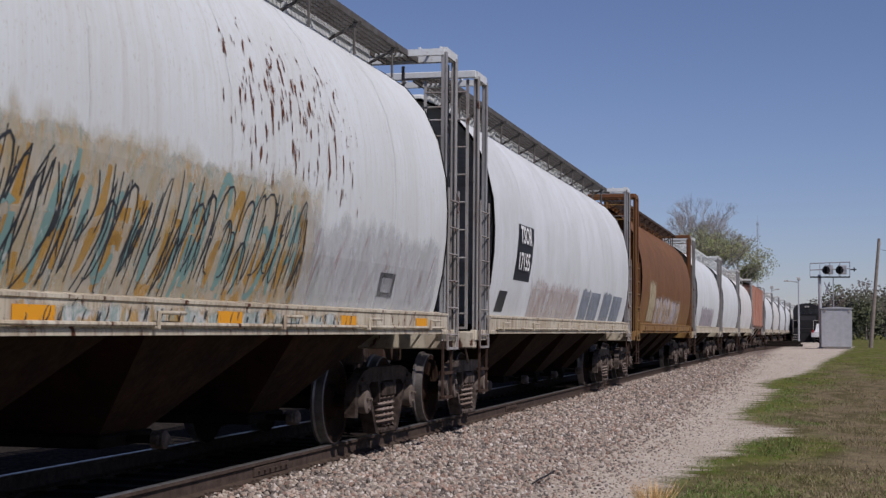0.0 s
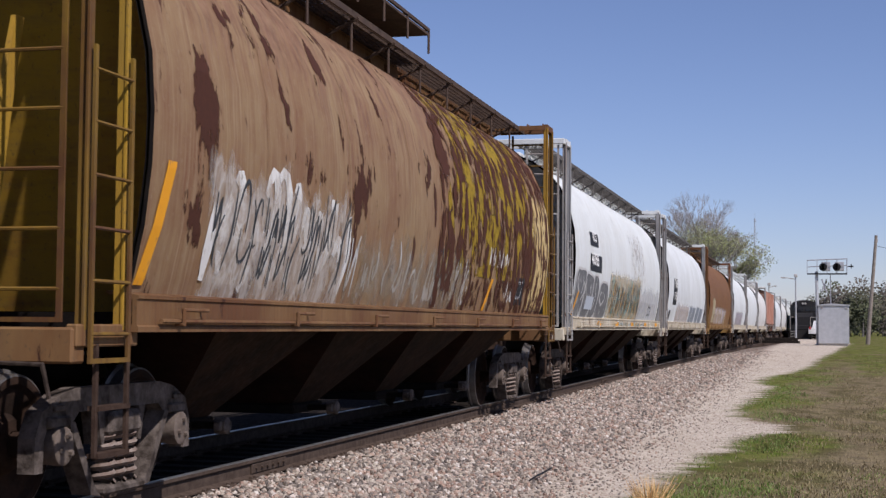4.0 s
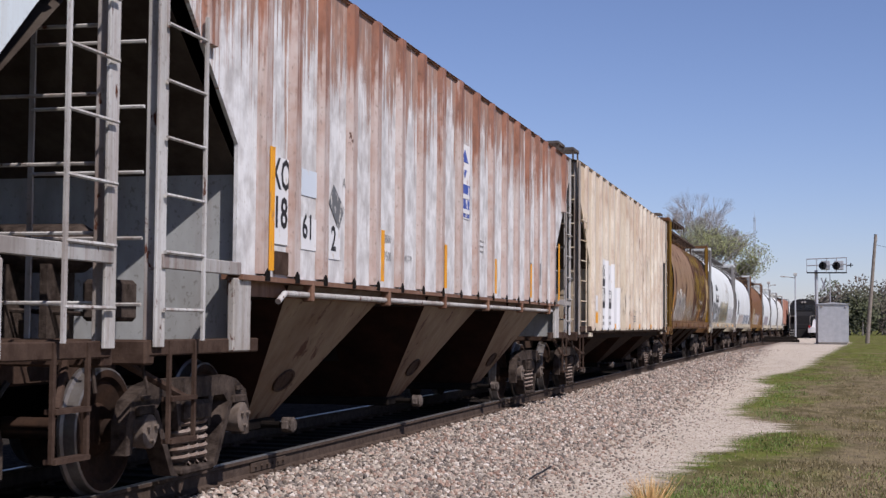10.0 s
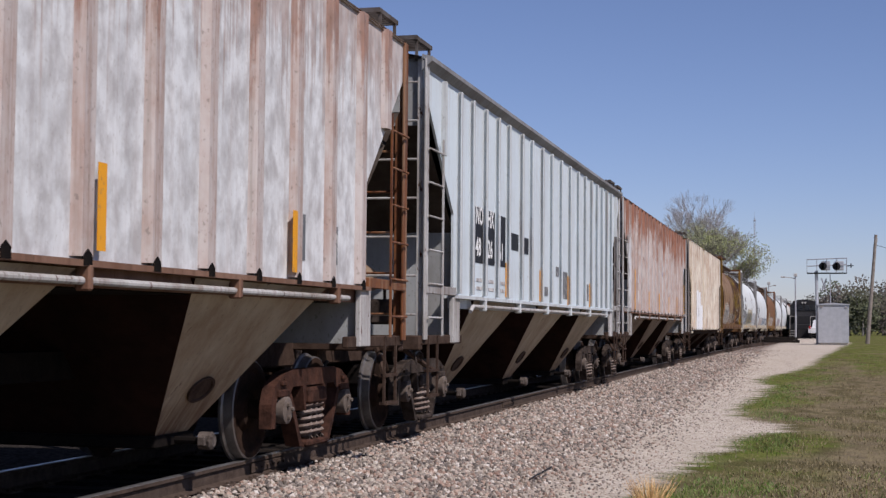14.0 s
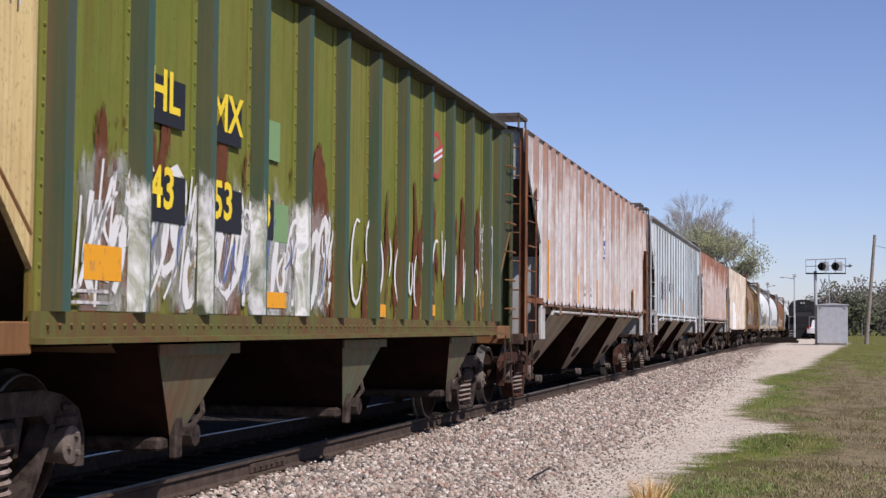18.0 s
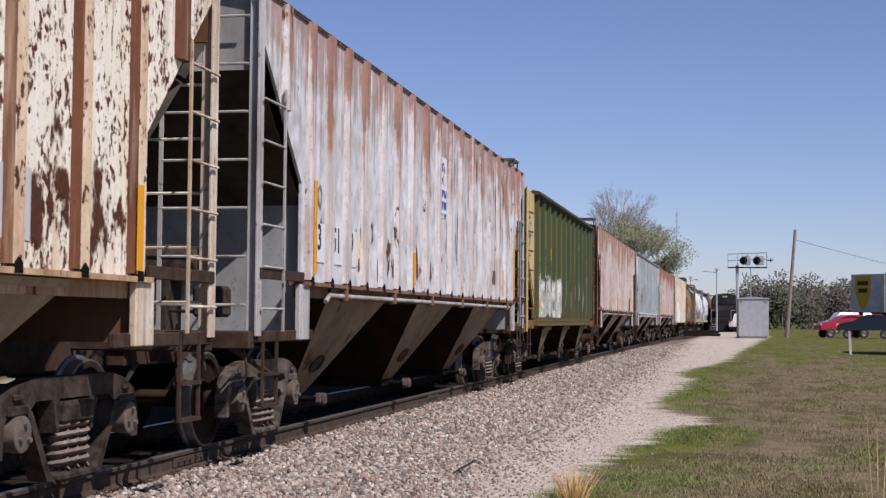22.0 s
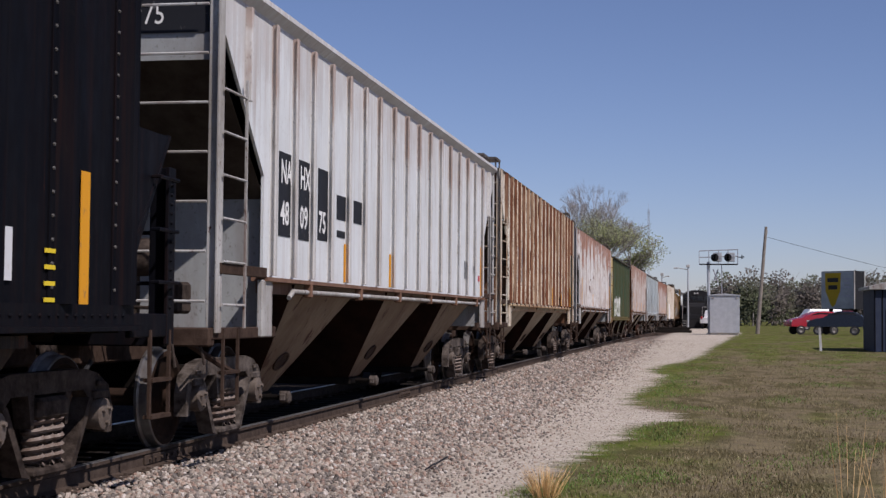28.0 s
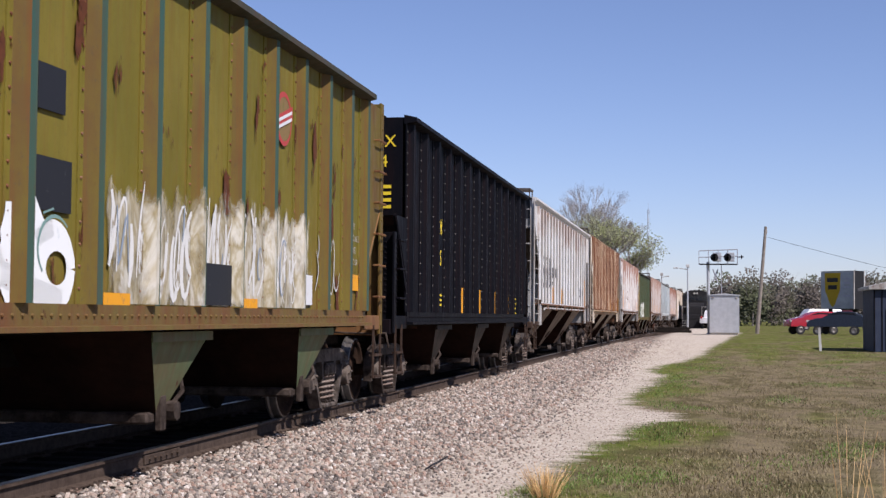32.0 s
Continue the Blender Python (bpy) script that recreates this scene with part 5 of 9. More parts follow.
def build_track():
    prof = [(-0.075, -0.172), (0.075, -0.172), (0.075, -0.160), (0.012, -0.140), (0.010, -0.045), (0.036, -0.034), (0.036, -0.006), (0.028, 0.0),
            (-0.028, 0.0), (-0.036, -0.006), (-0.036, -0.034), (-0.010, -0.045), (-0.012, -0.140), (-0.075, -0.160)]
    ys = [-60, -20] + [4 * k for k in range(0, 60)] + [240 + 20 * k for k in range(30)]
    track = thing("track", "main line track of rusty steel rails on timber ties", "railway track", kind="structure")
    for s in (-1, 1):
        m = Mesh()
        rows = []
        for y in ys:
            c = track_x(y) + s * 0.7545
            rows.append([(c + a, y, b) for a, b in prof])
        m.grid(rows, True)
        for q in range(len(m.f)):
            m.m[q] = 1 if q % len(prof) in (6, 7, 8) else 0
        part("rail", m, [M_RAIL, M_RAILHEAD], track)
    tie = Mesh()
    tie.box(-1.3, 1.3, -0.11, 0.11, -0.33, -0.172, 0, 0.012)
    data = tie.data("tie", M_TIE)
    plate = Mesh()
    for s in (-1, 1):
        plate.box(s * 0.7545 - 0.17, s * 0.7545 + 0.17, -0.1, 0.1, -0.176, -0.158, 0, 0.004)
        for a in (-0.11, 0.11):
            for b in (-0.05, 0.05):
                plate.box(s * 0.7545 + a - 0.015, s * 0.7545 + a + 0.015, b - 0.012, b + 0.012, -0.16, -0.138)
    pdata = plate.data("tie_plate", M_RAIL)
    for k in range(150):
        y = 4 + 0.53 * k
        t = part("tie", data, None, track, at=on_track(y))
        if k < 60:
            part("tie_plate", pdata, None, t)
    # bolted joint bars on the near rail
    for y in (13.1, 24.5, 36.4):
        m = Mesh()
        c = track_x(y) + 0.7545
        m.box(c + 0.012, c + 0.034, y - 0.45, y + 0.45, -0.135, -0.05, 0, 0.004)
        for k in range(6):
            m.tube((c + 0.03, y - 0.36 + 0.145 * k, -0.09), (c + 0.055, y - 0.36 + 0.145 * k, -0.09), 0.016, 6)
        part("joint_bar", m, M_RAIL, track)


build_ground()
build_track()
scatter_stones()
grass_blades()
straw_tuft(-1.40, 13.75, 0.34, 120, 0.22, 3)
straw_tuft(1.25, 12.6, 0.95, 7, 0.30, 8)
straw_tuft(1.62, 13.1, 0.70, 6, 0.24, 9)


# ------------------------------------------------------------------ beside and behind the track
def bare_tree(name, x, y, h, seed, label, leaf=0, leaf_low=0.0, leaf_high=0.6, spread=0.5, leaf_cols=((0.12, 0.145, 0.045), (0.24, 0.25, 0.11)), leaf_size=0.2, thin=1.0):
    r = random.Random(seed)
    tree = thing(name, label, "tree", at=pose(x, y, ground_z(x, y)))
    m, tips = Mesh(), []

    def grow(p, d, length, rad, depth):
        q = p + d * length
        m.tube(tuple(p), tuple(q), rad, 5 if depth > 2 else 8, 0, rad * 0.68, False)
        tips.append((p.lerp(q, 0.6), depth))
        if depth >= 7 or rad < 0.004:
            return
        for _ in range(r.choice((2, 3, 3)) if depth < 4 else r.choice((3, 4))):
            axis = Vector((r.gauss(0, 1), r.gauss(0, 1), r.gauss(0, 0.5))).normalized()
            nd = (d + axis * spread * r.uniform(0.5, 1.1) + Vector((0, 0, 0.12))).normalized()
            grow(q, nd, length * r.uniform(0.66, 0.86), rad * 0.62, depth + 1)
    grow(Vector((0, 0, -0.2)), Vector((r.uniform(-0.05, 0.05), 0, 1)), h * 0.26, h * 0.018 * thin, 0)
    part("trunk", m, shared("bark", lambda: steel("bark", (0.26, 0.23, 0.21), (0.38, 0.35, 0.33), 0.9, 0, 4, 0.01)), tree)
    if leaf:
        c = Mesh()
        pick = [p for p, d in tips if d >= 3 and leaf_low * h <= p.z <= leaf_high * h]
        for _ in range(leaf if pick else 0):
            p = r.choice(pick) + Vector((r.gauss(0, 1), r.gauss(0, 1), r.gauss(0, 1))) * h * 0.03
            a = Vector((r.gauss(0, 1), r.gauss(0, 1), r.gauss(0, 1))).normalized()
            b = a.orthogonal().normalized()
            s = leaf_size * r.uniform(0.5, 1.2)
            c.v += [tuple(p + a * s), tuple(p + b * s * 0.6), tuple(p - a * s), tuple(p - b * s * 0.6)]
            k = len(c.v)
            c.f.append((k - 4, k - 3, k - 2, k - 1))
            c.m.append(0)
        me = bpy.data.meshes.new("crown")
        me.from_pydata(c.v, [], c.f)
        me.materials.append(shared(("leaf", leaf_cols), lambda: leaf_mat(leaf_cols)))
        part("crown", me, None, tree)
    return tree


def leaf_mat(cols):
    n = Nodes("leaf")
    geo = n.add("ShaderNodeNewGeometry").outputs["Random Per Island"]
    return n.finish(n.mix(geo, cols[0], cols[1]), 0.7)


def far_woods():
    """Distant belt of trees, too many to count: trunks, twigs and leaf clumps in one mesh."""
    r = random.Random(21)
    v, f = [], []
    tv = Mesh()
    rows = [(x, 235 + 40 * r.random() + abs(x) * 0.15) for x in [2 + 1.35 * k + r.uniform(-0.6, 0.6) for k in range(75)]]
    rows += [(-75 + 2.0 * k + r.uniform(-1, 1), 420 + 60 * r.random()) for k in range(62)]
    for x, y in rows:
        near = y < 330
        h = r.uniform(7.0, 10.5) if near else r.uniform(6, 10)
        if near and x < 12:
            h *= 0.92
        w = h * r.uniform(0.30, 0.45)
        z0 = ground_z(x, y)
        tv.tube((x, y, z0 - 0.3), (x + r.uniform(-0.4, 0.4), y, z0 + h * 0.6), 0.16, 5, 0, 0.06, False)
        for _ in range(5):
            a = r.uniform(0, 6.28)
            tv.tube((x, y, z0 + h * r.uniform(0.3, 0.55)), (x + math.cos(a) * w, y + math.sin(a) * w, z0 + h * r.uniform(0.6, 0.98)), 0.05, 4, 0, 0.015, False)
        for _ in range(1300 if near else 260):
            a = Vector((r.gauss(0, 1), r.gauss(0, 1), r.gauss(0, 1))).normalized()
            q = r.random() ** 0.55
            p = Vector((x + a.x * w * q, y + a.y * w * q, z0 + h * 0.50 + a.z * h * 0.50 * q))
            d = Vector((r.gauss(0, 1), r.gauss(0, 1), r.gauss(0, 1))).normalized()
            e = d.orthogonal().normalized()
            s = r.uniform(0.14, 0.36) * (1 if near else 1.8)
            k = len(v)
            v += [tuple(p + d * s), tuple(p + e * s * 0.6), tuple(p - d * s), tuple(p - e * s * 0.6)]
            f.append((k, k + 1, k + 2, k + 3))
    woods = thing("far_woods", "distant belt of brownish green budding trees", "trees", kind="stuff")
    me = bpy.data.meshes.new("foliage")
    me.from_pydata(v, [], f)
    n = Nodes("far_foliage")
    geo = n.add("ShaderNodeNewGeometry").outputs["Random Per Island"]
    patch_noise = n.noise(n.mapped(), 0.09, 3, 0.5)
    brown = n.mix(geo, (0.060, 0.050, 0.043), (0.105, 0.088, 0.072))
    green = n.mix(geo, (0.045, 0.055, 0.026), (0.085, 0.095, 0.045))
    me.materials.append(n.finish(n.mix(n.ramp(patch_noise, 0.44, 0.56), brown, green), 0.8))
    ob = part("foliage", me, None, woods)
    ob["kind"] = "stuff"
    ob = part("trunks", tv, shared("bark", lambda: steel("bark", (0.26, 0.23, 0.21), (0.38, 0.35, 0.33), 0.9, 0, 4, 0.01)), woods)
    ob["kind"] = "stuff"


M_GALV = steel("galvanised_steel", (0.50, 0.51, 0.53), (0.40, 0.41, 0.43), 0.45, 0.35, 3, 0.001)
M_POLE = steel("weathered_pole", (0.20, 0.17, 0.145), (0.30, 0.265, 0.23), 0.85, 0, 5, 0.006)
M_MAST = steel("tower_steel", (0.30, 0.30, 0.33), (0.40, 0.39, 0.42), 0.6, 0.2, 3)


def signal_bungalow():
    t = thing("signal_bungalow", "grey galvanised steel railway signal bungalow on the gravel", "equipment hut", at=pose(2.03, 106, base_z(106) + 0.02))
    m = Mesh()
    m.box(-1.04, 1.04, -1.0, 1.0, 0.12, 2.78, 0, 0.02)
    part("cabinet", m, M_GALV, t)
    m = Mesh()
    m.prism([(-1.12, 2.78), (1.12, 2.78), (1.12, 2.83), (0, 2.93), (-1.12, 2.83)], -1.08, 1.08, 1)
    part("roof", m, M_GALV, t)
    m = Mesh()
    m.box(-0.95, 0.95, -0.9, 0.9, -0.15, 0.12)
    part("foundation", m, plain("concrete", (0.42, 0.40, 0.37), 0.9), t)
    for x in (-0.8, 0.86):
        m = Mesh()
        m.box(x - 0.07, x + 0.07, -1.06, -1.0, 2.56, 2.68, 0, 0.01)
        part("vent_hood", m, M_WHITE, t)


def signal_cantilever():
    x, y = 1.0, 106.6
    z = base_z(y)
    t = thing("railway_signal", "railway signal mast with a railed platform and two black signal heads", "signal", at=pose(x, y, z))
    m = Mesh()
    m.tube((-0.02, 0, -0.2), (-0.10, 0, 5.25), 0.115, 12)
    m.box(-0.25, 0.25, -0.25, 0.25, -0.1, 0.08, 0, 0.02)
    part("mast", m, M_GALV, t)
    m = Mesh()
    m.box(-0.75, 2.0, -0.35, 0.35, 5.04, 5.11)
    for k in range(12):
        m.box(-0.72 + 0.24 * k, -0.69 + 0.24 * k, -0.35, 0.35, 5.11, 5.125)
    part("platform", m, M_DARK, t)
    m = Mesh()
    for zz in (5.58, 6.05):
        m.pipe([(-0.75, -0.35, zz), (2.0, -0.35, zz + 0.1)], 0.02)
        m.pipe([(-0.75, 0.35, zz), (2.0, 0.35, zz + 0.1)], 0.02)
        m.pipe([(-0.75, -0.35, zz), (-0.75, 0.35, zz)], 0.02)
    for k in range(5):
        for q in (-0.35, 0.35):
            xx = -0.75 + 0.685 * k
            m.pipe([(xx, q, 5.1), (xx, q, 6.07 + 0.025 * k)], 0.02)
    part("handrail", m, M_MAST, t)
    for k, xx in enumerate((0.35, 1.28)):
        h = Mesh()
        h.lathe([(-0.46, 0.0), (-0.46, 0.26), (-0.43, 0.28), (-0.36, 0.26), (-0.36, 0.0)], 20, 1, (xx, 0, 5.56))
        head = part("signal_head", h, M_BLACK, t)
        for zz in (5.42, 5.56, 5.70):
            v = Mesh()
            v.lathe([(-0.74, 0.085), (-0.46, 0.10)], 12, 1, (xx, 0, zz))
            part("visor", v, M_BLACK, head)
        b = Mesh()
        b.box(xx - 0.12, xx + 0.5, -0.28, 0.18, 5.28, 5.92, 0, 0.03)
        part("signal_case", b, M_GALV, head)
    m = Mesh()
    m.pipe([(2.0, 0, 5.6), (2.45, 0, 5.62)], 0.04)
    m.lathe([(2.25, 0.0), (2.25, 0.16), (2.32, 0.16), (2.32, 0.0)], 10, 0, (0, 0, 5.62))
    part("side_lamp", m, M_BLACK, t)
    m = Mesh()
    m.pipe([(0.85, 0, 5.05), (0.87, 0, 2.4), (0.87, 0, 0)], 0.03)
    part("conduit", m, M_MAST, t)
    m = Mesh()
    for s in (-1, 1):
        a, b = Vector((0.42 - 0.17 * s, -0.1, 3.75)), Vector((0.42 + 0.17 * s, -0.1, 4.7))
        m.tube(tuple(a), tuple(b), 0.045, 6)
    part("cross_sign", m, M_MAST, t)


def utility_pole(x, y, h, lean, label, wire=True):
    z = base_z(y)
    t = thing("utility_pole", label, "pole", at=pose(x, y, z, 0, lean, 0))
    m = Mesh()
    m.tube((0, 0, -0.5), (0, 0, h), 0.17, 12, 0, 0.11)
    part("pole", m, M_POLE, t)
    m = Mesh()
    m.tube((0.1, -0.05, h - 0.55), (0.1, -0.05, h - 0.25), 0.05, 8)
    part("insulator", m, M_WHITE, t)
    if wire:
        m = Mesh()
        a, b = Vector((0.1, 0, h - 0.8)), Vector((42, 30, h - 2.2))
        pts = [a.lerp(b, k / 20) - Vector((0, 0, 1.5 * math.sin(math.pi * k / 20))) for k in range(21)]
        m.pipe(pts, 0.016, 4)
        part("wire", m, M_BLACK, t)


def crossing_lights():
    for x, y, h, arm in ((-0.72, 140, 6.1, -0.9), (-3.4, 150, 5.6, 0.5)):
        t = thing("street_lamp", "slim pale grey street lamp with a short arm", "lamp", "street lamps by the crossing", at=pose(x, y, base_z(y)))
        m = Mesh()
        m.tube((0, 0, -0.2), (0, 0, h), 0.09, 8, 0, 0.06)
        part("pole", m, M_GALV, t)
        m = Mesh()
        m.pipe([(0, 0, h - 0.3), (arm, 0, h - 0.15)], 0.035)
        m.box(min(arm, arm * 1.5), max(arm, arm * 1.5), -0.12, 0.12, h - 0.22, h - 0.1, 0, 0.02)
        part("lamp_arm", m, M_WHITE, t)
        m = Mesh()
        m.box(-0.16, 0.16, -0.16, 0.16, h - 0.1, h + 0.18, 0, 0.03)
        part("cap", m, M_WHITE, t)


def radio_tower():
    t = thing("radio_tower", "tall thin lattice radio tower far off", "tower", at=pose(-19.1, 600, 0))
    m = Mesh()
    r, h = 0.42, 46.0
    legs = [(r * math.cos(a), r * math.sin(a)) for a in (0.3, 2.4, 4.5)]
    for x, y in legs:
        m.tube((x, y, 0), (x, y, h), 0.055, 5)
    for k in range(38):
        z = k * h / 38
        for i in range(3):
            a, b = legs[i], legs[(i + 1) % 3]
            m.tube((*a, z), (*b, z + h / 38), 0.04, 4, 0, None, False)
    m.tube((0, 0, h), (0, 0, h + 2.5), 0.05, 4)
    part("lattice", m, M_MAST, t)
    m = Mesh()
    m.box(-0.5, 0.5, -0.1, 0.1, h - 1.4, h - 1.2)
    part("antenna", m, M_MAST, t)


def locomotive():
    y0 = 166.0
    t = thing("locomotive", "black diesel locomotive standing on the siding", "locomotive", at=pose(-0.02, y0, 0.05, 0, 0, -math.degrees(CURVE * y0)))
    black = steel("loco_black", (0.022, 0.022, 0.025), (0.03, 0.029, 0.029), 0.75, 0, 2, 0.001)
    m = Mesh()
    m.box(-1.5, 1.5, 0.0, 20.0, 1.1, 1.62, 0, 0.05)
    part("frame_deck", m, black, t)
    m = Mesh()
    m.prism([(0.9, 1.62), (0.9, 2.55), (1.15, 2.85), (2.3, 3.0), (2.3, 1.62)], -0.95, 0.95)
    part("short_nose", m, black, t)
    m = Mesh()
    m.prism([(-1.52, 1.62), (1.52, 1.62), (1.52, 3.75), (1.15, 4.25), (0.5, 4.42), (-0.5, 4.42), (-1.15, 4.25), (-1.52, 3.75)], 2.3, 4.7, 1)
    cab = part("cab", m, black, t)
    for x0, x1 in ((-1.36, -0.86), (-0.76, -0.1), (0.1, 0.76), (0.86, 1.36)):
        w = Mesh()
        w.box(x0, x1, 2.27, 2.295, 3.2, 3.78, 0, 0.005)
        part("windscreen", w, M_GLASS, cab)
    m = Mesh()
    m.box(-0.95, 0.95, 4.7, 19.0, 1.62, 4.2, 0, 0.15)
    part("long_hood", m, black, t)
    m = Mesh()
    m.prism([(-1.4, 0.12), (1.4, 0.12), (1.5, 1.1), (-1.5, 1.1)], -0.12, 0.02, 1)
    part("plough", m, black, t)
    for s in (-1, 1):
        m = Mesh()
        m.pipe([(s * 1.45, 0.0, 0.6), (s * 1.45, 0.0, 2.5), (s * 1.45, 2.3, 2.55)], 0.025)
        m.pipe([(s * 0.75, -0.02, 1.1), (s * 0.75, -0.02, 2.5), (s * 1.45, 0, 2.5)], 0.025)
        part("handrail", m, M_WHITE, t)
        for k in range(3):
            st = Mesh()
            st.box(s * 1.15 - 0.3, s * 1.15 + 0.3, -0.16, 0.1, 0.35 + 0.27 * k, 0.40 + 0.27 * k)
            part("step", st, M_WHITE, t)
    m = Mesh()
    for x in (-0.15, 0.15):
        m.lathe([(2.2, 0.0), (2.2, 0.11), (2.32, 0.12)], 12, 1, (x, 0, 4.06))
    part("headlight", m, M_WHITE, t)
    for y in (4.0, 16.0):
        m = Mesh()
        m.box(-1.2, 1.2, y - 2.2, y + 2.2, 0.45, 1.0, 0, 0.05)
        bog = part("bogie", m, M_DARK, t)
        for k in (-1.7, 0, 1.7):
            w = Mesh()
            for s in (-1, 1):
                w.lathe([(s * 0.68, 0.1), (s * 0.68, 0.5), (s * 0.81, 0.48), (s * 0.81, 0.1)], 20, 0, (0, y + k, 0.48))
            w.tube((-0.8, y + k, 0.48), (0.8, y + k, 0.48), 0.09, 8)
            part("wheelset", w, M_WHEEL, bog)
    m = Mesh()
    m.box(-1.3, 1.3, 7.5, 12.5, 0.35, 1.1, 0, 0.15)
    part("fuel_tank", m, black, t)
    # the siding under it
    track = thing("siding_track", "siding track with rusty rails", "railway track", kind="structure")
    for s in (-1, 1):
        m = Mesh()
        rows = []
        for k in range(36):
            y = 100 + k * 8
            off = 3.36 * smooth(100, 165, y)
            c = track_x(y) + off + s * 0.7545
            rows.append([(c - 0.036, y, -0.16), (c + 0.036, y, -0.16), (c + 0.036, y, 0.055), (c - 0.036, y, 0.055)])
        m.grid(rows, True)
        part("rail", m, M_RAIL, track)


def road_vehicle(name, label, category, x, y, rz, length, width, height, mat, style="suv", roof_mat=None):
    t = thing(name, label, category, "cars parked beyond the grass", at=pose(x, y, base_z(y) + 0.28, 0, 0, rz))
    L, W, H = length / 2, width / 2, height
    if style == "van":
        prof = [(-L, 0.3), (-L, H * 0.95), (-L + 0.15, H), (L * 0.45, H), (L * 0.72, H * 0.58), (L * 0.97, H * 0.5), (L, 0.35), (L, 0.3)]
        low = 0.3
    elif style == "pickup":
        prof = [(-L, 0.35), (-L, 0.95), (-0.3, 1.0), (-0.2, H), (0.75, H), (1.35, 1.05), (L * 0.96, 0.98), (L, 0.6), (L, 0.35)]
        low = 0.35
    else:
        prof = [(-L, 0.34), (-L, 0.78), (-L * 0.96, 0.98), (-L * 0.84, 1.22), (-L * 0.66, H * 0.95), (-L * 0.40, H), (-L * 0.05, H * 0.98), (L * 0.18, H * 0.88), (L * 0.45, 1.0),
                (L * 0.70, 0.93), (L * 0.90, 0.80), (L * 0.98, 0.64), (L, 0.48), (L * 0.98, 0.32)]
        low = 0.32
    m = Mesh()
    rings = []
    for x0, k in ((-W, 0.93), (-W * 0.9, 1.0), (W * 0.9, 1.0), (W, 0.93)):
        rings.append([(a * (0.985 if abs(x0) == W else 1), x0 * (0.86 if b > 1.02 else 1.0), low + (b - low) * (k if b > 0.9 else 1)) for a, b in prof])
    m.grid(rings, True)
    m.face(rings[0][::-1])
    m.face(rings[-1])
    body = part("body", m, mat, t, smooth=True)
    for s in (-1, 1):
        g = Mesh()
        if style == "suv":
            q = [(-L * 0.76, 1.06), (-L * 0.60, H * 0.90), (-L * 0.05, H * 0.92), (L * 0.14, H * 0.84), (L * 0.34, 1.06)]
        elif style == "van":
            q = [(L * 0.2, H * 0.55), (L * 0.2, H * 0.85), (L * 0.44, H * 0.85), (L * 0.64, H * 0.55)]
        else:
            q = [(-0.1, 1.05), (-0.05, H * 0.93), (0.7, H * 0.93), (1.1, 1.05)]
        k = s * W * 0.85
        g.prism([(a, max(b, 1.06)) for a, b in q], k - 0.05, k + 0.05, 1)
        part("side_window", g, M_GLASS, body)
    for a in (-L * 0.62, L * 0.62):
        for s in (-1, 1):
            w = Mesh()
            w.lathe([(s * (W - 0.2), 0.0), (s * (W - 0.2), 0.34), (s * (W + 0.01), 0.34), (s * (W + 0.01), 0.22)], 18, 1, (a, 0, 0.06))
            wheel = part("wheel", w, M_HOSE, t)
            rim = Mesh()
            rim.lathe([(s * (W + 0.0), 0.22), (s * (W + 0.015), 0.19), (s * (W - 0.02), 0.05), (s * (W - 0.02), 0.0)], 14, 1, (a, 0, 0.06))
            part("rim", rim, M_TREAD, wheel)
    for s in (-1, 1):
        l = Mesh()
        l.box(L * 0.94, L + 0.01, s * W * 0.75 - 0.16, s * W * 0.75 + 0.16, 0.66, 0.82, 0, 0.02)
        part("headlight", l, M_WHITE, body)
        l = Mesh()
        l.box(-L - 0.012, -L * 0.96, s * W * 0.82 - 0.1, s * W * 0.82 + 0.1, 0.8, 1.1, 0, 0.02)
        part("tail_light", l, shared("tail_red", lambda: plain("tail_red", (0.35, 0.015, 0.015), 0.3)), body)
    return t


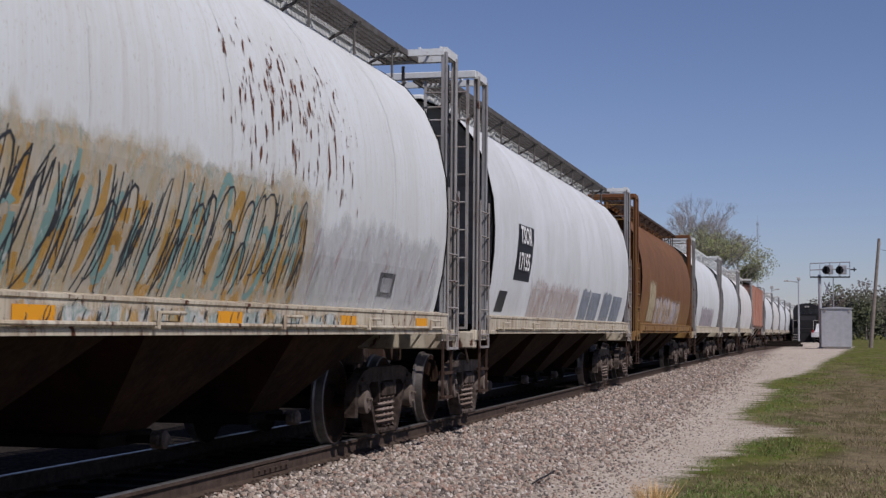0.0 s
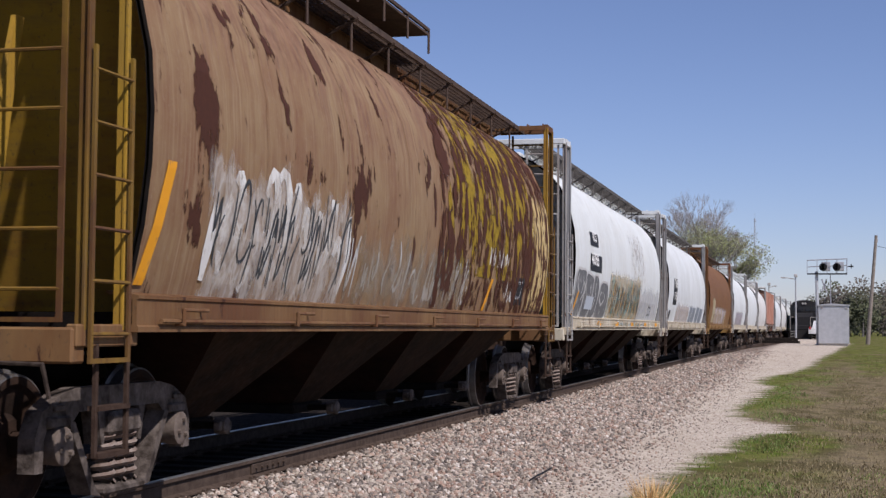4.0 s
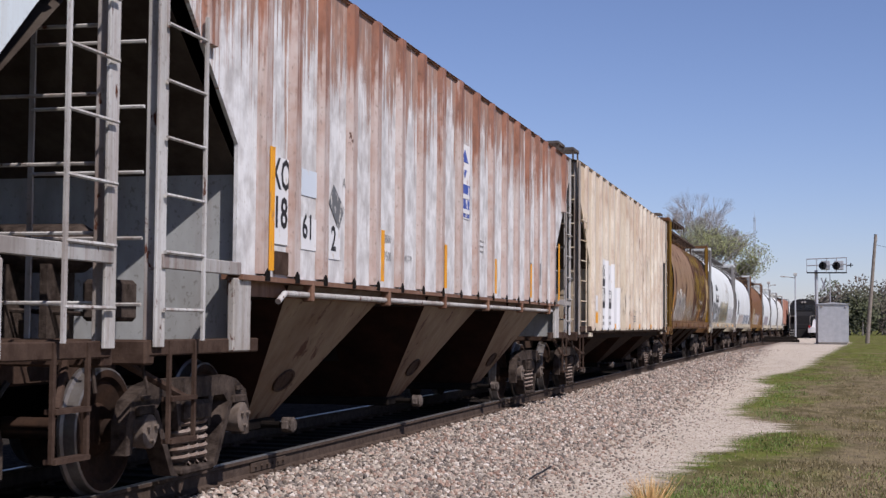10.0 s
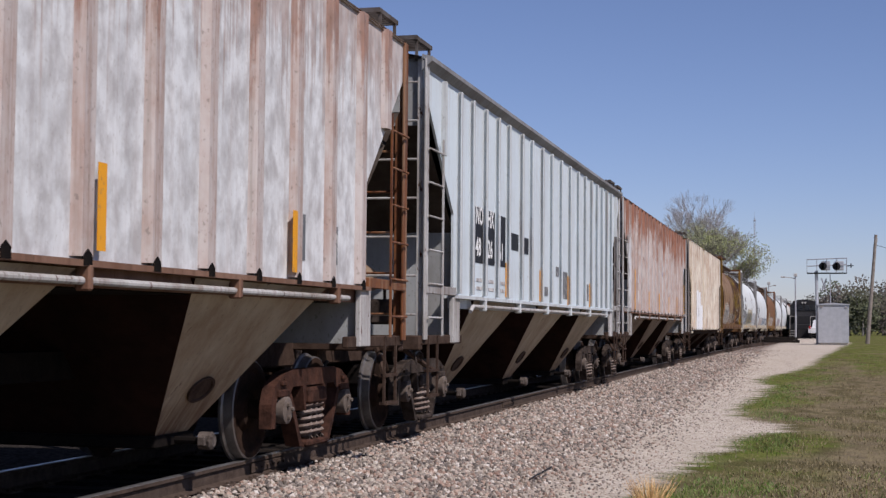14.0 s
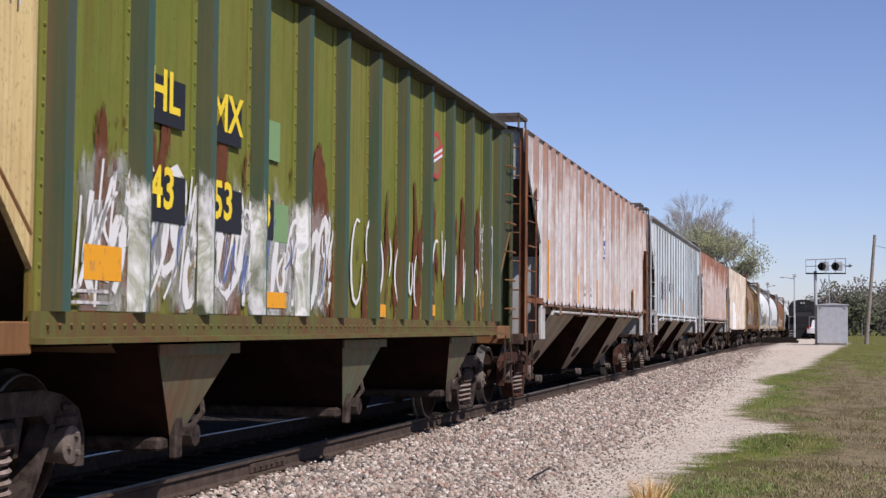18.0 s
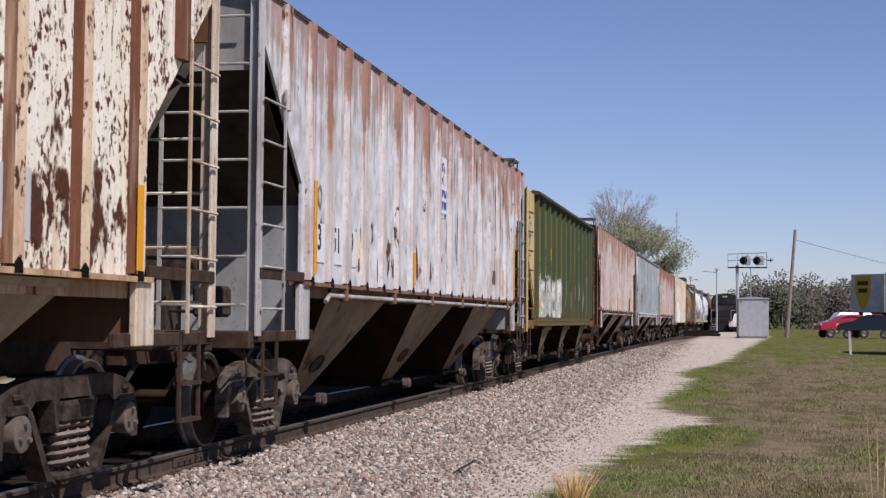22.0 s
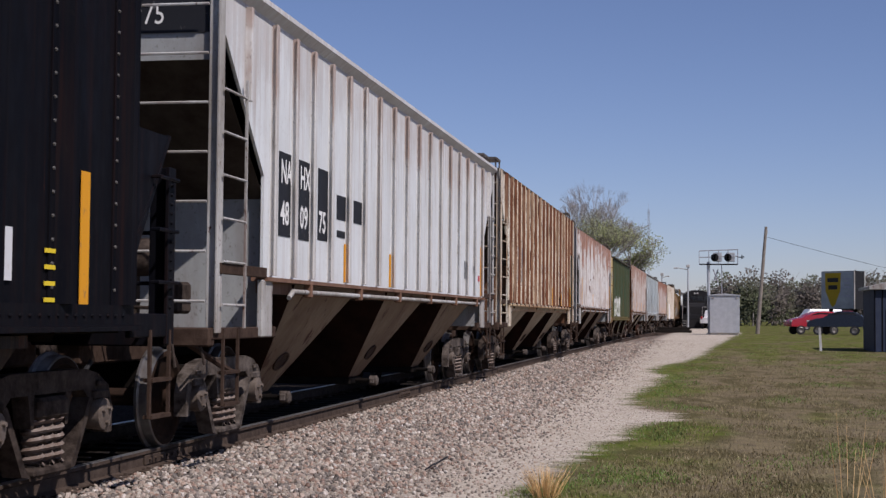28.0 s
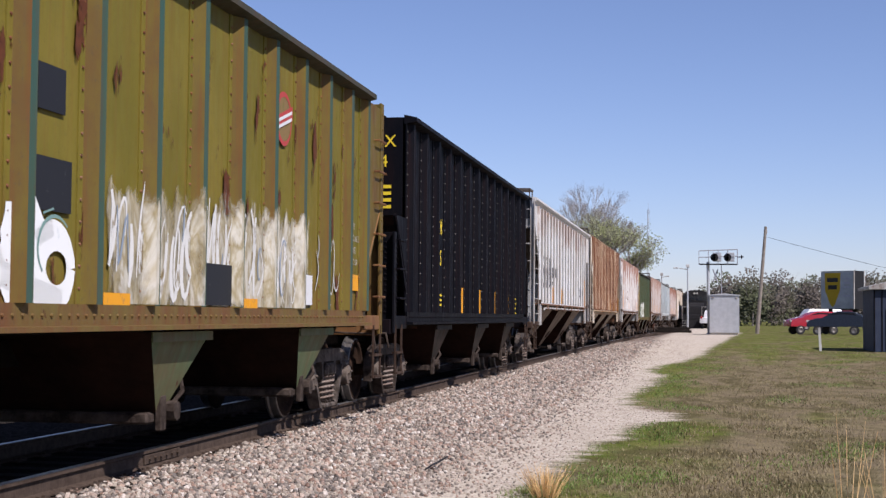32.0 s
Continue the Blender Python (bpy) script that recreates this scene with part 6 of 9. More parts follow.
def billboard():
    y = 122.0
    t = thing("billboard", "large box sign with a yellow shield on a pale face", "sign", at=pose(11.9, y, base_z(y), 0, 0, -44))
    m = Mesh()
    m.box(-1.75, 1.55, -0.65, 0.65, 2.0, 5.1, 0, 0.02)
    part("cabinet", m, M_BLACK, t)
    m = Mesh()
    m.box(-1.72, 1.50, -0.68, -0.655, 2.04, 5.06)
    face = part("face", m, plain("sign_face", (0.30, 0.33, 0.35), 0.6, 0, 0.2, 1.2), t)
    m = Mesh()
    m.box(1.50, 1.60, -0.70, -0.6, 2.0, 5.1)
    m.box(1.50, 1.60, 0.6, 0.7, 2.0, 5.1)
    part("edge_trim", m, M_WHITE, t)
    m = Mesh()
    m.prism([(-1.35, 4.95), (0.25, 4.95), (0.2, 3.5), (-0.3, 2.4), (-0.55, 2.15), (-0.8, 2.4), (-1.3, 3.5)], -0.69, -0.682, 1)
    part("shield", m, plain("sign_yellow", (0.36, 0.25, 0.015), 0.6), face)
    for x0, x1, z0, z1 in ((-1.1, 0.0, 4.2, 4.55), (-1.0, -0.1, 3.6, 3.95)):
        m = Mesh()
        m.box(x0, x1, -0.70, -0.692, z0, z1)
        part("text_bar", m, M_BLACK, face)
    grey = plain("bar_grey", (0.30, 0.32, 0.38), 0.6)
    for z in (4.4, 4.05, 3.7, 3.0):
        m = Mesh()
        m.box(0.5, 1.2, -0.69, -0.682, z, z + 0.14)
        part("text_bar", m, grey, face)
    for x in (-1.3, 1.1):
        m = Mesh()
        m.box(x - 0.12, x + 0.12, -0.12, 0.12, -0.2, 2.0)
        part("post", m, M_DARK, t)


def corner_shed():
    y = 67.5
    t = thing("shed", "dark blue grey metal-clad shed with a white roof edge", "shed", at=pose(10.15, y, base_z(y)))
    m = Mesh()
    m.box(-2.5, 2.5, -2, 2, 0, 2.72)
    w = part("wall", m, steel("shed_cladding", (0.035, 0.045, 0.075), (0.05, 0.06, 0.09), 0.6, 0, 2), t)
    for k in range(16):
        r = Mesh()
        x = -2.45 + 0.32 * k
        r.box(x - 0.02, x + 0.02, -2.025, -2.0, 0.02, 2.7)
        part("cladding_rib", r, M_DARK, w)
    m = Mesh()
    m.box(-1.95, -0.7, -2.05, -2.03, 0.1, 1.9)
    part("panel", m, plain("shed_panel", (0.20, 0.23, 0.28), 0.6), t)
    m = Mesh()
    m.prism([(-2.7, 2.72), (2.7, 2.72), (2.7, 2.85), (0, 3.5), (-2.7, 2.85)], -2.2, 2.2, 1)
    part("roof", m, M_WHITE, t)


def marker_post():
    m = Mesh()
    x, y = 5.45, 66.0
    z = ground_z(x, y)
    m.prism([(-0.055, -0.3), (0.055, -0.3), (0.05, 1.02), (0.0, 1.06), (-0.05, 1.02)], -0.03, 0.03, 1)
    whole("marker_post", m, M_WHITE, "slim white marker post in the grass", "post", at=pose(x, y, z, 0, -3, 0))


def low_clutter():
    t = thing("tie_pile", "dark old timber ties lying beside the track", "timber", at=pose(-1.9, 118, base_z(118)))
    for k, (x, z, a) in enumerate(((0, 0.1, 84), (0.3, 0.1, 80), (0.15, 0.32, 90))):
        m = Mesh()
        m.box(-1.3, 1.3, -0.12, 0.12, -0.11, 0.11, 0, 0.015)
        part("tie", m, M_TIE, t, at=pose(x, 0.3 * k, z, 0, 0, a - 90))
    # twig lying on the ballast
    m = Mesh()
    m.pipe([(0, 0, 0.02), (0.05, 0.12, 0.06), (0.08, 0.30, 0.07), (0.16, 0.46, 0.12)], 0.011, 6)
    x, y = -2.86, 15.4
    whole("twig", m, M_BLACK, "short dark twig lying on the ballast", "twig", at=pose(x, y, ground_z(x, y)))


bare_tree("bare_tree", -11.4, 152, 15.6, 4, "tall bare tree with pale grey twigs", spread=0.62, thin=0.75)
bare_tree("bare_tree", -9.6, 157, 14.6, 6, "tall bare tree with pale grey twigs", spread=0.62, thin=0.75)
bare_tree("budding_tree", -10.2, 148, 11.2, 12, "yellow green budding tree beside the track", 4200, 0.3, 1.2, 0.6, leaf_size=0.11)
bare_tree("budding_tree", -8.3, 150, 10.2, 15, "yellow green budding tree beside the track", 4200, 0.25, 1.2, 0.6, leaf_size=0.11)
bare_tree("budding_tree", -6.7, 153, 8.4, 17, "yellow green budding tree beside the track", 3500, 0.2, 1.2, 0.6, leaf_size=0.11)
far_woods()
signal_bungalow()
signal_cantilever()
utility_pole(4.72, 115, 8.35, 4.6, "leaning weathered timber utility pole")
crossing_lights()
radio_tower()
locomotive()
billboard()
corner_shed()
marker_post()
low_clutter()
M_CAR_RED = plain("car_red", (0.30, 0.02, 0.03), 0.25)
M_CAR_DARK = plain("car_dark", (0.010, 0.012, 0.017), 0.25)
M_CAR_WHITE = plain("car_white", (0.72, 0.73, 0.74), 0.3)
road_vehicle("suv", "dark blue grey parked SUV", "car", 10.3, 111.0, 172, 4.2, 1.8, 1.5, M_CAR_DARK)
road_vehicle("suv", "bright red parked SUV", "car", 8.9, 114.5, 196, 4.2, 1.8, 1.5, M_CAR_RED)
road_vehicle("van", "white parked van beyond the grass", "van", 12.6, 157.0, 196, 4.8, 1.95, 1.95, M_CAR_WHITE, "van")
road_vehicle("pickup", "dark red parked pickup truck", "pickup", 15.8, 155.0, 174, 5.4, 1.95, 1.8, plain("car_maroon", (0.13, 0.02, 0.035), 0.3), "pickup")
road_vehicle("suv", "white parked SUV beyond the grass", "car", 18.4, 151.0, 170, 4.6, 1.85, 1.65, M_CAR_WHITE)
road_vehicle("pickup", "white pickup truck standing by the road", "pickup", 1.9, 165, 80, 5.4, 1.95, 1.8, M_CAR_WHITE, "pickup")


# ------------------------------------------------------------------ paints of the cars
W_A, W_B = (0.60, 0.64, 0.645), (0.51, 0.54, 0.54)
TAN = (0.30, 0.235, 0.17)
# darker lower third holds both rust and the shade low on the bays
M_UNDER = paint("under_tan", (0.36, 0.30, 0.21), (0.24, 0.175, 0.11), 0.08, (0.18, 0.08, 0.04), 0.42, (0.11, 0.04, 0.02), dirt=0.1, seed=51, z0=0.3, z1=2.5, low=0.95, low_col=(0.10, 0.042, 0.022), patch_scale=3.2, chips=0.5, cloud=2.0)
# brown taken near-black: the shade under the cars is in this colour
M_UNDER_DARK = steel("under_brown_shade", (0.034, 0.019, 0.012), (0.014, 0.010, 0.008), 0.85, 0, 3)
M_WALK_DARK = steel("walkway_brown", (0.10, 0.07, 0.055), (0.06, 0.045, 0.04), 0.8)
M_WALK_GREY = steel("walkway_grey", (0.13, 0.125, 0.12), (0.085, 0.075, 0.07), 0.7)


def simple_paint(side, rib=None, roof=None, sill=None, under=None, post=None, rod=None, end=None):
    rib, roof = rib or side, roof or side
    post = post or M_WHITE
    return Paint(side, rib, roof, sill or side, under or M_UNDER, post, rod or M_WHITE, end or side)


# white rounded cars
white_1 = paint("white_shell", W_A, (0.55, 0.58, 0.575), 0.18, (0.33, 0.24, 0.15), 0.12, (0.20, 0.07, 0.03), dirt=0.18, dirt_col=(0.42, 0.38, 0.30), seed=1, patch_scale=2.2)
white_2 = paint("white_shell_b", (0.60, 0.635, 0.65), W_B, 0.12, (0.30, 0.22, 0.15), 0.05, dirt=0.2, dirt_col=(0.40, 0.36, 0.30), seed=2)
white_3 = paint("white_shell_c", (0.62, 0.63, 0.62), (0.52, 0.52, 0.50), 0.2, (0.28, 0.18, 0.12), 0.0, dirt=0.3, dirt_col=(0.34, 0.30, 0.25), seed=3)
white_sill = paint("white_sill", (0.54, 0.50, 0.40), (0.42, 0.36, 0.26), 0.6, RUST, 0.5, RUST, dirt=0.4, seed=4, patch_scale=5)
rust_shell = paint("rusty_yellow_shell", (0.245, 0.165, 0.090), (0.185, 0.098, 0.054), 0.55, (0.15, 0.062, 0.034), 0.45, (0.085, 0.030, 0.016), cloud=1.8, chips=0.3, top=0.7, top_from=0.55,
                   top_col=(0.17, 0.095, 0.062), dirt=0.5, dirt_col=(0.33, 0.25, 0.16), seed=5, patch_scale=1.6, z0=1.3, z1=4.4)
rust_sill = paint("rusty_sill", (0.115, 0.052, 0.025), (0.19, 0.11, 0.05), 0.6, (0.09, 0.03, 0.015), 0.3, RUST_DARK, dirt=0.3, seed=6)
yellow_end = paint("mustard_ends", (0.36, 0.22, 0.025), (0.30, 0.17, 0.03), 0.4, RUST, 0.2, RUST, seed=7)
brown_shell = paint("brown_shell", (0.19, 0.085, 0.035), (0.14, 0.062, 0.032), 0.5, (0.26, 0.17, 0.06), 0.1, dirt=0.3, low=0.5, low_col=(0.33, 0.23, 0.08), seed=8, z0=1.3)
red_side = paint("faded_red_side", (0.30, 0.13, 0.09), (0.38, 0.22, 0.17), 0.4, RUST, 0.0, dirt=0.3, seed=9)

grey_bulkhead = paint("grey_bulkhead", (0.30, 0.31, 0.32), (0.20, 0.20, 0.20), 0.2, RUST, 0.05, seed=1.4)
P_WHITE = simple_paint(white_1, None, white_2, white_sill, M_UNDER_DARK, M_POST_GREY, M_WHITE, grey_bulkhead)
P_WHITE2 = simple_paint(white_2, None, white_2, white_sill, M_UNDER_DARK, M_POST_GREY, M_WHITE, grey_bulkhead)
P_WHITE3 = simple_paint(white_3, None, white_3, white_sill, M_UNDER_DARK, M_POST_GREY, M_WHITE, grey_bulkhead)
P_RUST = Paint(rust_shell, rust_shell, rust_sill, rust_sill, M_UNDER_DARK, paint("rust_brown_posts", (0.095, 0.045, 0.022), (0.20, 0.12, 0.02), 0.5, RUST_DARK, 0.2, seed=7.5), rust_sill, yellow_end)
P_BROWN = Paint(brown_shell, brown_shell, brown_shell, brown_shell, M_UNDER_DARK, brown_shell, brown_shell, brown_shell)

# ribbed cars
tan_side = paint("cream_side", (0.67, 0.61, 0.49), (0.58, 0.48, 0.35), 0.35, (0.38, 0.25, 0.16), 0.36, (0.24, 0.14, 0.085), dirt=0.10, dirt_col=(0.40, 0.31, 0.21), seed=11, patch_scale=4.6, chips=0.6, cloud=1.4, mottle=0.5, mottle_col=(0.50, 0.38, 0.255), low=0.3, low_col=(0.30, 0.21, 0.13), z0=1.15, z1=4.4, top=0.22, top_col=(0.34, 0.20, 0.12), chip_tall=0.7)
tan_rib = paint("cream_rib", (0.62, 0.58, 0.50), (0.44, 0.35, 0.28), 0.6, (0.26, 0.17, 0.13), 0.1, seed=12, dirt=0.3, cloud=2.0)
# sill in the dark under colour too, as the shade below the side
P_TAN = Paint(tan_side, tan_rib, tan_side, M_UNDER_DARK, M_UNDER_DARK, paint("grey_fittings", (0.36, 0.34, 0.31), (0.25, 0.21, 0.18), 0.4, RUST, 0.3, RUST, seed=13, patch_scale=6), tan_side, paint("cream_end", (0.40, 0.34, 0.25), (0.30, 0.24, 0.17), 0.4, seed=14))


def faded_red(name, seed, red=0.85, white=(0.58, 0.57, 0.56), patch=0.12):
    side = paint(name, white, tuple(c * 0.84 for c in white), 0.12, (0.30, 0.17, 0.115), patch, (0.13, 0.045, 0.02), top=red, top_col=(0.25, 0.12, 0.07),
                 dirt=0.2, dirt_col=(0.36, 0.31, 0.27), seed=seed, patch_scale=4.2, cloud=3.0, mottle=0.85, mottle_col=(0.35, 0.34, 0.335), chips=0.4)
    rib = paint(name + "_rib", (0.42, 0.345, 0.315), (0.32, 0.215, 0.175), 0.45, (0.21, 0.10, 0.06), patch, (0.10, 0.035, 0.02), top=red,
                top_col=(0.21, 0.085, 0.05), dirt=0.3, seed=seed + 0.5, mottle=0.65, mottle_col=(0.47, 0.43, 0.41), cloud=2.4)
    return side, rib


s3, r3 = faded_red("faded_red_white", 15, 0.85, (0.66, 0.67, 0.67))
s5, r5 = faded_red("faded_pink_white", 18, 0.42, (0.66, 0.68, 0.68))
r5 = paint("faded_pink_rib", (0.46, 0.41, 0.385), (0.36, 0.27, 0.23), 0.5, (0.22, 0.10, 0.06), 0.12, (0.10, 0.035, 0.02), top=0.6, top_col=(0.22, 0.09, 0.05), dirt=0.3, seed=18.5,
           mottle=0.5, mottle_col=(0.50, 0.48, 0.46), cloud=2.4)
s7, r7 = faded_red("rust_streaked_white", 22, 0.62, (0.62, 0.65, 0.67), 0.36)
r7 = paint("rust_streaked_rib", (0.62, 0.62, 0.62), (0.45, 0.385, 0.345), 0.5, (0.23, 0.09, 0.045), 0.3, (0.12, 0.04, 0.018), top=0.75, top_col=(0.22, 0.08, 0.04), dirt=0.3, seed=22.5,
           mottle=0.4, mottle_col=(0.40, 0.37, 0.35), cloud=2.4)
sill_rust = paint("rust_sill_flange", (0.22, 0.13, 0.09), (0.14, 0.07, 0.045), 0.5, RUST_DARK, 0.2, seed=19)
rust_post = paint("rusty_posts", (0.20, 0.078, 0.032), (0.10, 0.038, 0.02), 0.5, (0.42, 0.30, 0.20), 0.35, RUST_DARK, seed=20, patch_scale=6, cloud=3.0)
grey_end = paint("grey_end_sheet", (0.34, 0.355, 0.355), (0.24, 0.245, 0.24), 0.3, RUST, 0.1, seed=21)
# darker copy of the tan bay paint: rust, plus shade in the colour
M_UNDER_RUST_SHADE = paint("under_rusty_shade", (0.20, 0.15, 0.10), (0.12, 0.075, 0.045), 0.2, (0.12, 0.05, 0.03), 0.5, (0.08, 0.03, 0.016), dirt=0.1, seed=52, z0=0.3, z1=2.5, low=0.8, low_col=(0.09, 0.04, 0.022), patch_scale=2.6)
P_3 = Paint(s3, r3, s3, sill_rust, M_UNDER_RUST_SHADE, M_WHITE, M_WHITE, grey_end)
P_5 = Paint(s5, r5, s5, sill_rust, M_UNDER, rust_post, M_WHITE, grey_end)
P_7 = Paint(s7, r7, s7, sill_rust, M_UNDER_RUST_SHADE, M_WHITE, M_WHITE, grey_end)
pale = paint("pale_blue_white", (0.56, 0.635, 0.67), (0.50, 0.56, 0.585), 0.2, (0.30, 0.22, 0.15), 0.06, (0.14, 0.05, 0.025), dirt=0.12, dirt_col=(0.36, 0.35, 0.32), seed=24)
pale_rib = paint("pale_blue_rib", (0.54, 0.59, 0.61), (0.44, 0.455, 0.45), 0.4, RUST, 0.06, dirt=0.2, seed=25)
P_4 = Paint(pale, pale_rib, paint("grey_roof", (0.26, 0.27, 0.275), (0.18, 0.18, 0.18), 0.3, RUST, 0.1, seed=24.5), pale_rib, M_UNDER, M_WHITE, M_WHITE, grey_end)
pale9 = paint("chalky_white", (0.66, 0.69, 0.70), (0.57, 0.595, 0.60), 0.3, (0.28, 0.19, 0.13), 0.06, dirt=0.2, dirt_col=(0.36, 0.33, 0.29), top=0.2, top_col=(0.24, 0.11, 0.06), seed=26)
rib9 = paint("chalky_white_rib", (0.62, 0.62, 0.61), (0.50, 0.47, 0.44), 0.35, RUST, 0.15, top=0.45, top_col=(0.24, 0.11, 0.06), dirt=0.3, seed=27)
P_9 = Paint(pale9, rib9, pale9, sill_rust, M_UNDER_RUST_SHADE, M_WHITE, M_WHITE, grey_end)
peel = paint("peeling_cream", (0.78, 0.75, 0.65), (0.72, 0.66, 0.52), 0.16, (0.46, 0.27, 0.13), 0.80, (0.13, 0.043, 0.017), top=0.3, top_col=(0.19, 0.07, 0.03),
             low=0.4, low_col=(0.46, 0.27, 0.11), dirt=0.12, seed=29, patch_scale=4.2, chips=0.5, cloud=2.0, chip_tall=0.85)
peel_rib = paint("peeling_cream_rib", (0.15, 0.060, 0.031), (0.088, 0.032, 0.018), 0.4, (0.62, 0.50, 0.34), 0.3, (0.105, 0.036, 0.018), dirt=0.2, dirt_col=(0.09, 0.04, 0.025), seed=30, patch_scale=3.0, chips=0.4, cloud=2.5)
peel_flat = paint("peeling_rib_face", (0.70, 0.58, 0.42), (0.54, 0.36, 0.22), 0.25, (0.30, 0.14, 0.07), 0.72, (0.12, 0.04, 0.018), dirt=0.1, seed=30.7, patch_scale=4.4, chips=0.5, cloud=2.5, chip_tall=0.85)
rust_end = paint("rusted_end_sheet", (0.16, 0.08, 0.045), (0.10, 0.05, 0.03), 0.5, RUST_DARK, 0.0, seed=31)
P_8 = Paint(peel, peel_rib, peel, paint("peeling_sill", (0.55, 0.42, 0.26), (0.30, 0.15, 0.07), 0.6, RUST, 0.4, seed=32), M_UNDER,
            paint("cream_posts", (0.66, 0.62, 0.52), (0.40, 0.25, 0.14), 0.4, RUST, 0.35, seed=33, patch_scale=6), M_UNDER, rust_end)
P_8 = P_8._replace(rod=P_8.post)

# cars with deep posts
green = paint("olive_green_side", (0.125, 0.150, 0.026), (0.165, 0.165, 0.036), 0.5, (0.13, 0.055, 0.018), 0.10, RUST, dirt=0.2, dirt_col=(0.05, 0.06, 0.02), seed=35, z0=1.1, low=0.55, low_col=(0.15, 0.055, 0.022))
green_rib = paint("dark_green_post", (0.032, 0.052, 0.026), (0.055, 0.058, 0.024), 0.5, (0.12, 0.06, 0.025), 0.08, RUST, dirt=0.2, seed=36)
cream_end = paint("yellow_cream_end", (0.58, 0.46, 0.22), (0.48, 0.34, 0.15), 0.4, RUST, 0.12, RUST, seed=37, z0=2.7)
ochre_post = paint("rusty_ochre_post", (0.22, 0.115, 0.045), (0.13, 0.06, 0.028), 0.5, RUST, 0.3, RUST, seed=38, patch_scale=5)
dark_chord = paint("dark_top_chord", (0.035, 0.045, 0.035), (0.06, 0.05, 0.035), 0.3, RUST, 0.1, seed=39)
teal_edge = paint("teal_post_edge", (0.035, 0.085, 0.070), (0.045, 0.080, 0.055), 0.4, RUST, 0.1, seed=53)
brown_sill = paint("brown_sill", (0.13, 0.062, 0.036), (0.10, 0.075, 0.04), 0.5, RUST_DARK, 0.15, seed=40)
green_sill = paint("green_sill", (0.10, 0.105, 0.03), (0.115, 0.06, 0.028), 0.6, (0.13, 0.05, 0.02), 0.3, RUST, seed=40.5, patch_scale=5, cloud=2.5)
P_6 = Paint(green, green_rib, dark_chord, green_sill, paint("green_outlet", (0.10, 0.13, 0.08), (0.17, 0.09, 0.05), 0.5, RUST, 0.2, seed=41, z0=0.4, z1=1.1), ochre_post, ochre_post, cream_end)
olive = paint("mustard_olive_side", (0.135, 0.115, 0.018), (0.175, 0.140, 0.024), 0.5, (0.16, 0.07, 0.02), 0.10, (0.16, 0.05, 0.02), dirt=0.2, dirt_col=(0.10, 0.08, 0.03), seed=43, z0=1.1, low=0.6, low_col=(0.17, 0.065, 0.03))
olive_rib = paint("rusty_olive_post", (0.130, 0.100, 0.020), (0.110, 0.066, 0.022), 0.6, (0.14, 0.05, 0.02), 0.10, RUST, dirt=0.2, seed=44, cloud=2.2)
olive_sill = paint("olive_sill", (0.135, 0.10, 0.03), (0.14, 0.065, 0.028), 0.6, (0.13, 0.05, 0.02), 0.3, RUST, seed=42.5, patch_scale=5, cloud=2.5)
P_11 = Paint(olive, olive_rib, dark_chord, olive_sill, paint("green_outlet_b", (0.09, 0.14, 0.07), (0.13, 0.10, 0.05), 0.4, RUST, 0.2, seed=45, z0=0.4, z1=1.1), ochre_post, ochre_post, olive)
black = paint("black_side", (0.0040, 0.0044, 0.0068), (0.0062, 0.0062, 0.0084), 0.30, (0.030, 0.012, 0.008), 0.12, (0.055, 0.018, 0.010), dirt=0.22, dirt_col=(0.016, 0.0135, 0.013), seed=47, rough=0.5, spec=0.03)
P_10 = Paint(black, black, black, black, paint("dark_outlet", (0.010, 0.010, 0.010), (0.022, 0.015, 0.012), 0.4, RUST, 0.1, seed=48, z0=0.4, z1=1.1), black, black, black)

M_TXT_BLACK = worn_mark("stencil_black", (0.02, 0.02, 0.022), (0.30, 0.30, 0.30), 0.15)
M_TXT_GREY = worn_mark("stencil_grey", (0.20, 0.20, 0.20), (0.45, 0.44, 0.42), 0.4)
M_TXT_FAINT = worn_mark("stencil_faint", (0.30, 0.28, 0.27), (0.52, 0.50, 0.48), 0.7)
M_TXT_WHITE = worn_mark("stencil_white", (0.74, 0.74, 0.72), (0.30, 0.30, 0.30), 0.2)
M_TXT_YELLOW = worn_mark("stencil_yellow", (0.70, 0.52, 0.03), (0.25, 0.20, 0.05), 0.15)
M_CARD_BLACK = worn_mark("black_card", (0.016, 0.017, 0.021), (0.10, 0.095, 0.095), 0.2)
M_CARD_WHITE = worn_mark("white_card", (0.60, 0.61, 0.62), (0.48, 0.44, 0.38), 0.3)
M_CARD_BLUE = worn_mark("blue_decal", (0.045, 0.085, 0.32), (0.60, 0.58, 0.57), 0.52, 9)
M_DECAL_WHITE = worn_mark("decal_white", (0.66, 0.66, 0.66), (0.36, 0.24, 0.20), 0.5, 5)
M_CARD_RED = worn_mark("red_decal", (0.38, 0.05, 0.045), (0.25, 0.13, 0.06), 0.3)
M_TOUCH_UP = worn_mark("touch_up_blue", (0.50, 0.56, 0.62), (0.52, 0.50, 0.48), 0.4, 6)
M_CARD_OLIVE = worn_mark("olive_card", (0.20, 0.13, 0.05), (0.14, 0.12, 0.03), 0.5)
M_CARD_GREY = worn_mark("grey_patch", (0.115, 0.12, 0.125), (0.45, 0.44, 0.42), 0.5, 11)
M_SPRAY_WHITE = worn_mark("spray_white", (0.60, 0.60, 0.58), (0.20, 0.15, 0.07), 0.42, 5)
M_FAT_WHITE = worn_mark("fat_white", (0.72, 0.74, 0.74), (0.55, 0.60, 0.62), 0.3, 4)
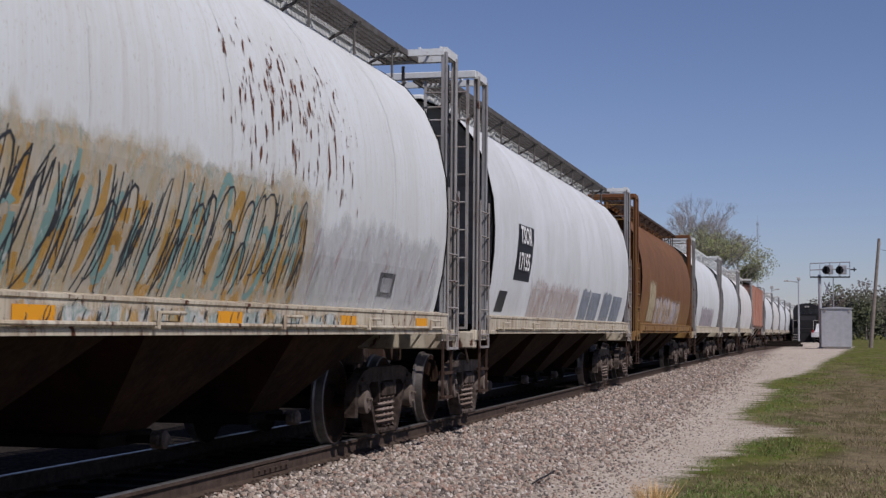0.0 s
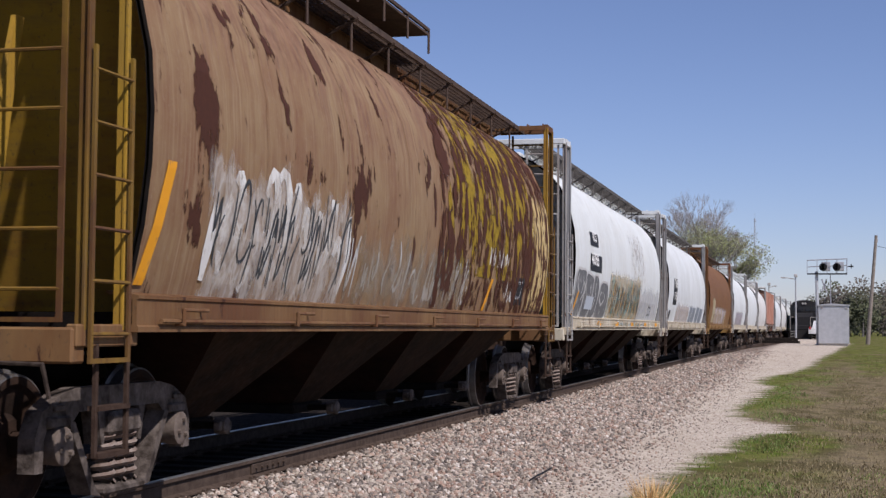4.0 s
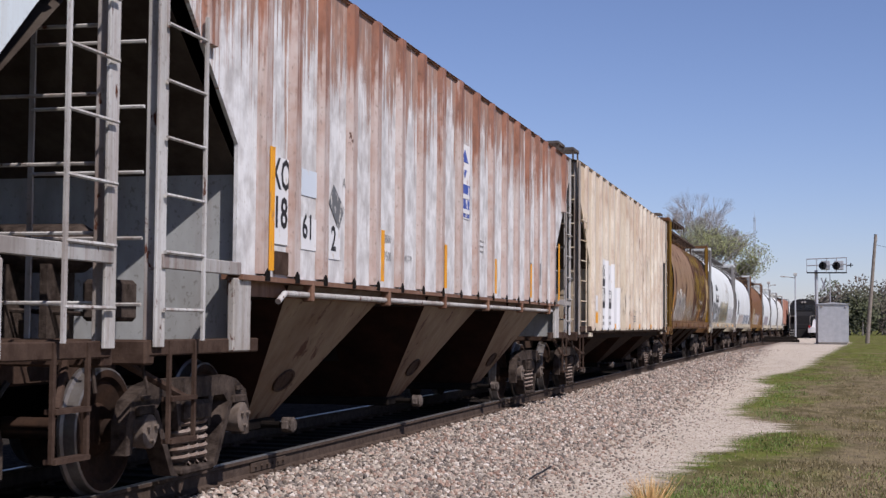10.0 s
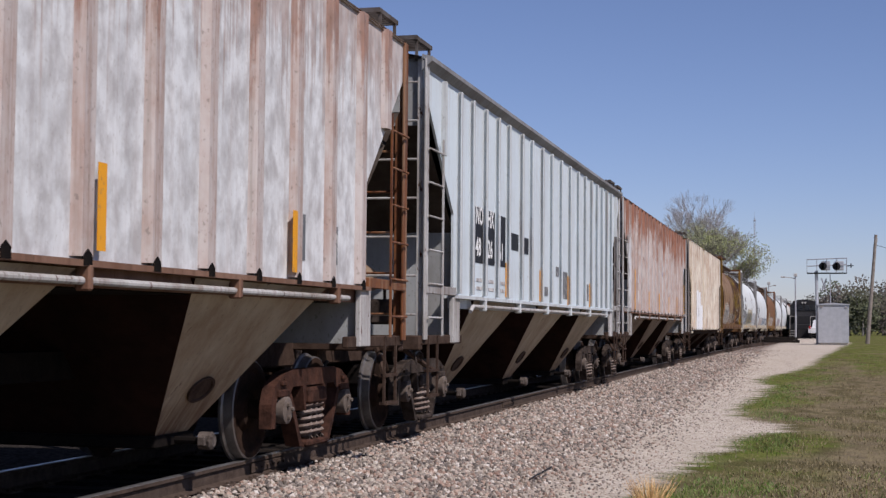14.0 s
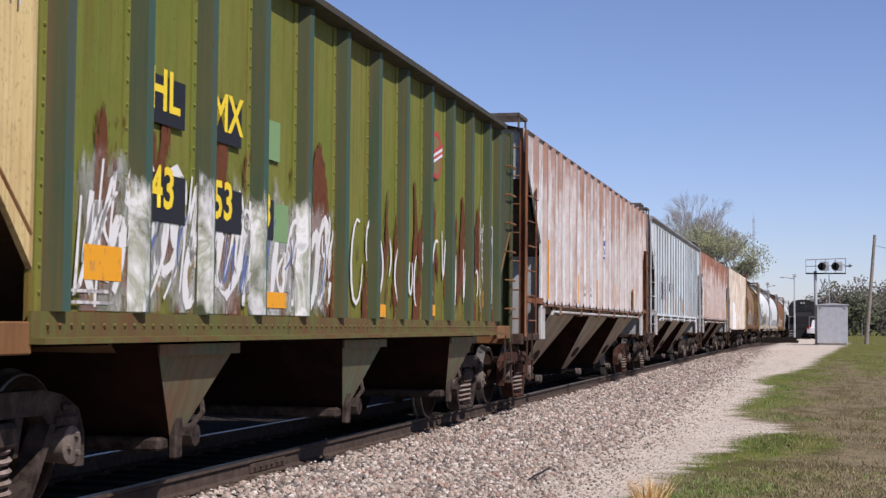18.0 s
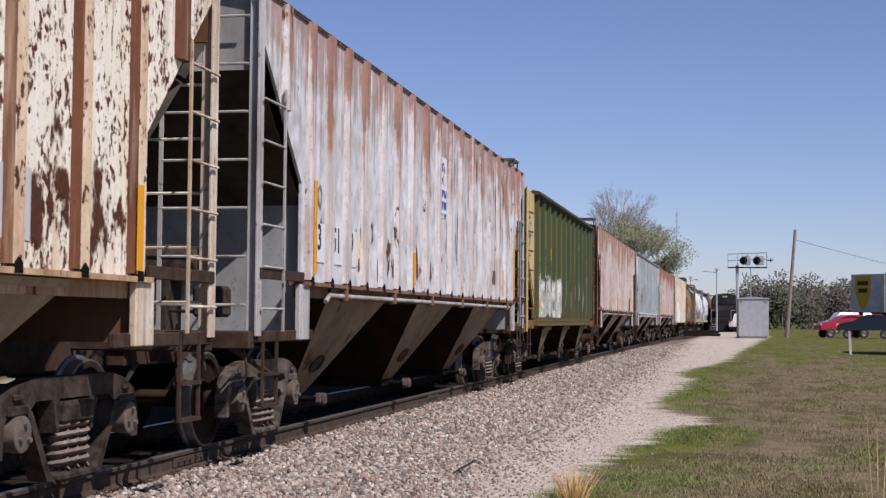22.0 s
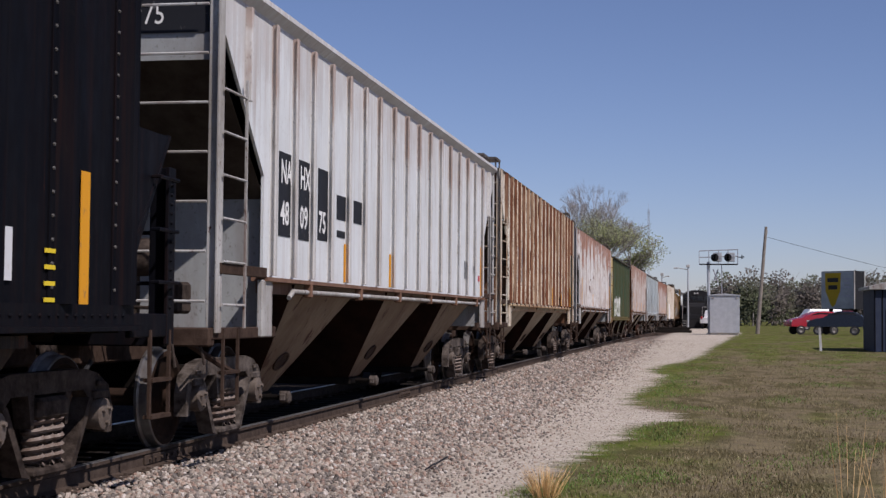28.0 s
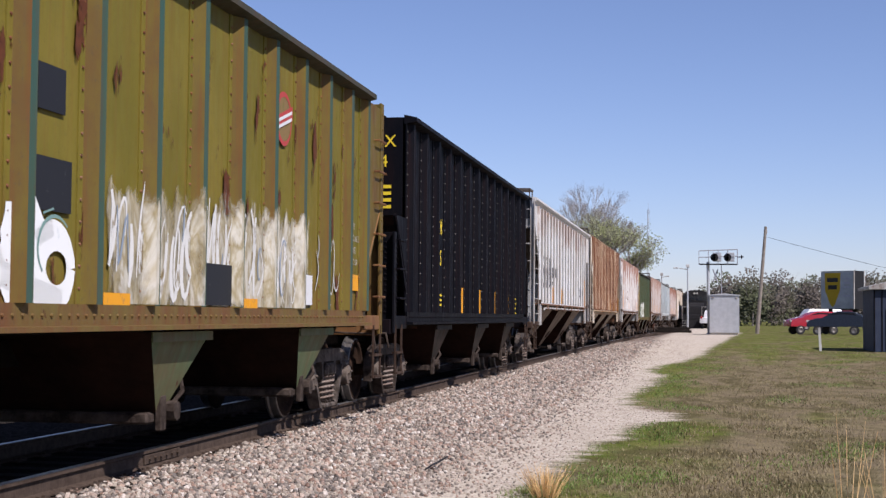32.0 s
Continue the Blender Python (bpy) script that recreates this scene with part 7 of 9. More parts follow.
M_SPRAY_GREY = worn_mark("spray_grey", (0.40, 0.39, 0.37), (0.22, 0.15, 0.06), 0.5, 5)
M_SPRAY_DARK = worn_mark("spray_dark", (0.03, 0.032, 0.035), (0.2, 0.2, 0.2), 0.3, 6)
M_SPRAY_BLUE = worn_mark("spray_blue_grey", (0.22, 0.27, 0.33), (0.34, 0.33, 0.30), 0.4, 4)


OCHRE, TEAL, SILVER, DUSK = (0.42, 0.25, 0.06), (0.25, 0.33, 0.30), (0.50, 0.50, 0.48), (0.20, 0.19, 0.17)
M_LINE_DARK = worn_mark("spray_line_dark", (0.035, 0.04, 0.045), (0.25, 0.24, 0.22), 0.3, 9)
M_LINE_BLUE = worn_mark("spray_line_blue", (0.10, 0.14, 0.28), (0.35, 0.36, 0.36), 0.4, 9)
M_LINE_OCHRE = worn_mark("spray_line_ochre", (0.40, 0.23, 0.05), (0.40, 0.36, 0.30), 0.3, 9)
M_LINE_TEAL = worn_mark("spray_line_teal", (0.16, 0.27, 0.25), (0.40, 0.42, 0.40), 0.3, 9)
M_LINE_RED = worn_mark("spray_line_red", (0.34, 0.13, 0.12), (0.5, 0.45, 0.44), 0.4, 9)
M_LINE_WHITE = worn_mark("spray_line_white", (0.62, 0.62, 0.60), (0.35, 0.32, 0.28), 0.35, 9)
M_LINE_SILVER = worn_mark("spray_line_silver", (0.46, 0.46, 0.45), (0.35, 0.32, 0.28), 0.35, 9)

# ------------------------------------------------------------------ the train, front to rear
TRAIN = []          # car, metres along the track at the start


def enlist(car, s0):
    TRAIN.append((car, s0))
    return car


def reflectors(car, ys, z, x, w=0.30, h=0.15, tall=False):
    for y in ys:
        patch(car, y, y + (0.10 if tall else w), z, z + (0.75 if tall else h), x, M_YELLOW, "reflector")


# leading cars, already far along
lead = [
    (60.3, "white", P_WHITE2, "white rounded covered hopper with purple graffiti"),
    (74.9, "white", P_WHITE2, "white rounded covered hopper with grey dirt"),
    (89.4, "white", P_WHITE3, "off-white rounded covered hopper"),
    (104.0, "red", None, "faded red ribbed covered hopper"),
    (121.2, "white", P_WHITE2, "white rounded covered hopper"), (135.7, "white", P_WHITE3, "off-white rounded covered hopper"),
    (150.2, "white", P_WHITE2, "white rounded covered hopper"), (164.7, "white", P_WHITE2, "white rounded covered hopper"),
    (179.2, "white", P_WHITE3, "off-white rounded covered hopper"), (193.7, "white", P_WHITE2, "white rounded covered hopper")]
first = {}
for s0, kind, pal, label in lead:
    if kind == "red":
        P_R = Paint(red_side, red_side, red_side, sill_rust, M_UNDER, M_WHITE, M_WHITE, red_side)
        c = ribbed_hopper({"paint": P_R, "label": label, "cpl": 8.0, "half": 6.3, "top": 7.6, "tc": 6.1, "ribs": 15, "bays": (-4, 0, 4), "bay_w": 2.5})
    elif pal in first:
        c = copy_thing(first[pal], pose(0, 0, 0))
        c["label"] = label
    else:
        c = cylinder_hopper({"paint": pal, "label": label, "half": 6.0, "end": 6.75, "cpl": 7.15, "tc": 5.5, "bays": (-3.6, -1.2, 1.2, 3.6), "bay_w": 2.1}, False)
        first[pal] = c
    enlist(c, s0)
g0 = TRAIN[0][0]
cyl_patch(g0, -3.8, 2.8, 1.33, 2.3, spray_mat("graffiti_dusk", [(0.40, 0.36, 0.38), (0.30, 0.26, 0.30), (0.46, 0.44, 0.44)], -3.8, 2.8, 1.33, 2.3, 0.8, 2), "graffiti", "purple grey sprayed graffiti")

# brown car
c = enlist(cylinder_hopper({"paint": P_BROWN, "label": "brown rounded covered hopper with mustard lower side and graffiti", "half": 7.3, "end": 8.1, "cpl": 8.65, "walk": M_WALK_DARK}), 44.2)
cyl_patch(c, -4.0, 3.6, 1.33, 2.3, spray_mat("graffiti_violet", [(0.30, 0.28, 0.36), (0.46, 0.44, 0.48), (0.36, 0.24, 0.10), (0.22, 0.24, 0.33)], -4.0, 3.6, 1.33, 2.3, 0.9, 4), "graffiti", "violet and white sprayed graffiti")
cyl_strokes(c, -3.8, 3.4, 1.35, 2.2, M_LINE_WHITE, 3, 16, 0.06)
cyl_patch(c, -5.6, -3.8, 1.5, 2.7, spray_mat("graffiti_cream", [(0.50, 0.44, 0.30), (0.40, 0.34, 0.22)], -5.6, -3.8, 1.5, 2.7, 0.8, 6), "graffiti", "cream sprayed patch")

# second white car
c = enlist(cylinder_hopper({"paint": P_WHITE2, "label": "white rounded covered hopper with a black number panel", "cpl": 8.75, "walk": M_WALK_GREY}), 26.75)
cyl_patch(c, -5.95, -4.75, 1.98, 2.82, M_CARD_BLACK, "number_panel", "", 0.004, 0.3)
cyl_text(c, "TSOR", -5.66, 2.47, 0.36, M_TXT_WHITE, 0.95)
cyl_text(c, "17155", -5.83, 2.07, 0.36, M_TXT_WHITE, 1.0)
cyl_patch(c, -6.85, -6.3, 1.5, 1.8, M_SPRAY_DARK, "graffiti", "dark sprayed tag", 0.004, 0.4)
for k, (y0, y1) in enumerate(((0.5, 1.5), (1.6, 2.9), (3.3, 4.6), (4.8, 6.3))):
    cyl_patch(c, y0, y1, 1.42, 2.1 - 0.1 * (k % 2), spray_mat("graffiti_slate", [(0.16, 0.19, 0.23), (0.24, 0.27, 0.31)], y0, y1 + 0.4, 1.42, 2.1, 0.9, 8 + k, 0.12), "graffiti", "slate grey sprayed letter", 0.004, 0.4)
cyl_patch(c, -4.6, 0.4, 1.36, 2.15, spray_mat("graffiti_faint", [(0.55, 0.52, 0.48), (0.48, 0.40, 0.36), (0.55, 0.56, 0.56)], -4.6, 0.4, 1.36, 2.15, 0.6, 9), "graffiti", "faint pale graffiti")
cyl_strokes(c, -4.4, 0.2, 1.4, 2.1, M_LINE_RED, 9, 14, 0.025, 0.5)

# first white car
c = car_a = enlist(cylinder_hopper({"paint": P_WHITE, "label": "white rounded covered hopper with ochre and teal graffiti", "half": 7.75, "end": 8.45, "cpl": 8.95, "walk": M_WALK_GREY, "truck": M_TRUCK, "brace": white_2}), 8.95)
cyl_patch(c, -5.77, -4.66, 2.88, 3.15, M_CARD_BLACK, "number_panel")
cyl_patch(c, -5.82, -4.25, 2.37, 2.71, M_CARD_BLACK, "number_panel")
cyl_text(c, "KO", -5.44, 2.915, 0.30, M_TXT_WHITE, 1.15)
cyl_text(c, "460965", -5.78, 2.42, 0.36, M_TXT_WHITE, 0.92)
bubble = worn_mark("graffiti_bubble_grey", (0.115, 0.12, 0.125), (0.25, 0.25, 0.245), 0.5, 6)


def bubble_letter(c, y, z, w, h, lean, seed):
    """A fat sprayed letter: rounded grey fill, pale outline and inner strokes."""
    r = random.Random(seed)
    edge = lambda t: (abs(math.cos(t)) ** 0.55 * (1 if math.cos(t) > 0 else -1), abs(math.sin(t)) ** 0.55 * (1 if math.sin(t) > 0 else -1))
    ring = []
    for q in range(37):
        t = 2 * math.pi * q / 36
        a, b = edge(t)
        k = 1 + 0.08 * math.sin(3 * t + seed)
        ring.append((y + a * w / 2 * k + lean * b * h / 2, max(z + b * h / 2 * k, 1.42)))
    m = Mesh()
    mid = (y, z)
    for p, q in zip(ring, ring[1:]):
        m.face([(cyl_x(u[1]) + 0.010, u[0], u[1]) for u in (mid, p, q)])
    letter = part("graffiti", m, bubble, c, "dark grey bubble letter with a pale outline")
    part("outline", ribbons([ring], 0.05, 1.0, lambda yy, zz: (cyl_x(zz) + 0.014, yy, zz)), M_LINE_SILVER, letter)
    for k in range(3):
        y0, z0 = y + r.uniform(-0.25, 0.2) * w, z + r.uniform(-0.3, 0.05) * h
        hook = r.choice((-1, 1)) * w * r.uniform(0.15, 0.3)
        line = [(y0 + hook * math.sin(2.6 * q / 8), max(z0 + 0.36 * h * q / 8, 1.42)) for q in range(9)]
        part("inner_stroke", ribbons([line], 0.045, 1.0, lambda yy, zz: (cyl_x(zz) + 0.015, yy, zz)), M_LINE_SILVER, letter)


for k, (y, z, w, h) in enumerate(((-6.95, 1.90, 1.15, 1.0), (-5.85, 1.86, 1.10, 0.92), (-4.95, 1.84, 0.85, 0.90), (-3.75, 1.78, 1.50, 0.78))):
    bubble_letter(c, y, z, w, h, 0.22, k)
cyl_patch(c, -6.1, -5.1, 1.6, 1.86, worn_mark("pale_blue_card", (0.40, 0.45, 0.50), (0.3, 0.3, 0.32), 0.3), "stencil_card", "", 0.018, 0.2)
cyl_patch(c, -3.1, 3.3, 1.4, 2.62, spray_mat("graffiti_overspray", [(0.50, 0.40, 0.22), (0.55, 0.50, 0.40), (0.48, 0.36, 0.17)], -3.1, 3.3, 1.4, 2.62, 0.55, 5, 0.30), "graffiti", "ochre overspray")
cyl_patch(c, -2.9, 2.9, 1.4, 2.46, spray_mat("graffiti_wild", [(0.52, 0.53, 0.50), TEAL, OCHRE, (0.50, 0.52, 0.50), TEAL, (0.40, 0.42, 0.40), OCHRE, (0.52, 0.53, 0.50)], -2.9, 2.9, 1.36, 2.46, 0.95, 3, 0.12, 3.2), "graffiti", "ochre and teal wildstyle graffiti", 0.006)
cyl_strokes(c, -2.8, 2.8, 1.42, 2.35, M_LINE_OCHRE, 31, 24, 0.09, 0.35, 0.3, 0.009, "ochre sprayed strokes")
cyl_strokes(c, -2.8, 2.6, 1.42, 2.40, M_LINE_TEAL, 32, 20, 0.075, 0.3, 0.4, 0.010, "teal sprayed strokes")
cyl_strokes(c, -2.8, 2.8, 1.40, 2.42, M_LINE_DARK, 33, 70, 0.020, 0.38, 0.7, 0.012, "dark sprayed outlines")
cyl_patch(c, 2.6, 7.65, 1.4, 2.4, spray_mat("graffiti_silver", [(0.46, 0.47, 0.48), (0.52, 0.53, 0.54), (0.42, 0.44, 0.42)], 2.6, 7.65, 1.4, 2.4, 0.6, 7, 0.3), "graffiti", "pale silver graffiti")
cyl_strokes(c, 2.8, 7.5, 1.42, 2.3, M_LINE_RED, 34, 16, 0.02, 0.4, 0.8, 0.008)
cyl_strokes(c, 2.8, 5.5, 1.42, 2.1, M_LINE_SILVER, 35, 14, 0.05, 0.4, 0.6, 0.008)
cyl_patch(c, 0.9, 4.3, 2.25, 3.75, chip_mat("rust_runs", (0.20, 0.062, 0.022), 0.9, 4.3, 2.25, 3.75, 0.40, 3, 15, 0.22), "rust_stain", "brown rust runs", 0.007)
cyl_patch(c, -1.0, 0.4, 2.9, 3.9, chip_mat("rust_runs_b", (0.22, 0.12, 0.06), -1.0, 0.4, 2.9, 3.9, 0.12, 5, 7, 0.12), "rust_stain", "", 0.007)
cyl_patch(c, 5.2, 5.75, 1.57, 1.82, M_CARD_BLACK, "stencil_card")
cyl_patch(c, 5.3, 5.65, 1.62, 1.77, M_CARD_WHITE, "stencil_card", "", 0.009)
cyl_patch(c, -7.50, -7.36, 1.45, 1.95, M_YELLOW, "reflector", "", 0.012, 0.75)
for y in (-4.72, -1.92, 0.9, 3.77, 6.4):
    patch(c, y, y + 0.46, 1.245, 1.365, 1.586, M_YELLOW, "reflector")
sill_tag = spray_mat("graffiti_sill", [(0.55, 0.55, 0.52), TEAL, SILVER, OCHRE, TEAL], -1.9, 4.2, 1.0, 1.42, 0.9, 12, 0.1, 4)
m = Mesh()
m.grid([[(1.584, y, z) for y in (-1.9, 4.2)] for z in (1.245, 1.395)])
part("graffiti", m, sill_tag, c, "teal and ochre sprayed sill")
strokes(c, -1.9, 4.2, 1.245, 1.39, 1.586, M_LINE_DARK, 41, 30, 0.014, 0.6, 1.2)

# rusty mustard car
c = enlist(cylinder_hopper({"paint": P_RUST, "label": "rusty mustard-yellow rounded covered hopper with faded graffiti", "half": 7.55, "end": 8.3, "cpl": 8.95, "walk": M_WALK_DARK}), -9.15)
cyl_patch(c, -6.7, -3.1, 1.42, 2.65, spray_mat("graffiti_chalk", [(0.55, 0.53, 0.50), (0.40, 0.33, 0.27), (0.60, 0.58, 0.54), (0.30, 0.20, 0.12)], -6.7, -3.1, 1.42, 2.65, 0.62, 15, 0.35, 3, 1.4, 1.3), "graffiti", "chalky white sprayed letters")
cyl_strokes(c, -6.5, -3.2, 1.5, 2.55, M_LINE_WHITE, 51, 16, 0.13, 0.1, 0.5, 0.008)
cyl_strokes(c, -6.5, -3.2, 1.5, 2.5, M_LINE_DARK, 52, 22, 0.03, 0.2, 1.0, 0.011)
cyl_patch(c, -3.2, 2.2, 1.42, 2.35, spray_mat("graffiti_drab", [(0.40, 0.37, 0.32), (0.26, 0.20, 0.13), (0.46, 0.43, 0.38)], -3.2, 2.2, 1.42, 2.35, 0.5, 16, 0.4, 3, 1.4, 1.3), "graffiti", "grey sprayed letters")
cyl_strokes(c, -3.2, 2.0, 1.45, 2.2, M_LINE_SILVER, 53, 18, 0.045, 0.2, 0.9, 0.008)
cyl_strokes(c, 0.0, 1.5, 1.6, 2.3, M_LINE_DARK, 54, 7, 0.03, 0.0, 1.0, 0.008)
cyl_strokes(c, 3.05, 4.35, 2.05, 2.4, M_LINE_WHITE, 55, 9, 0.04, 0.2, 1.0, 0.008, "white sprayed tag")
cyl_strokes(c, 4.2, 4.9, 1.6, 2.0, M_LINE_WHITE, 56, 6, 0.03, 0.4, 0.8, 0.008)
cyl_patch(c, 4.96, 5.65, 1.57, 1.98, M_CARD_BLACK, "stencil_card")
cyl_patch(c, 5.1, 5.5, 1.66, 1.92, M_CARD_WHITE, "stencil_card", "", 0.009)
cyl_patch(c, 5.17, 5.43, 1.70, 1.88, M_CARD_BLACK, "stencil_card", "", 0.014)
cyl_patch(c, 5.9, 7.5, 1.5, 3.5, spray_mat("cream_primer", [(0.60, 0.46, 0.22), (0.50, 0.36, 0.15)], 5.9, 7.9, 1.5, 3.5, 0.95, 18, 0.5, 2, 4.0), "painted_patch", "cream primer with rust runs")
cyl_patch(c, 5.0, 7.5, 1.45, 4.2, chip_mat("rust_curtain", (0.085, 0.03, 0.016), 5.0, 7.9, 1.45, 4.2, 0.75, 8, 2.6, 0.35), "rust_stain", "dark brown rust runs", 0.008)
cyl_patch(c, -7.5, 5.0, 1.45, 4.3, chip_mat("rust_patches", (0.075, 0.028, 0.016), -7.5, 5.4, 1.3, 4.4, 0.40, 9, 1.9, 0.5), "rust_stain", "dark brown rust runs", 0.003)
cyl_patch(c, 0.6, 6.2, 1.9, 4.2, chip_mat("yellow_left", (0.44, 0.31, 0.02), 0.2, 6.6, 1.5, 4.3, 0.98, 12, 2.2, 0.4), "painted_patch", "bright yellow paint left between the rust", 0.006)
cyl_patch(c, 0.2, 7.4, 1.45, 4.25, chip_mat("rust_blots", (0.085, 0.030, 0.015), -0.3, 7.8, 1.2, 4.6, 0.80, 21, 4.6, 0.45), "rust_stain", "dark brown rust blots on the yellow", 0.011)
cyl_patch(c, -7.50, -7.36, 1.5, 2.35, M_YELLOW, "reflector", "", 0.012, 0.28)
cyl_patch(c, 3.0, 3.14, 1.46, 1.9, M_YELLOW, "reflector", "", 0.012, 0.6)
m = Mesh()
for x in (0.62, 1.12):
    m.box(x - 0.015, x + 0.015, -2.6, 1.4, 4.98, 5.02)
for k in range(5):
    m.pipe([(0.62, -2.6 + k, 4.70), (0.62, -2.6 + k, 5.0), (1.12, -2.6 + k, 5.0), (1.12, -2.6 + k, 4.7)], 0.016)
m.box(0.62, 1.12, -2.6, 1.4, 4.93, 4.96)
part("raised_walkway", m, M_WALK_DARK, c)

# cream ribbed car
X_P = 1.539


def rib_coat(c, y, z0, z1):
    """White paint carried over a rib."""
    m = Mesh()
    m.prism([(1.536, y - 0.119), (1.601, y - 0.074), (1.601, y + 0.074), (1.536, y + 0.119)], z0, z1, 2)
    part("painted_patch", m, M_CARD_WHITE, c, "fresh white paint on a rib")


c = enlist(ribbed_hopper({"paint": P_TAN, "label": "cream ribbed covered hopper streaked with brown rust", "cpl": 9.0, "half": 7.05, "top": 8.55, "zb": 1.15, "z1": 4.42,
                          "rib_at": [-6.7, -5.7, -4.77, -3.79, -2.82, -1.1, -0.25, 0.9, 1.75, 2.6, 3.5, 4.48, 5.36, 6.2, 6.93],
                          "tc": 6.95, "truck": M_TRUCK, "rod": False, "zk": 2.5, "zt": 3.6}), -27.15)
patch(c, -5.50, -4.86, 1.17, 2.68, X_P, M_CARD_WHITE)
patch(c, -5.47, -4.90, 2.10, 2.55, X_P + 0.004, M_CARD_BLACK, "number_panel")
patch(c, -5.47, -4.90, 1.63, 2.06, X_P + 0.004, M_CARD_BLACK, "number_panel")
mark(c, "KO", -5.43, 2.17, 0.42, M_TXT_WHITE, X_P + 0.009, 0.85)
mark(c, "206", -5.45, 1.70, 0.40, M_TXT_WHITE, X_P + 0.009, 0.78)
patch(c, -4.78, -3.78, 1.17, 2.58, X_P, M_CARD_WHITE)
patch(c, -4.45, -3.83, 1.63, 2.03, X_P + 0.004, M_CARD_BLACK, "number_panel")
mark(c, "34", -4.38, 1.69, 0.40, M_TXT_WHITE, X_P + 0.009, 0.95)
for z in (1.27, 1.40):
    patch(c, -5.42, -5.0, z, z + 0.07, X_P + 0.004, M_TXT_GREY, "text_bar")
    patch(c, -4.4, -3.95, z, z + 0.07, X_P + 0.004, M_TXT_GREY, "text_bar")
strokes(c, -4.65, -4.1, 2.2, 2.45, X_P + 0.002, M_TXT_GREY, 60, 4, 0.02)
patch(c, -3.66, -2.60, 1.17, 2.12, X_P, M_CARD_WHITE, "painted_patch", "fresh white painted patch")
rib_coat(c, -2.82, 1.17, 2.12)
rib_coat(c, -3.79, 1.17, 2.62)
rib_coat(c, -4.77, 1.17, 2.66)
patch(c, -6.36, -5.94, 1.56, 1.88, X_P, M_CARD_WHITE)
patch(c, -6.36, -5.92, 1.31, 1.53, X_P, M_YELLOW, "reflector")
mark(c, "PLATE", -3.70, 2.31, 0.11, M_TXT_BLACK, X_P, 0.80)
mark(c, "C", -3.64, 2.15, 0.17, M_TXT_BLACK, X_P, 0.9)
mark(c, "CAUTION", 0.03, 1.57, 0.10, M_TXT_BLACK, X_P, 1.15)
for k in range(3):
    patch(c, 0.03, 0.70, 1.36 + 0.06 * k, 1.385 + 0.06 * k, X_P, M_TXT_GREY, "text_bar")
for k, words in enumerate(("CAR IS MOVED", "ROOF HATCHES", "HOPPER DOORS")):
    mark(c, words, 4.62, 1.37 + 0.10 * k, 0.085, M_TXT_FAINT, X_P, 0.95)
patch(c, 5.51, 5.99, 1.41, 1.76, X_P, M_CARD_GREY, "stencil_card")
patch(c, 5.51, 5.99, 1.80, 2.15, X_P, M_CARD_GREY, "stencil_card")
patch(c, 6.46, 6.9, 1.48, 2.08, X_P, M_CARD_WHITE)
for k in range(3):
    patch(c, 6.52, 6.85, 1.66 + 0.11 * k, 1.71 + 0.11 * k, X_P + 0.004, M_TXT_GREY, "text_bar")
patch(c, 6.5, 6.9, 1.27, 1.46, X_P + 0.004, M_YELLOW, "reflector")
for y in (-3.55, -0.85, 1.19, 3.84, 4.1):
    patch(c, y, y + 0.44, 1.19, 1.30, X_P + 0.006, M_YELLOW, "reflector")
sheet(c, -2.4, 3.9, 1.2, 2.35, X_P, chip_mat("slate_chips", (0.11, 0.12, 0.14), -2.6, 4.2, 1.25, 2.35, 0.34, 4, 8, 0.7), "worn_paint", "slate blue chips in the cream paint")
sheet(c, 1.0, 6.2, 2.0, 4.2, X_P, chip_mat("brown_chips", (0.10, 0.035, 0.018), 1.0, 6.2, 2.0, 4.2, 0.30, 7, 6, 0.25), "worn_paint", "brown rust runs in the cream paint")
end_patch(c, -0.2, 1.2, 3.75, 4.3, -8.452, M_CARD_BLACK)
end_mark(c, "34", 0.75, 3.85, 0.42, M_TXT_WHITE, -8.46)


def decal(c, y, z0, z1, w=0.55):
    """Worn decal of a firm: white head, blue foot, plain shapes."""
    h = z1 - z0
    x = X_P + 0.001
    patch(c, y, y + w, z0, z1, x, M_DECAL_WHITE, "decal", "worn white and blue decal")
    patch(c, y + 0.01, y + w - 0.01, z0 + 0.02 * h, z0 + 0.46 * h, x + 0.004, M_CARD_BLUE, "decal_panel")
    m = Mesh()
    m.prism([(y + 0.08, z0 + 0.76 * h), (y + w - 0.08, z0 + 0.76 * h), (y + w / 2, z0 + 0.93 * h)], x + 0.004, x + 0.007)
    part("decal_shape", m, M_CARD_BLUE, c)
    m = Mesh()
    m.prism([(y + 0.16, z0 + 0.66 * h), (y + w - 0.16, z0 + 0.66 * h), (y + w / 2, z0 + 0.54 * h)], x + 0.004, x + 0.007)
    part("decal_shape", m, M_CARD_BLUE, c)
    for k in range(2):
        patch(c, y + 0.04, y + w - 0.04, z0 + (0.07 + 0.2 * k) * h, z0 + (0.13 + 0.2 * k) * h, x + 0.009, M_CARD_WHITE, "decal_bar")


def tall(c, spots, x=X_P + 0.066):
    for y, z0, z1 in spots:
        patch(c, y + 0.01, y + 0.12, z0, z1, x, M_YELLOW, "reflector")


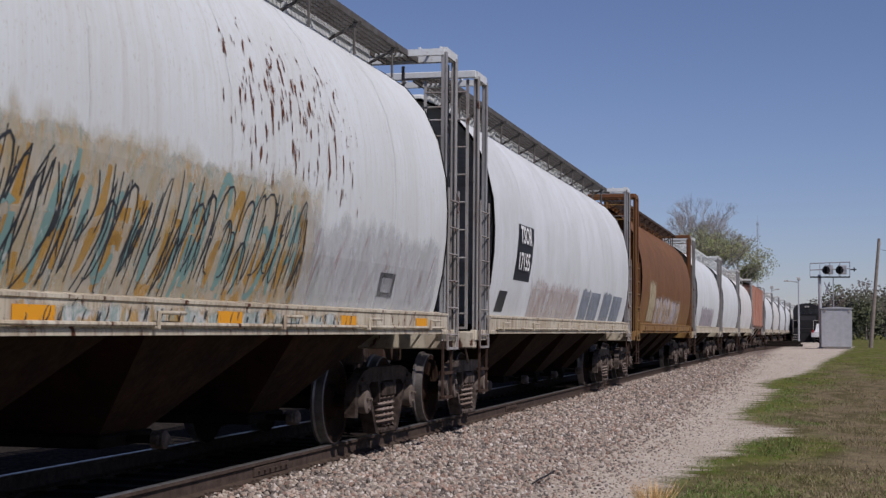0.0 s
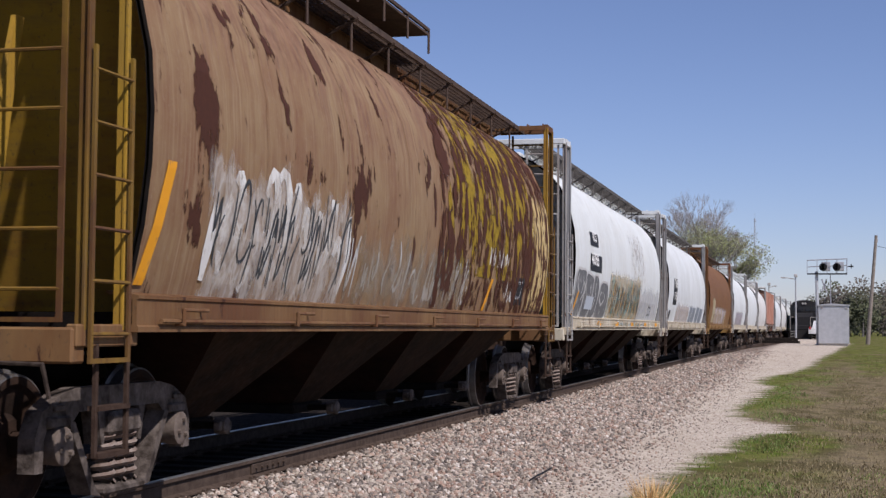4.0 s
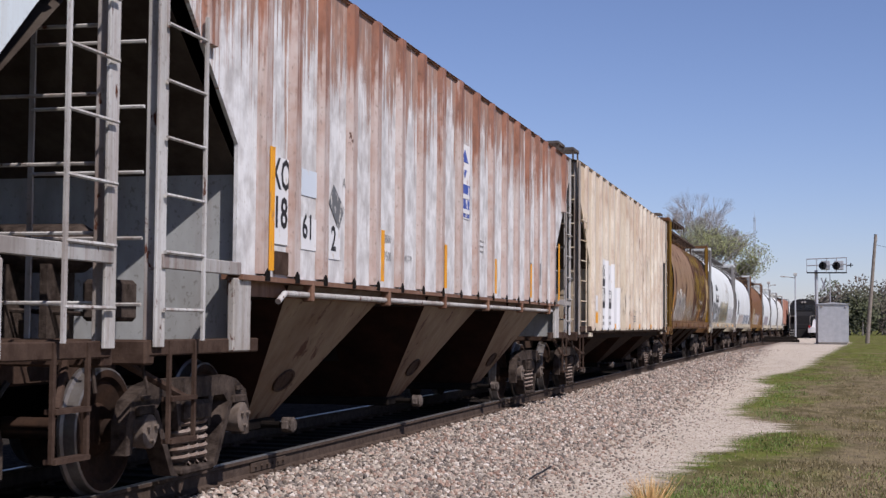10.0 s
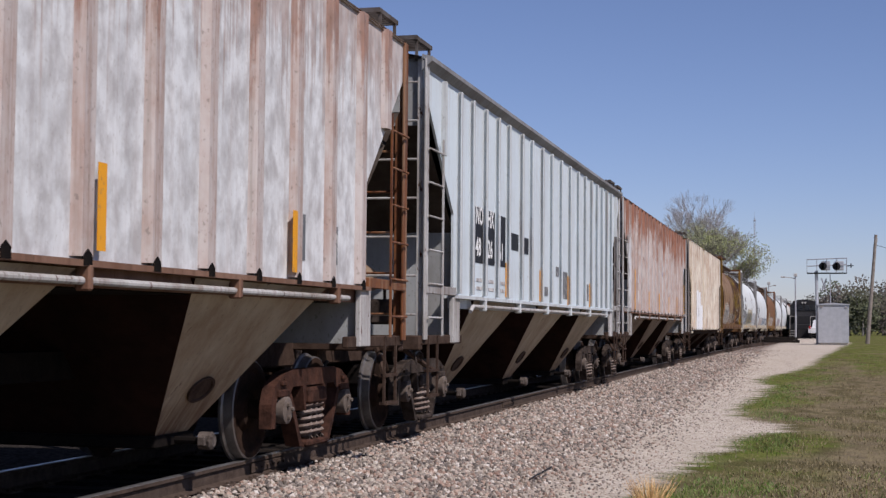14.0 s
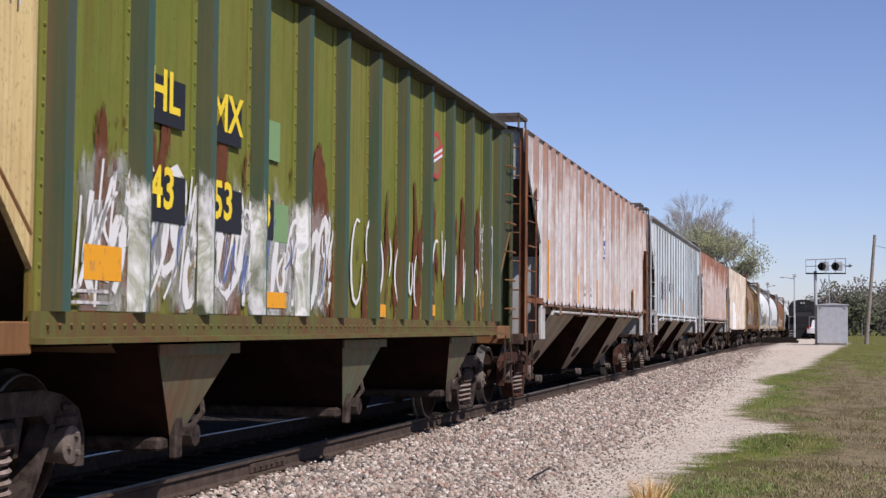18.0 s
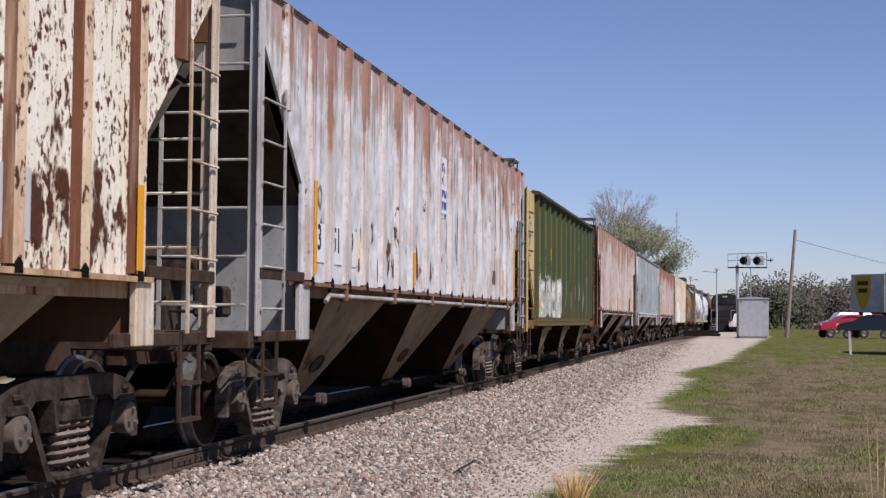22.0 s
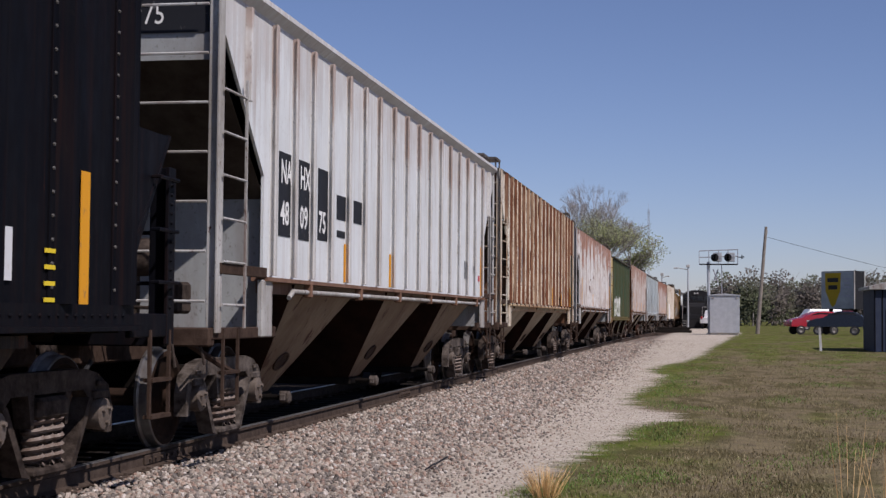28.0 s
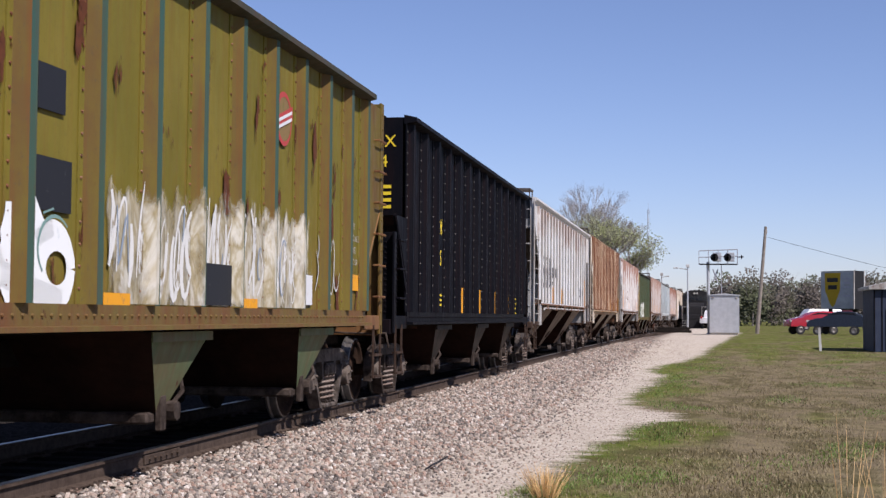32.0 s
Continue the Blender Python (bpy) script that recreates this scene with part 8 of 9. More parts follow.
# faded red ribbed car with a blue decal
c = enlist(ribbed_hopper({"paint": P_3, "label": "faded red and white ribbed covered hopper with a blue decal", "cpl": 9.05, "rib_at": [-6.78, -6.08, -5.34, -4.5, -3.7, -2.8, -1.93, -1.02, -0.1, 0.86, 1.8, 2.72, 3.6, 4.47, 5.27, 6.02, 6.78], "truck": M_TRUCK, "beam": M_POST_GREY}), -45.45)
decal(c, 0.0, 2.6, 3.55)
tall(c, ((-3.64, 1.68, 2.2), (-1.0, 1.68, 2.2), (1.86, 1.68, 2.16), (4.5, 1.68, 2.2), (7.1, 1.68, 2.66), (-6.78, 1.67, 2.67)))
mark(c, "203500", -3.42, 2.07, 0.12, M_TXT_GREY, X_P, 1.05)
mark(c, "59500", -3.38, 1.88, 0.14, M_TXT_GREY, X_P, 1.0)
mark(c, "NEW 7-79", -2.66, 1.90, 0.11, M_TXT_GREY, X_P, 0.9)
mark(c, "APW", -4.7, 2.5, 0.14, M_TXT_GREY, X_P, 1.0)
for k in range(3):
    patch(c, 1.2, 1.42, 2.22 + 0.07 * k, 2.24 + 0.07 * k, X_P - 0.001, M_TXT_GREY, "text_bar")
patch(c, -6.58, -6.11, 1.90, 2.62, X_P + 0.004, M_CARD_WHITE)
mark(c, "KO", -6.56, 2.29, 0.36, M_TXT_BLACK, X_P + 0.009, 0.80)
mark(c, "18", -6.54, 1.97, 0.36, M_TXT_BLACK, X_P + 0.009, 0.95)
patch(c, -5.84, -5.40, 1.89, 2.17, X_P, M_CARD_WHITE)
mark(c, "61", -5.82, 1.93, 0.30, M_TXT_BLACK, X_P + 0.005, 0.95)
patch(c, -5.08, -4.76, 1.84, 2.14, X_P, M_CARD_WHITE)
mark(c, "2", -5.04, 1.86, 0.32, M_TXT_BLACK, X_P + 0.005, 0.95)
m = Mesh()
m.prism([(-5.10, 2.35), (-4.97, 2.53), (-4.65, 2.33), (-4.81, 2.12)], X_P, X_P + 0.004)
part("stencil_card", m, M_CARD_GREY, c)
patch(c, -6.51, -6.16, 1.65, 1.84, X_P + 0.012, M_STEP, "card_holder")
patch(c, -5.84, -5.44, 2.36, 2.59, X_P, M_TOUCH_UP, "painted_patch", "pale blue touched-up paint")
patch(c, 4.62, 4.95, 1.91, 2.24, X_P, M_CARD_GREY, "stencil_card")
patch(c, 5.35, 5.75, 1.91, 2.26, X_P, M_CARD_GREY, "stencil_card")
end_patch(c, 0.75, 1.42, 3.75, 4.3, -8.622, M_CARD_WHITE)
end_mark(c, "12", 0.88, 3.85, 0.42, M_TXT_BLACK, -8.63)

# pale blue-white car with slim posts
c = enlist(ribbed_hopper({"paint": P_4, "label": "pale blue-white covered hopper with slim posts and black number panels", "cpl": 9.1, "hat": False, "rib_at": [-7.1, -6.4, -5.62, -4.81, -4.06, -3.07, -2.27, -1.33, -0.45, 0.51, 1.49, 2.45, 3.33, 4.17, 4.95, 5.68, 6.42, 7.14], "truck": M_TRUCK, "beam": M_POST_GREY, "tank": steel("tank_tan", (0.26, 0.19, 0.13), (0.19, 0.13, 0.09), 0.7)}), -63.5)
for y, z0, z1 in ((-6.10, 2.08, 2.82), (-5.37, 2.08, 2.82), (-4.64, 2.09, 2.81), (-3.86, 2.37, 2.62), (-2.86, 2.36, 2.61)):
    patch(c, y, y + (0.68 if y == -3.86 else 0.49), z0, z1, X_P, M_CARD_BLACK, "number_panel")
for t, y in (("NO", -6.08), ("HX", -5.35)):
    mark(c, t, y, 2.53, 0.34, M_TXT_WHITE, X_P + 0.005, 0.80)
for t, y in (("48", -6.08), ("26", -5.35), ("61", -4.62)):
    mark(c, t, y, 2.11, 0.34, M_TXT_WHITE, X_P + 0.005, 0.95)
for y0, y1, z0, z1 in ((0.18, 0.46, 2.11, 2.28), (0.91, 1.4, 1.74, 2.22), (-0.92, -0.61, 1.75, 1.9), (3.72, 4.0, 1.75, 2.08)):
    patch(c, y0, y1, z0, z1, X_P, M_CARD_GREY, "stencil_card")
tall(c, ((-7.0, 1.66, 2.66), (-4.13, 1.66, 2.16), (-1.40, 1.65, 2.16), (1.42, 1.63, 2.16), (4.10, 1.63, 2.10)), X_P + 0.002)
for y in (-6.0, -5.25, -4.45):
    for z in (1.72, 1.83):
        patch(c, y, y + 0.32, z, z + 0.045, X_P, M_TXT_FAINT, "text_bar")
end_patch(c, -0.3, 1.3, 3.70, 4.28, -8.622, M_CARD_BLACK)
end_mark(c, "NOHX", 0.5, 4.02, 0.28, M_TXT_WHITE, -8.63)
end_mark(c, "482661", 0.3, 3.76, 0.28, M_TXT_WHITE, -8.63)

# pinkish car with rusty ladders
c = enlist(ribbed_hopper({"paint": P_5, "label": "faded pink and white ribbed covered hopper with rusty ladders", "cpl": 9.1, "rib_at": RIBS, "truck": M_TRUCK_RED, "ladder": rust_post, "beam": rust_post}), -81.75)
decal(c, -0.20, 2.68, 3.58)
mark(c, "KO", -6.84, 2.36, 0.36, M_TXT_GREY, X_P + 0.004, 0.62)
mark(c, "9", -6.68, 1.90, 0.34, M_TXT_GREY, X_P + 0.004, 0.8)
tall(c, ((-7.02, 1.70, 2.69), (-3.83, 1.68, 2.22), (-1.29, 1.68, 2.2), (1.55, 1.68, 2.22), (5.0, 1.68, 2.2)))
for y in (-4.6, -2.7, -1.9):
    patch(c, y, y + 0.3, 1.85, 1.9, X_P, M_TXT_GREY, "text_bar")
    patch(c, y, y + 0.26, 1.97, 2.03, X_P, M_TXT_GREY, "text_bar")
patch(c, 5.15, 5.5, 1.8, 2.2, X_P, M_CARD_GREY, "stencil_card")
patch(c, 6.1, 6.4, 1.8, 2.15, X_P, M_CARD_GREY, "stencil_card")


# green car with deep posts
def shield_decal(c, y, z, x):
    """Worn round emblem crossed by a slanting band, in plain shapes."""
    ring = [(y + 0.27 * math.cos(t), z + 0.26 * math.sin(t)) for t in [2 * math.pi * k / 24 for k in range(25)]]
    m = Mesh()
    m.prism([(y + 0.26 * math.cos(t), z + 0.25 * math.sin(t)) for t in [2 * math.pi * k / 24 for k in range(24)]], x, x + 0.003)
    part("decal", m, M_CARD_OLIVE, c, "worn round emblem with a slanting red band")
    part("decal_ring", ribbons([ring], 0.055, 1.0, lambda yy, zz: (x + 0.006, yy, zz)), M_CARD_RED, c)
    m = Mesh()
    m.prism([(y - 0.30, z - 0.16), (y + 0.30, z + 0.02), (y + 0.30, z + 0.17), (y - 0.30, z - 0.01)], x + 0.006, x + 0.009)
    part("decal_band", m, M_CARD_RED, c)
    for dz in (0.02, 0.09):
        m = Mesh()
        m.prism([(y - 0.26, z - 0.16 + dz), (y + 0.26, z - 0.01 + dz), (y + 0.26, z + 0.025 + dz), (y - 0.26, z - 0.125 + dz)], x + 0.011, x + 0.013)
        part("decal_bar", m, M_CARD_WHITE, c)


X_G = 1.487


def post_coat(c, posts, y0, y1, z0, z1, mat):
    """Spray that runs on over the fronts of the posts."""
    for y in posts:
        if y0 < y < y1:
            m = Mesh()
            m.grid([[(1.488, y - 0.185, z), (1.561, y - 0.076, z), (1.5645, y - 0.010, z)] for z in (z0, z1)])
            part("graffiti", m, mat, c, "white spray carried over a post")


c = enlist(post_hopper({"paint": P_6, "label": "olive green hopper car with dark green posts and yellow ends", "half": 6.38, "end": 7.5, "cpl": 8.1, "posts": [-6.07 + 1.068 * k for k in range(12)] + [6.36], "tc": 6.15,
                        "outlets": (-3.97, 0.10, 4.40), "slope": brown_sill, "flange": green, "edge": teal_edge, "truck": M_TRUCK}), -98.75)
for t, y, z in (("HL", -4.95, 2.63), ("MX", -3.89, 2.63), ("43", -4.92, 1.96), ("53", -3.86, 1.96), ("3", -2.84, 1.96)):
    w = 0.60 if len(t) > 1 else 0.28
    patch(c, y - 0.02, y + w, z - 0.02, z + 0.31, X_G + 0.010, M_CARD_BLACK, "number_panel")
    mark(c, t, y + 0.02, z + 0.0, 0.40, M_TXT_YELLOW, X_G + 0.016, 1.0)
green_wash = [(0.62, 0.63, 0.61), (0.30, 0.32, 0.24), (0.68, 0.68, 0.66), (0.44, 0.45, 0.46)]
sheet(c, -6.1, -0.9, 1.32, 2.5, X_G, spray_mat("graffiti_green_white", green_wash, -6.1, -0.8, 1.32, 2.5, 0.85, 25, 0.3, 3, 1.5, 1.5), label="white sprayed graffiti letters")
post_coat(c, [-5.0, -3.93, -2.87, -1.8], -6.2, -1.0, 1.32, 2.4, bpy.data.materials["graffiti_green_white"])
strokes(c, -5.9, -1.0, 1.34, 2.45, X_G + 0.002, M_SPRAY_WHITE, 70, 26, 0.10, 0.25, 1.2, "thick white sprayed letters")
strokes(c, -5.9, -1.0, 1.34, 2.45, X_G + 0.004, M_LINE_WHITE, 71, 26, 0.04, 0.3, 1.6, "white sprayed line work")
strokes(c, -5.0, -1.2, 1.45, 2.2, X_G + 0.005, M_LINE_BLUE, 72, 9, 0.03, 0.4, 1.5, "thin blue sprayed line work")
strokes(c, -0.8, 6.1, 1.35, 2.5, X_G + 0.002, M_LINE_WHITE, 73, 18, 0.045, 0.05, 1.0, "white sprayed runs")
strokes(c, 5.3, 6.1, 1.35, 3.4, X_G + 0.002, M_LINE_SILVER, 76, 7, 0.03, 0.0, 1.0)
sheet(c, -6.2, 6.2, 1.3, 2.9, X_G, chip_mat("rust_on_green", (0.17, 0.058, 0.02), -6.4, 6.4, 0.9, 2.9, 0.66, 27, 2.6, 0.24), "rust_stain", "rust runs low on the green paint")
for y, z in ((-5.78, 1.51), (-2.72, 1.38), (0.28, 1.33), (2.37, 1.36), (5.5, 1.5)):
    patch(c, y, y + 0.5, z, z + (0.22 if abs(y) > 5 else 0.13), X_G + 0.006, M_YELLOW, "reflector")
shield_decal(c, 2.88, 3.28, X_G)
for k in range(5):
    patch(c, 5.42, 5.86, 1.9 + 0.12 * k, 1.935 + 0.12 * k, X_G, M_TXT_FAINT, "text_bar")
for k in range(2):
    patch(c, -5.95, -5.45, 1.36 + 0.07 * k, 1.38 + 0.07 * k, X_G + 0.006, M_TXT_FAINT, "text_bar")
M_FRESH = worn_mark("fresh_green", (0.16, 0.27, 0.12), (0.10, 0.14, 0.04), 0.2)
patch(c, -2.80, -2.42, 2.60, 2.93, X_G + 0.004, M_FRESH)
patch(c, -2.52, -2.2, 1.93, 2.25, X_G + 0.004, M_FRESH)
strokes(c, -7.3, -6.5, 2.8, 3.8, X_G + 0.022, M_LINE_SILVER, 75, 5, 0.03, 0.0, 1.0)
end_patch(c, 0.5, 1.15, 3.72, 3.98, -7.416, worn_mark("yellow_card", (0.62, 0.46, 0.06), (0.5, 0.4, 0.2), 0.2))
end_mark(c, "533", 0.62, 3.77, 0.25, M_TXT_BLACK, -7.42, 0.9)
for z, x0, x1 in ((3.55, 0.45, 1.05), (3.42, 0.6, 1.2), (3.29, 0.5, 1.0), (3.16, 0.55, 0.9), (3.03, 0.35, 0.95)):
    end_patch(c, x0, x1, z, z + 0.06, -7.416, M_TXT_BLACK, "text_bar")

# rust-streaked white car
c = enlist(ribbed_hopper({"paint": P_7, "label": "white ribbed covered hopper streaked with rust and a blue decal", "cpl": 9.1, "rib_at": RIBS}), -115.95)
decal(c, -0.24, 2.78, 3.70)
mark(c, "KO", -6.85, 2.36, 0.34, M_TXT_GREY, X_P + 0.004, 0.62)
for t, y0, y1 in (("23", -6.95, -6.44), ("51", -6.19, -5.70), ("9", -5.46, -5.10)):
    patch(c, y0, y1, 1.84, 2.25, X_P + 0.004, M_CARD_WHITE)
    mark(c, t, y0 + 0.06, 1.90, 0.38, M_TXT_BLACK, X_P + 0.009, 0.85)
patch(c, -5.45, -4.88, 1.86, 2.19, X_P - 0.001, worn_mark("cream_card", (0.66, 0.56, 0.38), (0.4, 0.3, 0.2), 0.3))
tall(c, ((-7.06, 1.70, 2.67), (-2.26, 1.70, 2.15), (5.55, 1.68, 2.17), (7.0, 1.69, 2.66)))
patch(c, 4.82, 5.27, 1.9, 2.15, X_P + 0.002, worn_mark("rust_card", (0.12, 0.06, 0.045), (0.3, 0.2, 0.15), 0.4), "stencil_card")
sheet(c, -7.1, 7.1, 1.66, 2.5, X_P, chip_mat("rust_low", (0.20, 0.075, 0.035), -7.3, 7.3, 1.5, 2.5, 0.42, 33, 4, 0.4), "rust_stain", "rust runs low on the white paint")

sheet(c, -1.0, 6.9, 2.1, 4.0, X_P, chip_mat("rust_drips", (0.13, 0.045, 0.02), -1.3, 7.2, 1.8, 4.3, 0.42, 36, 9, 0.09), "rust_stain", "thin dark rust drips on the white paint")

# peeling cream car
c = enlist(ribbed_hopper({"paint": P_8, "label": "cream ribbed covered hopper with heavily peeling rusted paint", "cpl": 9.2, "rib_at": RIBS, "zb": 1.54, "z1": 4.45, "rod": False, "truck": M_TRUCK, "flat": peel_flat}), -134.5)
for y in (-6.16, -5.40):
    patch(c, y, y + 0.55, 2.09, 2.90, X_P, worn_mark("slate_panel", (0.17, 0.19, 0.20), (0.50, 0.46, 0.38), 0.5, 9), "number_panel")
for t, y, z in (("KO", -6.13, 2.52), ("20", -6.13, 2.12), ("78", -5.36, 2.12), ("2", -4.52, 2.10)):
    mark(c, t, y, z, 0.38, M_TXT_WHITE, X_P + 0.005, 0.80)
patch(c, 4.23, 4.72, 1.70, 2.17, X_P, M_CARD_WHITE, "stencil_card")
patch(c, 4.30, 4.64, 1.82, 2.12, X_P + 0.004, M_CARD_GREY, "stencil_card")
patch(c, 5.0, 5.45, 1.71, 2.16, X_P, worn_mark("silver_card", (0.45, 0.46, 0.46), (0.4, 0.36, 0.3), 0.2), "stencil_card")
tall(c, ((1.47, 1.58, 2.08), (6.95, 1.58, 2.2), (4.05, 1.58, 1.95)))
sheet(c, -7.2, 7.2, 1.56, 4.3, X_P - 0.001, chip_mat("rust_fields", (0.105, 0.038, 0.019), -7.5, 7.5, 1.3, 4.6, 0.33, 41, 1.5, 0.5), "rust_stain", "broad brown rust fields in the cream paint")
sheet(c, -3.95, -0.3, 2.42, 3.0, X_P - 0.001, chip_mat("rust_belt", (0.12, 0.042, 0.02), -4.2, 0.0, 2.2, 3.1, 0.95, 44, 2.0, 0.8), "rust_stain", "brown rust belt across the cream paint")
end_patch(c, 0.1, 1.3, 3.9, 4.4, -8.622, M_CARD_GREY)
end_mark(c, "0782", 0.45, 4.0, 0.30, M_TXT_WHITE, -8.63)

# chalky white car
c = enlist(ribbed_hopper({"paint": P_9, "label": "chalky white covered hopper with slim posts and black number panels", "cpl": 9.15, "hat": False, "rib_at": RIBS}), -153.05)
for y, z0, z1 in ((-6.78, 2.06, 2.93), (-6.04, 2.06, 2.92), (-5.24, 2.10, 2.91), (-4.38, 2.39, 2.68), (-3.53, 2.40, 2.68)):
    patch(c, y, y + 0.43, z0, z1, X_P, M_CARD_BLACK, "number_panel")
for t, y in (("NA", -6.72), ("HX", -5.99)):
    mark(c, t, y, 2.55, 0.34, M_TXT_WHITE, X_P + 0.005, 0.80)
for t, y in (("48", -6.72), ("09", -5.99), ("75", -5.21)):
    mark(c, t, y, 2.12, 0.34, M_TXT_WHITE, X_P + 0.005, 0.92)
patch(c, -4.36, -3.97, 2.18, 2.26, X_P, M_CARD_BLACK, "text_bar")
patch(c, 5.06, 5.6, 1.94, 2.26, X_P, M_CARD_GREY, "stencil_card")
patch(c, 6.02, 6.28, 2.02, 2.26, X_P, M_CARD_WHITE, "stencil_card")
patch(c, 6.06, 6.24, 2.06, 2.2, X_P + 0.004, M_TXT_GREY, "text_bar")
patch(c, 6.72, 6.9, 1.93, 2.04, X_P, worn_mark("red_card", (0.5, 0.05, 0.06), (0.5, 0.4, 0.4), 0.2), "stencil_card")
tall(c, ((-4.02, 1.65, 2.11), (-1.43, 1.65, 2.1), (6.98, 1.64, 2.6)), X_P + 0.002)
end_patch(c, -0.2, 1.42, 3.80, 4.3, -8.622, M_CARD_BLACK)
end_mark(c, "NAHX", 0.6, 4.06, 0.26, M_TXT_WHITE, -8.63)
end_mark(c, "480975", 0.35, 3.83, 0.27, M_TXT_WHITE, -8.63)

# black car
# rivets far paler than the black side: their glints painted as colour
c = enlist(post_hopper({"paint": P_10, "label": "black hopper car with riveted posts and yellow numbers", "half": 7.10, "end": 8.0, "cpl": 8.6, "posts": [-6.88 + 1.07 * k for k in range(14)], "tc": 6.55, "z1": 4.2,
                        "outlets": (-3.86, 0.55, 4.65), "open": True, "truck": M_TRUCK, "rivet": plain("rivet_glint", (0.10, 0.095, 0.09), 0.4)}), -170.7)
for t, y, z in (("LM", -4.48, 2.55), ("45", -4.46, 2.03), ("54", -3.52, 2.03)):
    mark(c, t, y, z, 0.36, M_TXT_YELLOW, X_G + 0.002, 0.72)
for k in range(3):
    patch(c, -4.52, -4.16, 1.42 + 0.08 * k, 1.455 + 0.08 * k, X_G, M_TXT_YELLOW, "text_bar")
for y in (-2.17, -0.05, 2.01, 4.14):
    patch(c, y, y + 0.17, 1.27, 1.77, X_G + 0.012, M_YELLOW, "reflector")
patch(c, 4.91, 5.15, 1.45, 1.79, X_G, M_CARD_WHITE, "stencil_card")
patch(c, 6.15, 6.3, 1.28, 2.25, X_G + 0.012, M_YELLOW, "reflector")
for k in range(4):
    patch(c, 5.62, 5.85, 1.32 + 0.11 * k, 1.35 + 0.11 * k, X_G, M_TXT_YELLOW, "text_bar")
end_mark(c, "HLMX", 0.62, 3.72, 0.26, M_TXT_YELLOW, -7.15, 1.0)
end_mark(c, "145054", 0.42, 3.42, 0.26, M_TXT_YELLOW, -7.15, 1.0)
for k in range(4):
    end_patch(c, 0.85, 1.25, 2.85 + 0.1 * k, 2.90 + 0.1 * k, -7.147, M_TXT_YELLOW, "text_bar")

# mustard olive car
c = enlist(post_hopper({"paint": P_11, "label": "mustard olive hopper car with white graffiti and rusty posts", "half": 6.45, "end": 7.5, "cpl": 7.75, "posts": [-6.38, -5.37, -4.28, -3.19, -2.09, -0.97, 0.12, 1.19, 2.26, 3.37, 4.44, 5.52, 6.42], "tc": 6.15,
                        "outlets": (-4.4, -0.20, 4.15), "edge": teal_edge, "flange": olive, "rivet": rust_post}), -187.05)
shield_decal(c, 2.70, 3.30, X_G)
for y0, y1, z0, z1 in ((-3.02, -2.60, 2.60, 2.91), (-3.08, -2.48, 1.93, 2.29)):
    patch(c, y0, y1, z0, z1, X_G + 0.002, M_CARD_BLACK, "number_panel")
patch(c, 0.27, 1.03, 1.33, 1.70, X_G + 0.010, M_CARD_BLACK, "number_panel")
silver = spray_mat("graffiti_olive_silver", [(0.50, 0.47, 0.38), (0.30, 0.25, 0.14), (0.56, 0.54, 0.47), (0.42, 0.36, 0.24)], -2.0, 3.9, 1.32, 2.45, 0.92, 35, 0.25, 2.4, 1.3, 1.5)
sheet(c, -2.0, 3.9, 1.32, 2.45, X_G, silver, label="silver grey sprayed graffiti letters")
post_coat(c, [-0.97, 0.12, 1.19, 2.26, 3.37], -2.2, 3.6, 1.32, 2.35, silver)
strokes(c, -1.9, 3.2, 1.36, 2.35, X_G + 0.002, M_SPRAY_WHITE, 80, 20, 0.07, 0.05, 0.9, "silver sprayed letters")
strokes(c, -1.9, 3.4, 1.35, 2.35, X_G + 0.004, M_LINE_WHITE, 81, 22, 0.03, 0.2, 1.3, "white sprayed line work")
strokes(c, -1.7, 3.0, 1.4, 2.3, X_G + 0.005, M_SPRAY_BLUE, 82, 9, 0.03, 0.1, 0.9)
# one fat letter with a tail and an open eye
place = lambda y, z: (X_G + 0.006, y, z)
tail = [(-3.36 + 0.05 * math.sin(3 * q), 1.95 - 0.09 * q) for q in range(8)]
hook = [(-3.30, 2.02), (-3.16, 2.03), (-3.06, 1.88), (-2.92, 1.78), (-2.76, 1.82)]
eye = [(-2.73 + 0.26 * math.cos(t), 1.55 + 0.22 * math.sin(t)) for t in [2 * math.pi * q / 24 for q in range(25)]]
for line, w in ((tail, 0.26), (hook, 0.18), (eye, 0.22), ([(-3.6, 1.75), (-3.5, 1.5), (-3.1, 1.4), (-2.6, 1.36)], 0.16)):
    part("graffiti", ribbons([line], w, 1.0, place), M_FAT_WHITE, c, "fat white sprayed letter")
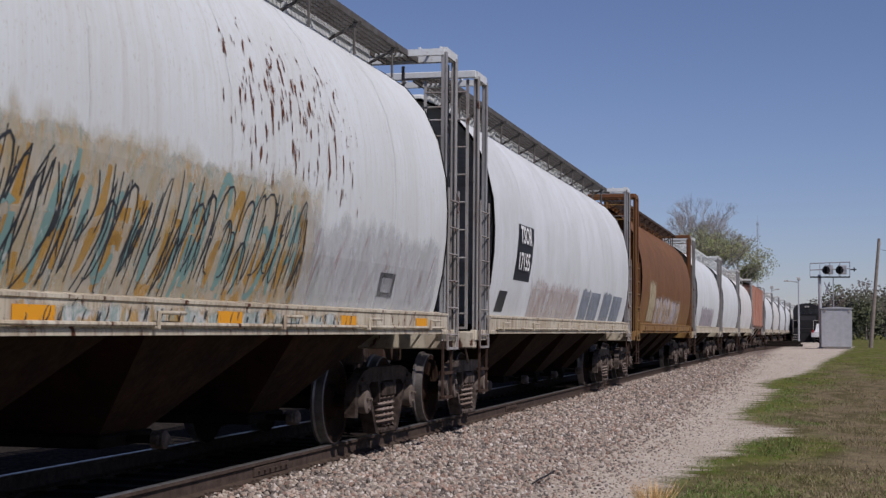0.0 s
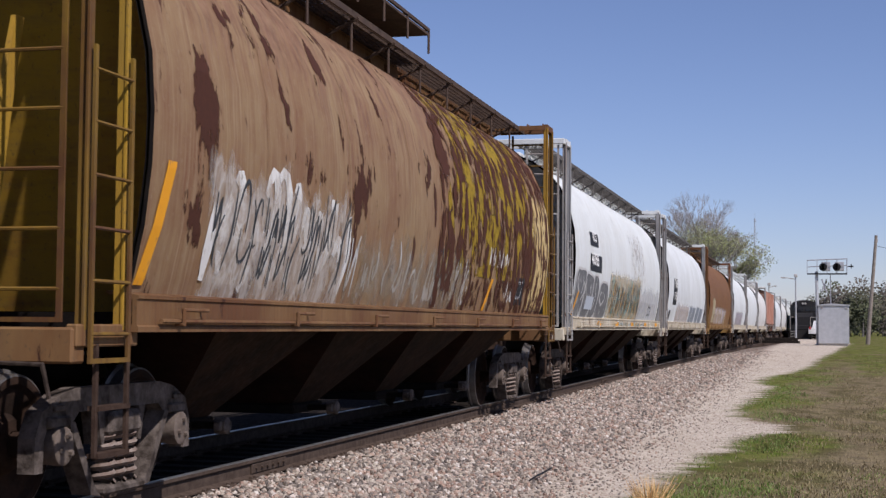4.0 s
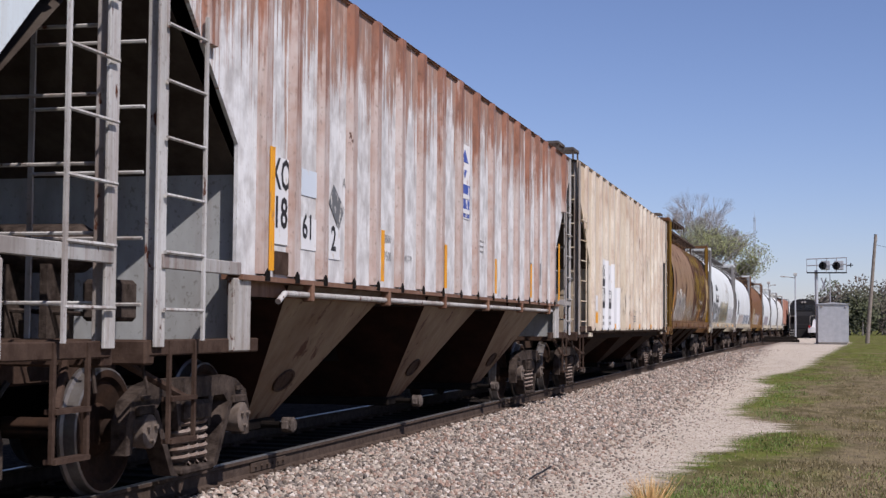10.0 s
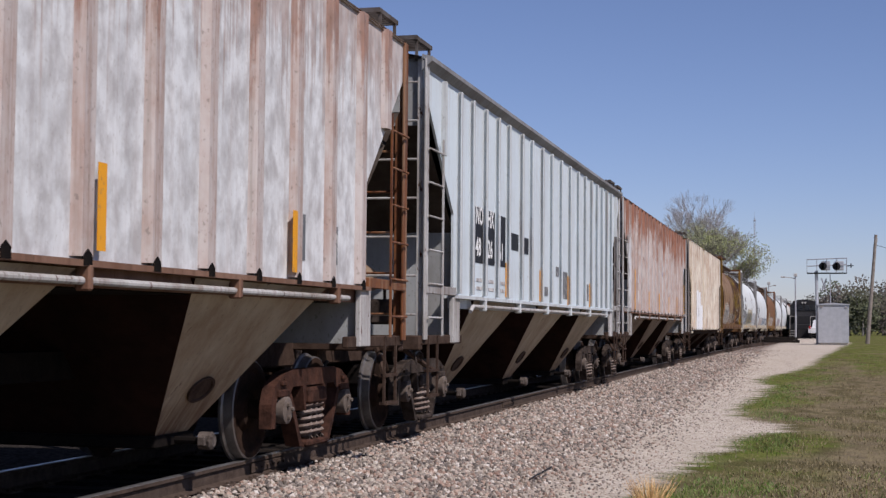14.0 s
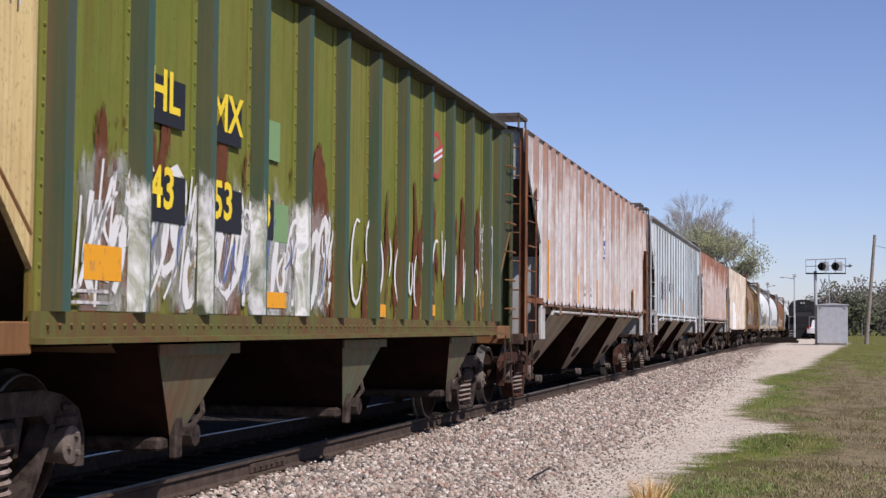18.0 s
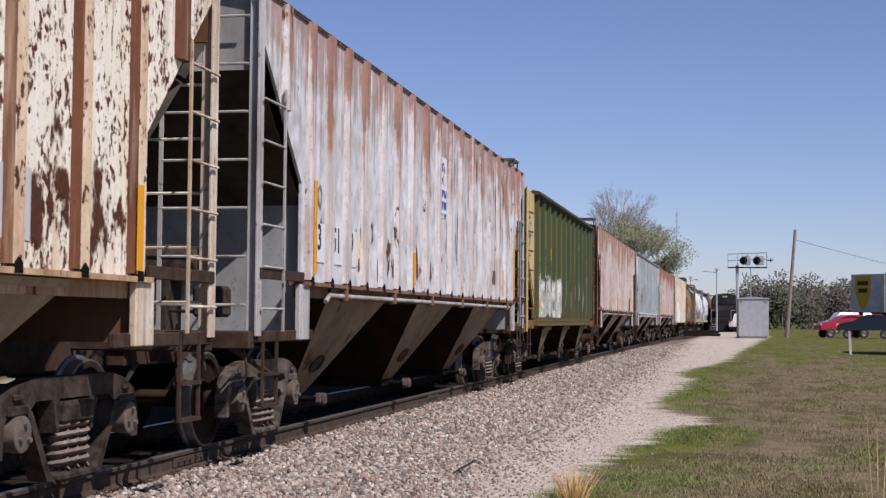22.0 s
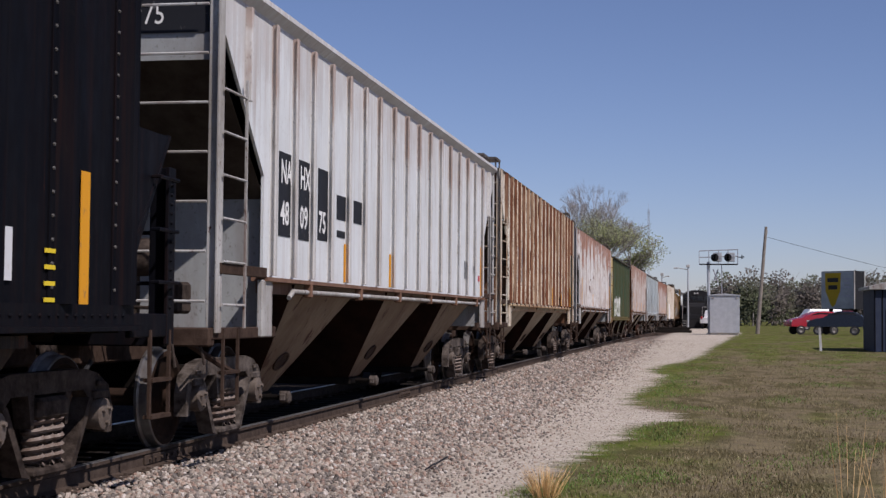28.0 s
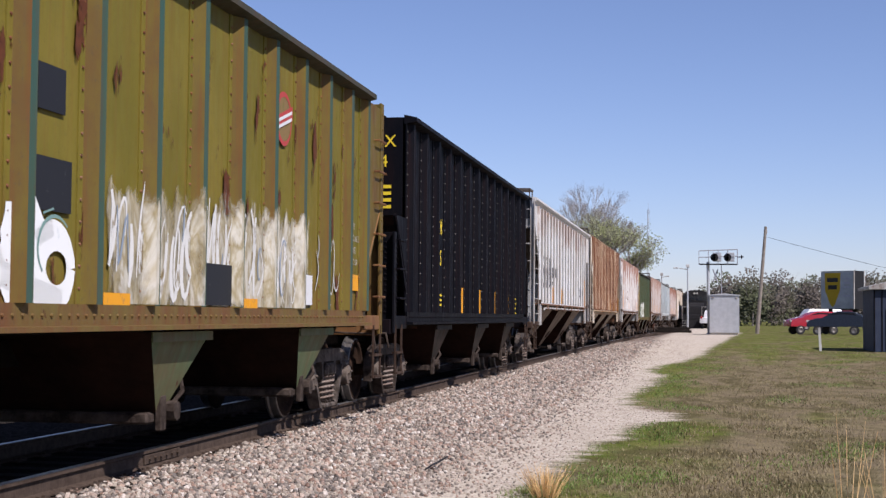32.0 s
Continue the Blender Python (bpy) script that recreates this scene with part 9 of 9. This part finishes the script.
for line in ([(p[0], p[1] + 0.0) for p in eye], hook):
    part("graffiti", ribbons([[(a, b + 0.13) for a, b in line[3:16]]], 0.025, 1.0, lambda y, z: (X_G + 0.010, y, z)), M_LINE_TEAL, c, "thin teal outline")
strokes(c, 3.3, 5.6, 1.4, 2.3, X_G + 0.002, M_LINE_SILVER, 83, 6, 0.025, 0.1, 0.9)
sheet(c, -6.3, 6.3, 1.31, 3.9, X_G - 0.001, chip_mat("rust_on_olive", (0.14, 0.045, 0.018), -6.5, 6.5, 1.0, 4.1, 0.26, 37, 3.2, 0.35), "rust_stain", "rust runs on the olive paint")
for y in (-1.92, 1.32):
    patch(c, y, y + 0.5, 1.29, 1.40, X_G + 0.014, M_YELLOW, "reflector")
patch(c, 5.68, 6.12, 1.56, 1.76, X_G + 0.006, M_YELLOW, "reflector")
patch(c, 3.57, 3.89, 1.36, 1.69, X_G + 0.006, M_CARD_WHITE, "stencil_card")
for k, words in enumerate(("CONTACT CAR", "VALVE DOES", "CONTROL VALVE", "WITH TEST")):
    mark(c, words, 5.60, 1.86 + 0.15 * k, 0.11, M_TXT_FAINT, X_G, 0.62)
for k in range(4):
    patch(c, 4.45, 4.75 - 0.1 * (k % 2), 1.36 + 0.11 * k, 1.385 + 0.11 * k, X_G, M_TXT_FAINT, "text_bar")

# ------------------------------------------------------------------ movement
# metres run since the start, second by second
RUN = [0.0, 6.38, 12.74, 19.08, 25.4, 31.7, 38.0, 44.28, 50.56, 56.83, 63.11, 69.4, 75.7, 81.97, 88.17, 94.32, 100.4, 106.47, 112.58, 118.74, 124.94,
       131.15, 137.33, 143.49, 149.62, 155.74, 161.86, 167.98, 174.1, 180.24, 186.43, 192.66, 198.94]


def run_at(t):
    i = min(int(t), 31)
    return RUN[i] + (RUN[i + 1] - RUN[i]) * (t - i)


def motions():
    for car, s0 in TRAIN:
        walk(car, [(t, on_track(s0 + RUN[t])) for t in range(33)])
    for wheel, y in WHEELS:
        rows = []
        for k in range(0, 321):
            t = k / 10
            turn = math.degrees(run_at(t) / 0.457)
            rows.append((t, pose(0, y, 0.457, -(turn % 360.0), 0, 0)))
        walk(wheel, rows)


motions()
